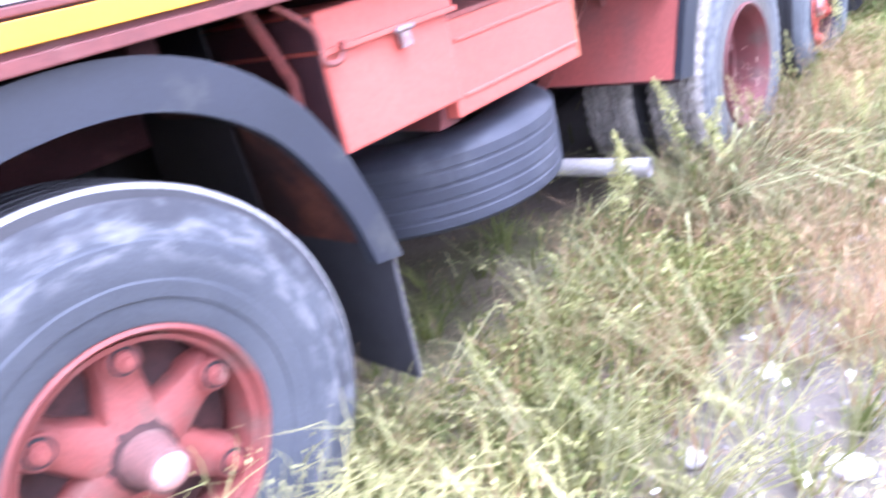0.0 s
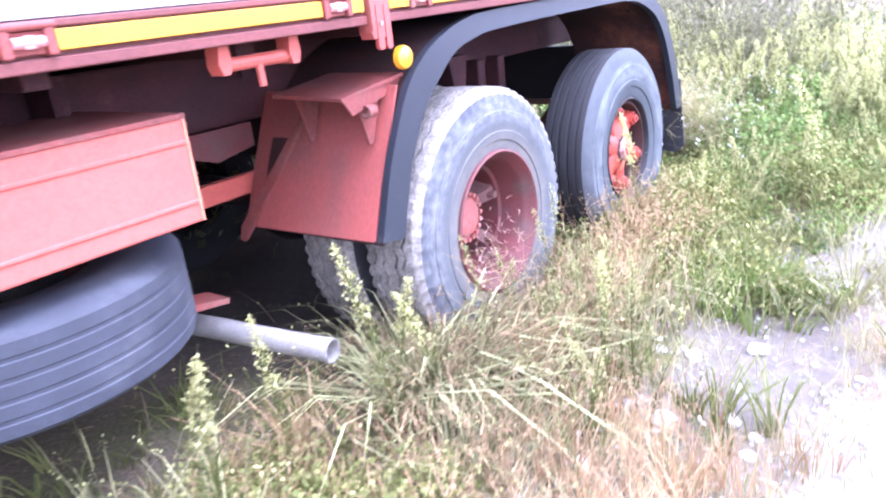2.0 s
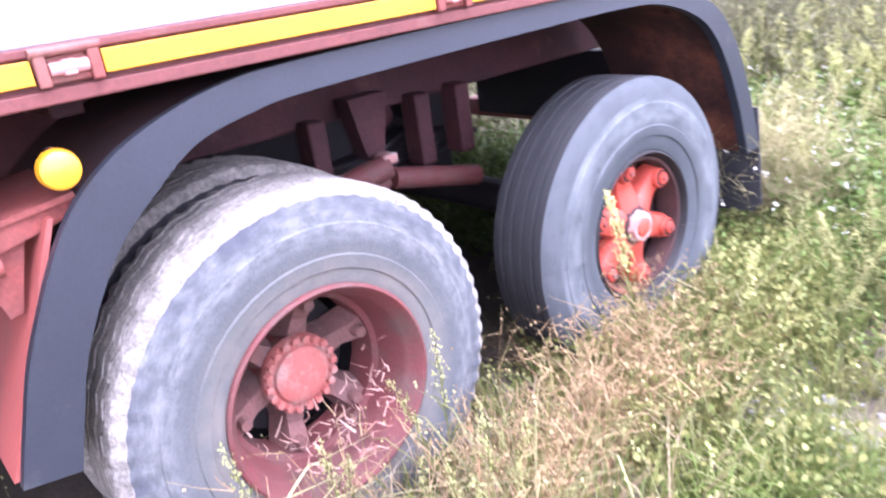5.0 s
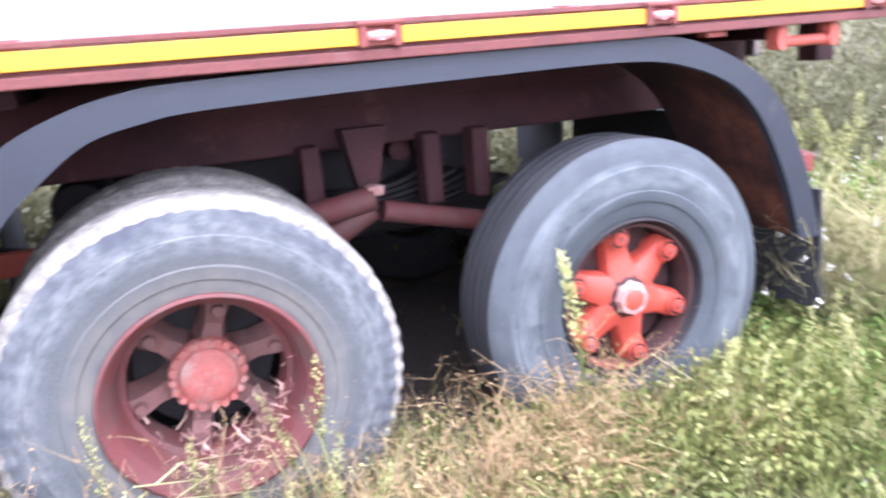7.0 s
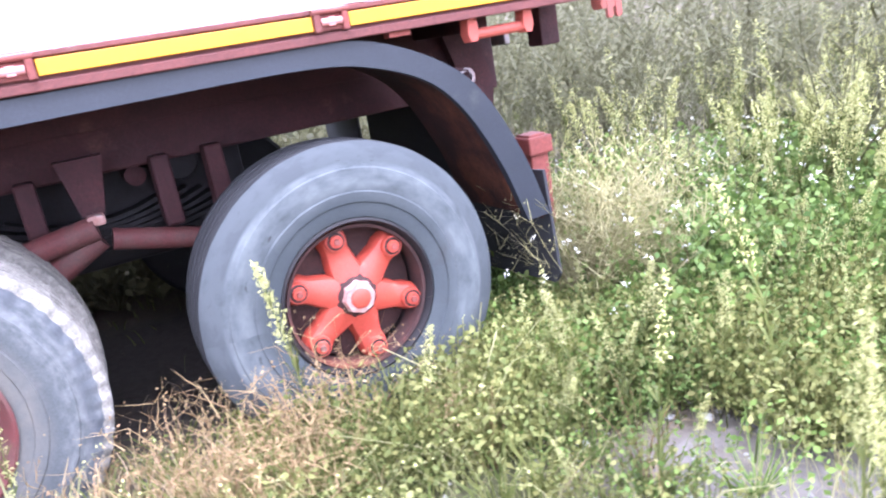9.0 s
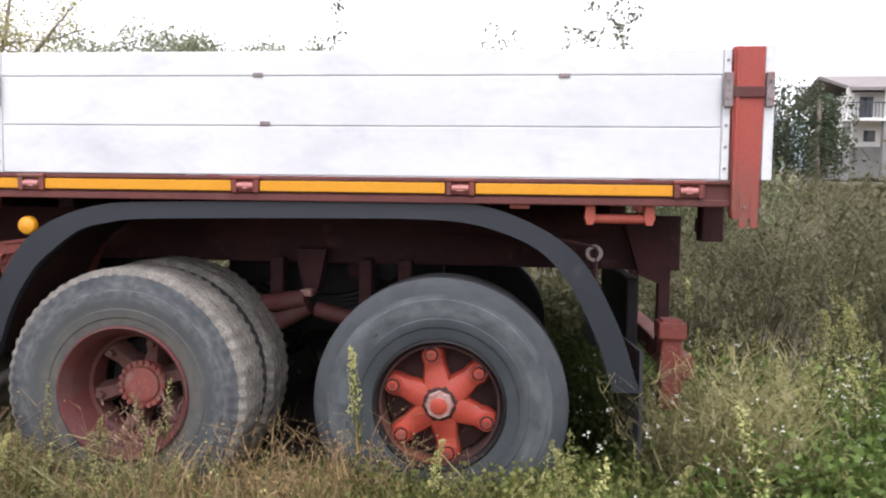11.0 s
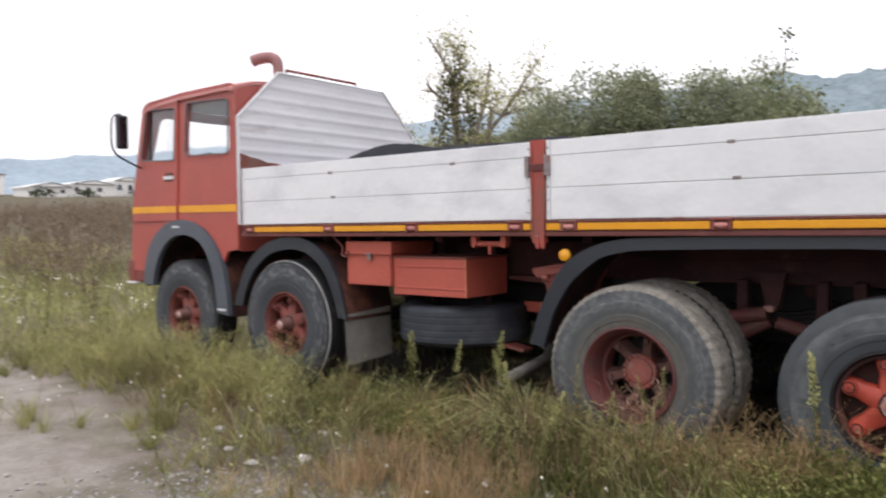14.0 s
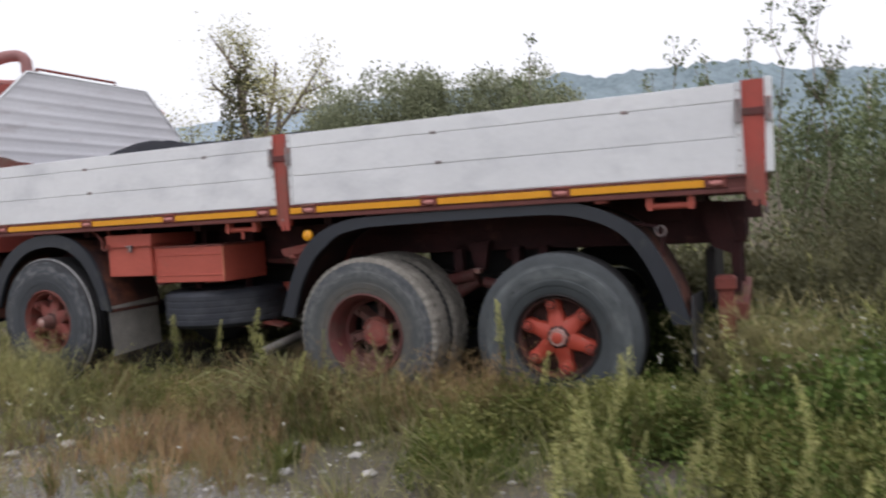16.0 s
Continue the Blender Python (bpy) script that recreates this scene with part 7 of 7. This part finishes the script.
part("cap", box(nb(), -0.65, 0.65, -0.65, 0.65, 3.2, 3.5, 0.05), ROOF, tw)
rs = np.random.default_rng(12)
hedge("far_trees", [(-112 + rs.normal(0, 6), 20 + 3.1 * k, 2.2, 0.7 + 0.9 * rs.random()) for k in range(0, 24, 2)], 0.40, HEDGE_D, "dark bushes in front of the far farm buildings", 220)
pole = tagged(new("marker_pole"), "thin white marker pole in the field", "pole")
pole.location = (4.55, 12.0, rise(4.55, 12.0))
part("shaft", cyl(nb(), (0, 0, -0.1), (0, 0, 3.3), 0.025, n=8), ALU_EDGE, pole)
for z in (2.45, 2.75, 3.05):
    part("pole_band", cyl(nb(), (0, 0, z), (0, 0, z + 0.12), 0.029, n=8), STEEL, pole)

# ---------------------------------------------------------------- stones, straw
STONE_W = mat("pale_limestone", (0.55, 0.53, 0.505), (0.42, 0.40, 0.385), 0.9, s1=12, s2=80, bump=0.4, fine=0.2)
stone_meshes = []
for k in range(4):
    bm = nb()
    bmesh.ops.create_icosphere(bm, subdivisions=2, radius=1.0)
    for v in bm.verts:
        v.co *= 1 + 0.35 * noise.noise(v.co * 1.4 + Vector((k * 7, 0, 0)))
        v.co.z *= 0.6
    me = bpy.data.meshes.new("stone")
    bm.to_mesh(me)
    bm.free()
    me.materials.append(STONE_W)
    stone_meshes.append(me)
rock = np.random.default_rng(61)
LOOSE = [(rock.uniform(-1.0, 2.4), rock.uniform(-1.6, -0.45), rock.uniform(0.014, 0.034)) for k in range(24)]
for i, (x, y, s) in enumerate(((-1.44, -0.10, 0.055), (-1.40, -0.02, 0.04), (-1.62, -0.60, 0.05), (-1.48, -0.14, 0.06), (-0.60, -0.62, 0.04), (-0.2, -0.75, 0.05), (-0.05, -0.95, 0.045), (-1.9, -0.9, 0.06), (-2.2, -1.1, 0.05), (-2.35, -0.6, 0.035), (-0.9, -1.2, 0.07), (0.3, -0.7, 0.04), (0.5, -0.9, 0.05), (-2.6, -1.0, 0.04), (-3.0, -0.8, 0.05), (-2.1, -0.55, 0.045), *LOOSE)):
    o = tagged(new("stone", stone_meshes[i % 4]), "pale limestone lying in the grass", "stone", "loose pale stones")
    o.matrix_basis = Matrix.LocRotScale((x, y, rise(x, y) + s * 0.25), Euler((0, 0, i * 1.7)), (s, s * 0.8, s * 0.8))
ico = nb()
bmesh.ops.create_icosphere(ico, subdivisions=1, radius=1.0)
iv, iff = np.array([v.co[:] for v in ico.verts]), [tuple(v.index for v in f.verts) for f in ico.faces]
ico.free()
P = np.concatenate([scatter(5200, -3.0, 2.6, -2.6, -0.3, lambda x, y: 0.22 + 0.7 * (((x + 0.9) / 1.8) ** 2 + ((y + 1.9) / 0.95) ** 2 < 1)), scatter(900, -6, 4, -4.4, -0.2, lambda x, y: 0.5)])
pv = [(iv * (1 + 0.25 * np.sin(iv[:, :1] * 5 + i)), iff) for i in range(4)]
spread("gravel", [(v * np.array([1, 0.8, 0.55]), f) for v, f in pv], P, rng.uniform(0.005, 0.018, len(P)) * np.where(rng.random(len(P)) < 0.06, 1.9, 1), mat("pale_gravel", (0.36, 0.345, 0.33), (0.20, 0.19, 0.18), 0.9, s1=30, s2=90, bump=0.3, fine=0.25, island=0.3), "pale loose gravel", "gravel", 0.003, 0.0)
# dead straw caught in the driven wheel's rim
rs = np.random.default_rng(77)
paths = []
for k in range(96):
    a = rs.normal(-math.pi / 2 + 0.25, 0.55)
    r = 0.236 - abs(rs.normal(0, 0.026)) - 0.10 * (rs.random() < 0.12)
    q = np.array([r * math.cos(a) + 0.003, 0.004 + rs.uniform(0.0, 0.20), 0.494 + r * math.sin(a)])
    d = np.append(rs.normal(0, 1, 2), abs(rs.normal(0, 0.9)))
    d *= rs.uniform(0.025, 0.065) / np.linalg.norm(d)
    paths.append([q, q + d * 0.5 + rs.normal(0, 0.006, 3), q + d])
V, F = ribbons(paths, list(rs.uniform(0.002, 0.006, 96)))
tagged(new("dead_leaves", mesh_from("dead_leaves", V, F, leaf_mat("dead_leaves_in_rim", (0.42, 0.29, 0.23), (0.24, 0.12, 0.10), 0.1))), "dead curled leaves and straw lying in the wheel rim", "leaves", kind="stuff")

# green weeds under the thicket behind the tail
P = scatter(330, 2.35, 4.8, -0.35, 1.5, lambda x, y: 0.75 * (0.3 + 0.7 * wet(x, y, 1.4, 66)))
spread("leafy_weeds", LEAF, P, rng.uniform(1.0, 2.3, len(P)), GREENLEAF, "green leafy weeds below the thicket", "weeds")
